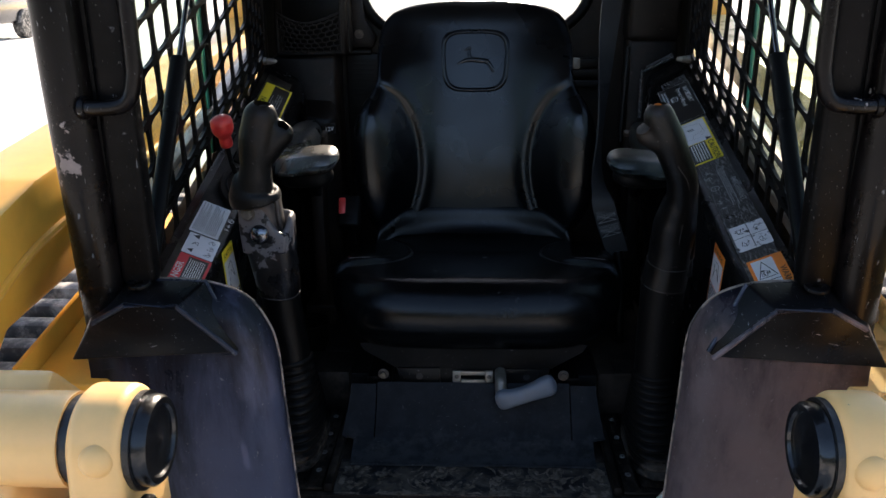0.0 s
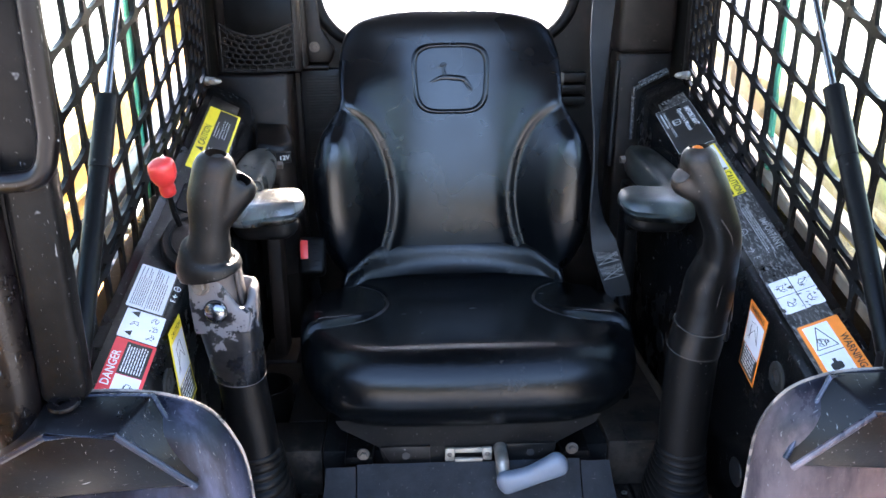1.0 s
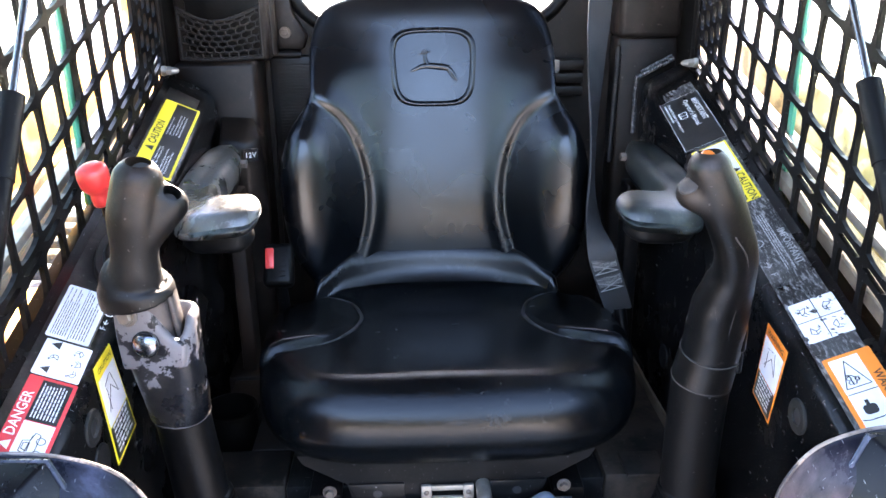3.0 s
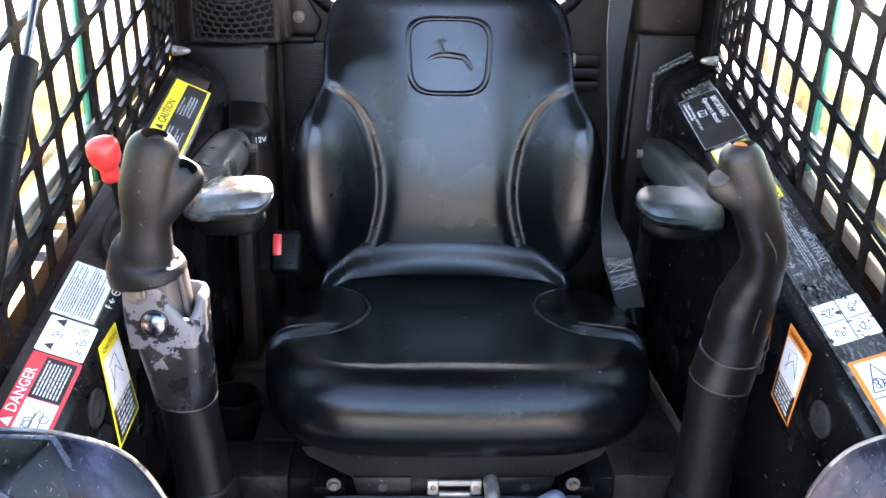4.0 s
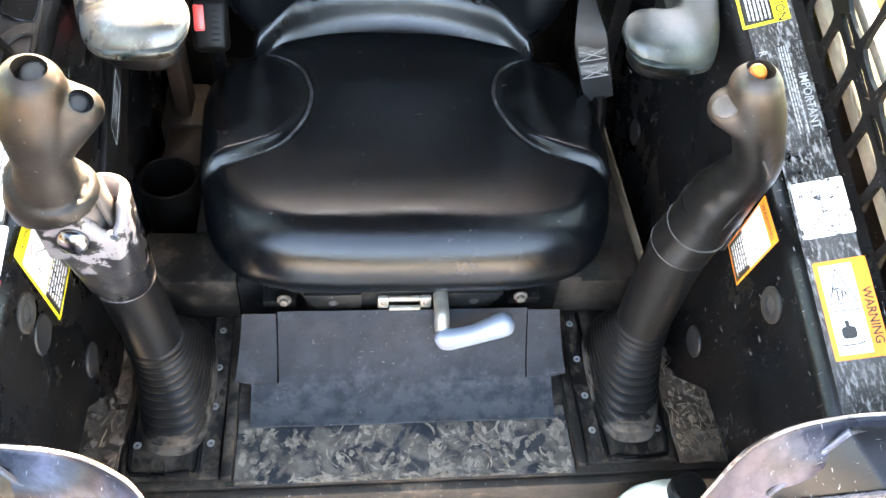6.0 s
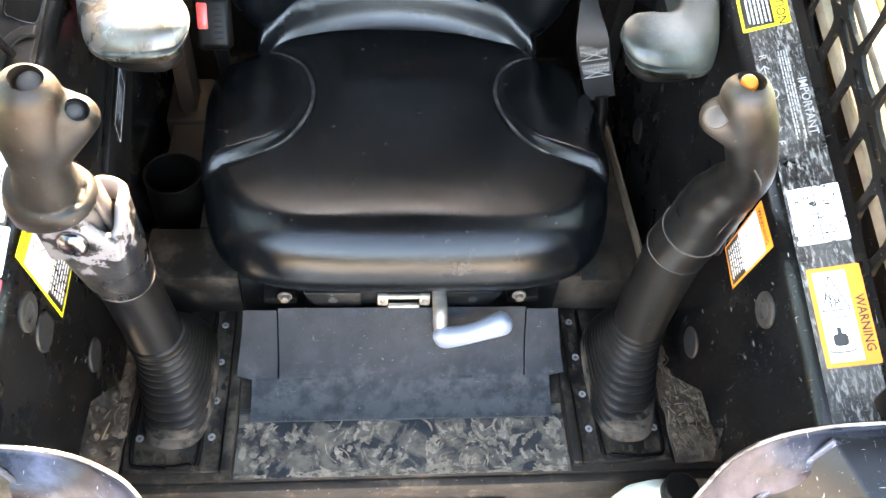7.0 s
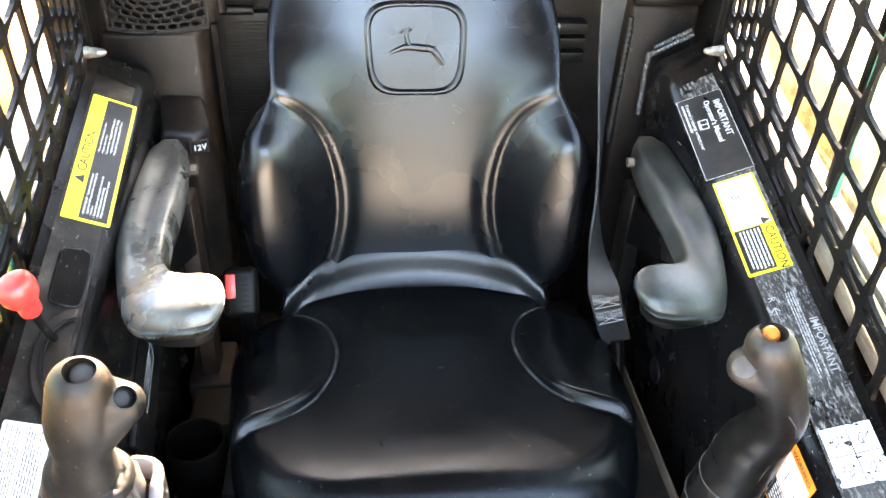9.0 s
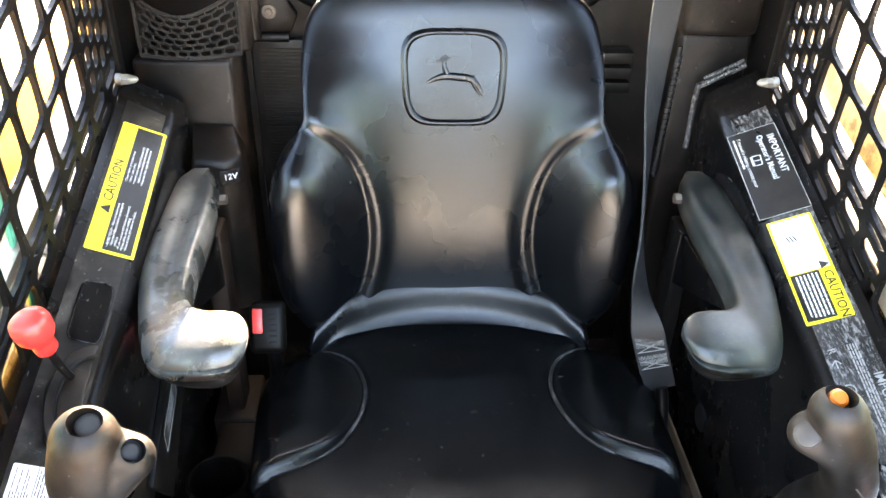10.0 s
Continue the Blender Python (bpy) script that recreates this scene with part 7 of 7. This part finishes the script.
bm = bmesh.new()
random.seed(7)
sheet_grid(bm, [k / 24 for k in range(25)], [k / 40 for k in range(41)],
           lambda u, v: Vector((0.375 + 0.088 * u, 0.292 + 0.25 * v, FLOOR + 0.002 + 0.012 * max(0.0, 0.4 + noise.noise(Vector((u * 2, v * 9, 1)))))), 0.004)
single("dirt_pile", bm, DIRT, "dry dirt and chaff packed along the floor edge", "dirt", kind="stuff")
bm = bmesh.new()
sheet_grid(bm, [k / 24 for k in range(25)], [k / 40 for k in range(41)],
           lambda u, v: Vector((-0.463 + 0.088 * u, 0.292 + 0.25 * v, FLOOR + 0.002 + 0.012 * max(0.0, 0.4 + noise.noise(Vector((u * 2, v * 9, 5)))))), 0.004)
single("dirt_pile", bm, DIRT, "dry caked dirt along the floor edge", "dirt", kind="stuff")
bm = bmesh.new()
sheet_grid(bm, [k / 16 for k in range(17)], [k / 30 for k in range(31)],
           lambda u, v: Vector((-0.392 + 0.088 * u, 0.65 + 0.51 * v, FLOOR + 0.001 + 0.006 * max(0.0, 0.4 + noise.noise(Vector((u * 3, v * 9, 8)))))), 0.003)
single("dust_layer", bm, BROWN_DIRT, "brown dust lying on the floor beside the seat", "dust", kind="stuff")
bm = bmesh.new()
for k in range(150):
    s = 1 if k < 110 else -1
    a = Vector((s * random.uniform(0.372, 0.45), random.uniform(0.30, 0.46), FLOOR + random.uniform(0.016, 0.026)))
    d = Vector((random.uniform(-1, 1) * 0.5, random.uniform(-1, 1), random.uniform(-0.1, 0.25))).normalized() * random.uniform(0.008, 0.022)
    e = a + d
    e.x = s * max(0.372, min(0.46, abs(e.x)))
    tube(bm, [a, (a + e) / 2 + Vector((0, 0, random.uniform(0, 0.003))), e], random.uniform(0.0004, 0.0009), 4)
single("straw", bm, STRAW, "bits of dry straw on the dirt", "straw", kind="stuff")
bm = bmesh.new()
for k in range(170):
    s = 1 if k < 100 else -1
    c = Vector((s * random.uniform(0.378, 0.452), random.uniform(0.298, 0.50), FLOOR + random.uniform(0.014, 0.022)))
    r = random.uniform(0.002, 0.0075)
    lump = bmesh.ops.create_icosphere(bm, subdivisions=1, radius=r)["verts"]
    for v in lump:
        v.co = c + Vector((v.co.x * random.uniform(0.7, 1.5), v.co.y * random.uniform(0.7, 1.5), v.co.z * random.uniform(0.4, 0.9)))
single("dirt_clods", bm, DIRT, "small clods of dry dirt along the floor edge", "dirt", kind="stuff", smooth=False)

jug = thing("plastic_jug", (0.335, 0.21, 0.215), "pale mint plastic jug standing in the doorway", "jug")
bm = bmesh.new()
rings = []
for z, hx_, hy_, pw in ((0.216, 0.062, 0.040, 4), (0.23, 0.066, 0.044, 4), (0.36, 0.066, 0.044, 4), (0.40, 0.060, 0.041, 3.4), (0.425, 0.045, 0.034, 3), (0.438, 0.026, 0.022, 2.2), (0.455, 0.020, 0.020, 2), (0.456, 0.0195, 0.0195, 2)):
    rings.append([Vector((0.335 + a, 0.215 + b, z)) for a, b in oval(hx_, hy_, 32, pw)])
loft(bm, rings)
part("body", bm, JUG, jug, angle=180)
bm = bmesh.new()
disc(bm, (0.335, 0.215, 0.4565), (0, 0, 1), 0.023, 0.020, 28, 0.003)
part("cap", bm, RUBBER, jug, "black screw cap")
bm = bmesh.new()
tube(bm, [(0.352, 0.215, 0.43), (0.378, 0.215, 0.435), (0.392, 0.215, 0.415), (0.394, 0.215, 0.37)], 0.009, 12, 5)
part("handle", bm, JUG, jug)


# ---- doorway: fender plates, posts, grab rails, gas struts ----
def fender(s):
    f = thing("corner_plate", (s * 0.36, 0.10, 0.20), "worn dark steel corner plate, rusty patches and painted-in sky sheen", "corner plate", "corner plates")
    # plate face with a rolled inner and upper edge
    if s < 0:
        edge = [(0.500, 0.793), (0.430, 0.800), (0.370, 0.800), (0.325, 0.792), (0.292, 0.775), (0.270, 0.742), (0.259, 0.703), (0.254, 0.620), (0.247, 0.500), (0.240, 0.380), (0.232, 0.220)]
    else:
        edge = [(0.500, 0.795), (0.430, 0.802), (0.370, 0.801), (0.335, 0.794), (0.306, 0.779), (0.286, 0.750), (0.278, 0.715), (0.275, 0.640), (0.268, 0.504), (0.262, 0.380), (0.255, 0.220)]
    edge = [(p.x, p.y) for p in smooth_path([(a, b, 0) for a, b in edge], 8)]
    n = len(edge)
    rings = []
    for i, (x, z) in enumerate(edge):
        dx, dz = edge[min(i + 1, n - 1)][0] - edge[max(i - 1, 0)][0], edge[min(i + 1, n - 1)][1] - edge[max(i - 1, 0)][1]
        l = math.hypot(dx, dz)
        nx, nz = -dz / l, dx / l
        if nx * (0.42 - x) + nz * (0.5 - z) < 0:
            nx, nz = -nx, -nz
        row = []
        for q, back in ((0.0, 0.040), (0.002, 0.032), (0.006, 0.023), (0.013, 0.013), (0.022, 0.006), (0.032, 0.002), (0.045, 0.0)):
            row.append(Vector((s * (x + nx * q), 0.100 + back, z + nz * q)))
        last = Vector((x + nx * 0.045, 0, z + nz * 0.045))
        goal = Vector((0.50, 0, last.z if i / n > 0.55 else min(last.z, 0.738 - 0.10 * i / n)))
        for k in (0.25, 0.5, 0.75, 1.0):
            p = last.lerp(goal, k)
            row.append(Vector((s * p.x, 0.100 - 0.002 * math.sin(math.pi * k), p.z)))
        rings.append(row)
    bm = bmesh.new()
    loft(bm, rings, cap=False, closed=False)
    bmesh.ops.solidify(bm, geom=bm.faces[:], thickness=0.004)
    part("plate", bm, WORN_SKY_STEEL if s < 0 else RUSTY_WORN_STEEL, f, angle=80)
    bm = bmesh.new()
    tube(bm, [Vector((s * x, 0.1375, z)) for x, z in edge[4:]], 0.0017, 8)
    part("worn_edge", bm, EDGE_WEAR, f, "edge rubbed to bare metal")
    if s < 0:
        bm = bmesh.new()
        dome(bm, (-0.3085, 0.1200, 0.7700), (0.45, -0.62, 0.62), 0.0065, 0.0016, 7, 2)
        dome(bm, (-0.3140, 0.1195, 0.7740), (0.45, -0.62, 0.62), 0.0045, 0.0016, 6, 2)
        part("paint_chip", bm, CHIP, f, "pale bare paint chip", smooth=False)
    # box bracket for the post
    bm = bmesh.new()
    a = [bm.verts.new(Vector((s * x, y, z))) for x, y, z in [(0.515, 0.086, 0.706), (0.303, 0.096, 0.714), (0.365, 0.074, 0.787), (0.428, 0.071, 0.790), (0.478, 0.074, 0.762)]]
    b = [bm.verts.new(Vector((s * x, y, z))) for x, y, z in [(0.515, 0.105, 0.708), (0.296, 0.106, 0.718), (0.340, 0.125, 0.806), (0.440, 0.125, 0.806), (0.490, 0.115, 0.770)]]
    bm.faces.new(a)
    bm.faces.new(b)
    for i in range(5):
        j = (i + 1) % 5
        bm.faces.new((a[i], a[j], b[j], b[i]))
    bmesh.ops.recalc_face_normals(bm, faces=bm.faces[:])
    bmesh.ops.bevel(bm, geom=bm.edges[:], offset=0.003, segments=2, profile=0.5, affect="EDGES")
    bracket = part("post_bracket", bm, BRACKET_STEEL, f, "folded steel bracket at the foot of the post")
    bm = bmesh.new()
    tube(bm, [(s * 0.302, 0.094, 0.714), (s * 0.365, 0.073, 0.787), (s * 0.428, 0.070, 0.790), (s * 0.474, 0.073, 0.764)], 0.0036, 8)
    part("weld_bead", bm, WORN_SKY_STEEL if s < 0 else RUSTY_WORN_STEEL, bracket, "rubbed front weld bead")
    bm = bmesh.new()
    tube(bm, [(s * 0.298, 0.104, 0.719), (s * 0.342, 0.121, 0.803), (s * 0.420, 0.122, 0.803)], 0.0030, 8)
    part("weld_bead", bm, WORN_SKY_STEEL, bracket, "rubbed rear weld bead")
    bm = bmesh.new()
    washer(bm, (s * 0.423, 0.108, 0.803), (0, -0.2, 1), 0.015, 0.006, 0.004, 24)
    part("mounting_boss", bm, POST_STEEL, bracket, "rusty boss")
    return f


def doorway(s):
    p = thing("roof_post", (s * 0.475, 0.118, 0.728), "black steel roof post with chipped paint and bare patches", "post", "roof posts")
    bm = bmesh.new()
    tube(bm, [(s * 0.473, 0.118, 0.728), (s * 0.477, 0.116, 0.90), (s * 0.482, 0.114, 1.15), (s * 0.484, 0.112, ROOF - 0.002)], 0.0280, 28, 4)
    part("round_post", bm, POST_STEEL, p, angle=180)
    bm = bmesh.new()
    span(bm, (s * 0.404, 0.112, 0.800), (s * 0.448, 0.142, ROOF - 0.003), 0.008, 3)
    part("inner_post", bm, DARK_STEEL, p, "plain black inner post")
    bm = bmesh.new()
    span(bm, (s * 0.4485, 0.118, 0.800), (s * 0.466, 0.138, ROOF - 0.003), 0.003)
    part("post_web", bm, DARK_STEEL, p)
    g = thing("grab_rail", (s * 0.40, 0.085, 1.03), "bent black steel grab rail on the roof post", "grab rail", "grab rails")
    bm = bmesh.new()
    tube(bm, [(s * 0.462, 0.098, 1.028), (s * 0.428, 0.088, 1.029), (s * 0.400, 0.085, 1.035), (s * 0.388, 0.085, 1.060), (s * 0.385, 0.085, 1.114), (s * 0.385, 0.085, 1.435), (s * 0.391, 0.085, 1.483), (s * 0.428, 0.091, 1.50), (s * 0.462, 0.098, 1.50)], 0.0092, 16, 6)
    part("rail", bm, POST_STEEL, g, angle=180)
    for z in (1.028, 1.50):
        bm = bmesh.new()
        disc(bm, (s * 0.457, 0.097, z), (-s, -0.1, 0), 0.014, 0.006, 20, 0.002)
        part("flange", bm, POST_STEEL, g, "welded end flange")
    t = thing("gas_strut", (s * 0.44, 0.17, 0.78), "black gas strut beside the window guard", "gas strut", "gas struts")
    lo, hi, end = Vector((s * 0.440, 0.170, 0.775)), Vector((s * 0.442, 0.388, 1.058)), Vector((s * 0.444, 0.62, 1.36))
    bm = bmesh.new()
    tube(bm, [lo, lo.lerp(hi, 0.98), hi], lambda k: 0.0118 if k < 0.99 else 0.0095, 20)
    part("barrel", bm, RUBBER, t, "satin black barrel")
    bm = bmesh.new()
    tube(bm, [lo.lerp(hi, 0.74), lo.lerp(hi, 0.745), lo.lerp(hi, 0.98), hi], lambda k: 0.0128, 22)
    part("end_sleeve", bm, RUBBER, t, "thicker sleeve at the barrel's upper end")
    bm = bmesh.new()
    tube(bm, [hi, end], 0.0042, 12)
    part("rod", bm, STEEL_ROD, t, "dark polished rod")
    bm = bmesh.new()
    span(bm, (s * 0.425, 0.150, 0.755), (s * 0.462, 0.185, 0.800), 0.004)
    part("clip", bm, POST_STEEL, t, "rusty mounting clip")
    bm = bmesh.new()
    disc(bm, end, (-s, 0, 0), 0.011, 0.012, 16, 0.002)
    disc(bm, end, (s, 0, 0), 0.006, GUARD - abs(end.x) - 0.001, 12)
    part("end_joint", bm, DARK_STEEL, t)


for s in (-1, 1):
    fender(s)
    doorway(s)


# ---- loader arms and tracks outside the cab ----
def loader_arm(s):
    a = thing("loader_arm", (s * 0.66, 0.4, 0.0), "yellow steel loader arm with rust stains and scuffed paint", "loader arm", "loader arms")
    e = 0.0 if s < 0 else 0.012                              # the right pivot sits a little further out
    bm = bmesh.new()
    side = [(2.10, 1.13), (1.10, 1.025), (0.80, 0.992), (0.20, 0.918), (0.02, 0.872), (-0.12, 0.76), (-0.20, 0.55), (-0.10, 0.50), (-0.03, 0.66), (0.08, 0.750), (0.27, 0.765), (0.60, 0.80), (1.10, 0.85), (2.10, 0.92)]
    prism(bm, [(s * 0.585, y, z) for y, z in side], (s * 0.12, 0, 0), 0.008)
    part("arm_beam", bm, YELLOW if s < 0 else YELLOW_STAINED, a)
    bm = bmesh.new()
    path = [(s * 0.583, y, z) for y, z in [(1.60, 0.985), (1.10, 0.93), (0.50, 0.868), (0.20, 0.838), (0.06, 0.80)]]
    tube(bm, path, 0.006, 8, 6)
    part("weld_rib", bm, YELLOW if s < 0 else YELLOW_STAINED, a)
    bm = bmesh.new()
    span(bm, (s * 0.56, 1.55, 0.30), (s * 0.72, 1.95, 1.25), 0.02)
    part("rear_upright", bm, YELLOW, a, "yellow rear upright")
    bm = bmesh.new()
    tube(bm, [(s * (0.70 + e), -0.152, 0.738), (s * (0.388 + e), -0.152, 0.738)], 0.047, 32)
    part("pivot_tube", bm, YELLOW_CLEAN, a, "pale yellow pivot tube", angle=50)
    bm = bmesh.new()
    tube(bm, [(s * (0.389 + e), -0.152, 0.738), (s * (0.379 + e), -0.152, 0.738)], 0.044, 28)
    part("grease_ring", bm, GREASE, a, "smeared black grease")
    bm = bmesh.new()
    out = []
    for k in range(17):
        t = math.pi * k / 16
        out.append((-0.152 + 0.056 * math.cos(t), 0.738 + 0.056 * math.sin(t)))
    out += [(-0.212, 0.70), (-0.225, 0.60), (-0.22, 0.42), (-0.10, 0.42), (-0.095, 0.60)]
    puffed(bm, out, s * (0.324 + e), s * (0.378 + e), 0.012)
    link = part("pivot_boss", bm, YELLOW_CLEAN, a, "chipped pale yellow pivot boss", angle=50)
    bm = bmesh.new()
    dome(bm, (s * (0.346 + e), -0.2040, 0.746), (0, -1, 0.12), 0.0165, 0.012)
    part("boss_stud", bm, YELLOW_CLEAN, link)
    bm = bmesh.new()
    tube(bm, [(s * (0.3245 + e), -0.152, 0.738), (s * (0.318 + e), -0.152, 0.738)], 0.049, 28)
    part("grease_ring", bm, GREASE, a, "smeared black grease")
    bm = bmesh.new()
    loft(bm, [[Vector((s * (x + e), -0.152 + r * math.cos(2 * math.pi * i / 36), 0.738 + r * math.sin(2 * math.pi * i / 36))) for i in range(36)]
              for x, r in ((0.318, 0.045), (0.308, 0.045), (0.304, 0.042), (0.304, 0.036), (0.307, 0.034), (0.307, 0.012), (0.305, 0.004))])
    part("pin_cap", bm, PIN_BLACK, a, "oily black pin cap")
    bm = bmesh.new()
    disc(bm, (s * (0.310 + e), -0.200, 0.690), (-s, 0, 0), 0.016, 0.010, 20, 0.003)
    part("grease_plug", bm, DARK_STEEL, a)
    bm = bmesh.new()
    prism(bm, [(s * 0.475, 0.085, 0.672), (s * 0.475, 0.62, 0.755), (s * 0.475, 0.62, 0.72), (s * 0.475, 0.085, 0.64)], (s * 0.105, 0, 0), 0.004)
    part("frame_ledge", bm, YELLOW if s < 0 else YELLOW_STAINED, a, "sunlit yellow frame ledge")
    bm = bmesh.new()
    prism(bm, [(s * 0.5805, 0.075, 0.700), (s * 0.5805, 0.62, 0.790), (s * 0.5805, 0.62, 0.70), (s * 0.5805, 0.075, 0.60)], (s * 0.008, 0, 0), 0.001)
    part("frame_lip", bm, YELLOW if s < 0 else YELLOW_STAINED, a)
    bm = bmesh.new()
    span(bm, (s * 0.468, 0.080, 0.30), (s * 0.580, 0.097, 0.6385), 0.004)
    part("frame_plate", bm, YELLOW, a)
    bm = bmesh.new()
    prism(bm, [(s * 0.44, y, z) for y, z in [(-0.20, 0.70), (-0.08, 0.78), (-0.02, 0.72), (-0.10, 0.50), (-0.20, 0.50)]], (s * 0.14, 0, 0), 0.012)
    part("arm_knuckle", bm, YELLOW_CLEAN, a, "pale yellow arm knuckle")
    # rubber track
    tr = thing("rubber_track", (s * 0.80, 0.6, 0.0), "dusty black rubber track with deep lugs", "track", "tracks")
    bm = bmesh.new()
    loop = []
    for k in range(13):
        t = math.pi / 2 + math.pi * k / 12
        loop.append((0.10 + 0.26 * math.cos(t), 0.28 + 0.26 * math.sin(t)))
    for k in range(13):
        t = -math.pi / 2 + math.pi * k / 12
        loop.append((1.60 + 0.26 * math.cos(t), 0.28 + 0.26 * math.sin(t)))
    prism(bm, [(s * 0.73, y, z) for y, z in loop], (s * 0.30, 0, 0), 0.01)
    part("belt", bm, TYRE, tr)
    for k in range(16):
        bm = bmesh.new()
        span(bm, (s * 0.735, 0.12 + k * 0.094, 0.541), (s * 1.03, 0.165 + k * 0.094, 0.575), 0.008)
        part("lug", bm, TYRE, tr)


for s in (-1, 1):
    loader_arm(s)

# ---- yard ----
# unseen dark block added behind the camera, to dim the horizon in reflections
bm = bmesh.new()
span(bm, (-30, -15.2, 0.0), (30, -14.0, 4.3), 0.3)
single("backdrop", bm, DARK_BACKDROP, "unseen dark backdrop added to dim front reflections", "hedge", kind="structure")


def chain_fence():
    f = thing("chain_link_fence", (5.0, 4.0, 0.0), "galvanised chain-link fence in the sunny yard", "fence")
    for k in range(7):
        bm = bmesh.new()
        tube(bm, [(4.2, -1.0 + k * 2.2, 0.0), (4.2, -1.0 + k * 2.2, 2.3)], 0.03, 12)
        part("post", bm, GALVANISED, f)
    bm = bmesh.new()
    tube(bm, [(4.2, -1.0, 2.3), (4.2, 12.2, 2.3)], 0.022, 10)
    part("top_rail", bm, GALVANISED, f)
    bm = bmesh.new()
    step = 0.085
    n = int(13.2 / step)
    verts, faces = [], []
    for k in range(-28, n):
        for sign in (1, -1):
            y0 = -1.0 + k * step if sign > 0 else -1.0 + (k + 27) * step
            y1 = y0 + sign * 2.25
            z0, z1 = 0.05, 2.3
            if min(y0, y1) < -1.0 or max(y0, y1) > 12.2:
                continue
            for (dx, dy) in ((0.002, 0.0), (0.0, 0.003)):
                b = len(verts)
                verts += [(4.2 - dx, y0 - dy, z0), (4.2 + dx, y0 + dy, z0), (4.2 + dx, y1 + dy, z1), (4.2 - dx, y1 - dy, z1)]
                faces.append((b, b + 1, b + 2, b + 3))
    for v in verts:
        bm.verts.new(v)
    bm.verts.ensure_lookup_table()
    for q in faces:
        bm.faces.new([bm.verts[i] for i in q])
    part("wire_mesh", bm, GALVANISED, f, smooth=False)


chain_fence()

car = thing("parked_car", (-11.4, 17.2, 0.0), "dark parked car in the yard", "car")
bm = bmesh.new()
prof = [(-2.1, 0.35), (-2.15, 0.75), (-1.2, 0.92), (-0.5, 1.42), (0.9, 1.45), (1.7, 0.98), (2.15, 0.9), (2.15, 0.35)]
prism(bm, [(-12.3, 17.2 + a, b) for a, b in prof], (1.8, 0, 0), 0.08)
part("body", bm, CAR_PAINT, car)
for x in (-12.25, -10.65):
    for y in (15.9, 18.5):
        bm = bmesh.new()
        disc(bm, (x, y, 0.33), (1, 0, 0), 0.33, 0.2, 28, 0.03)
        part("wheel", bm, TYRE, car)
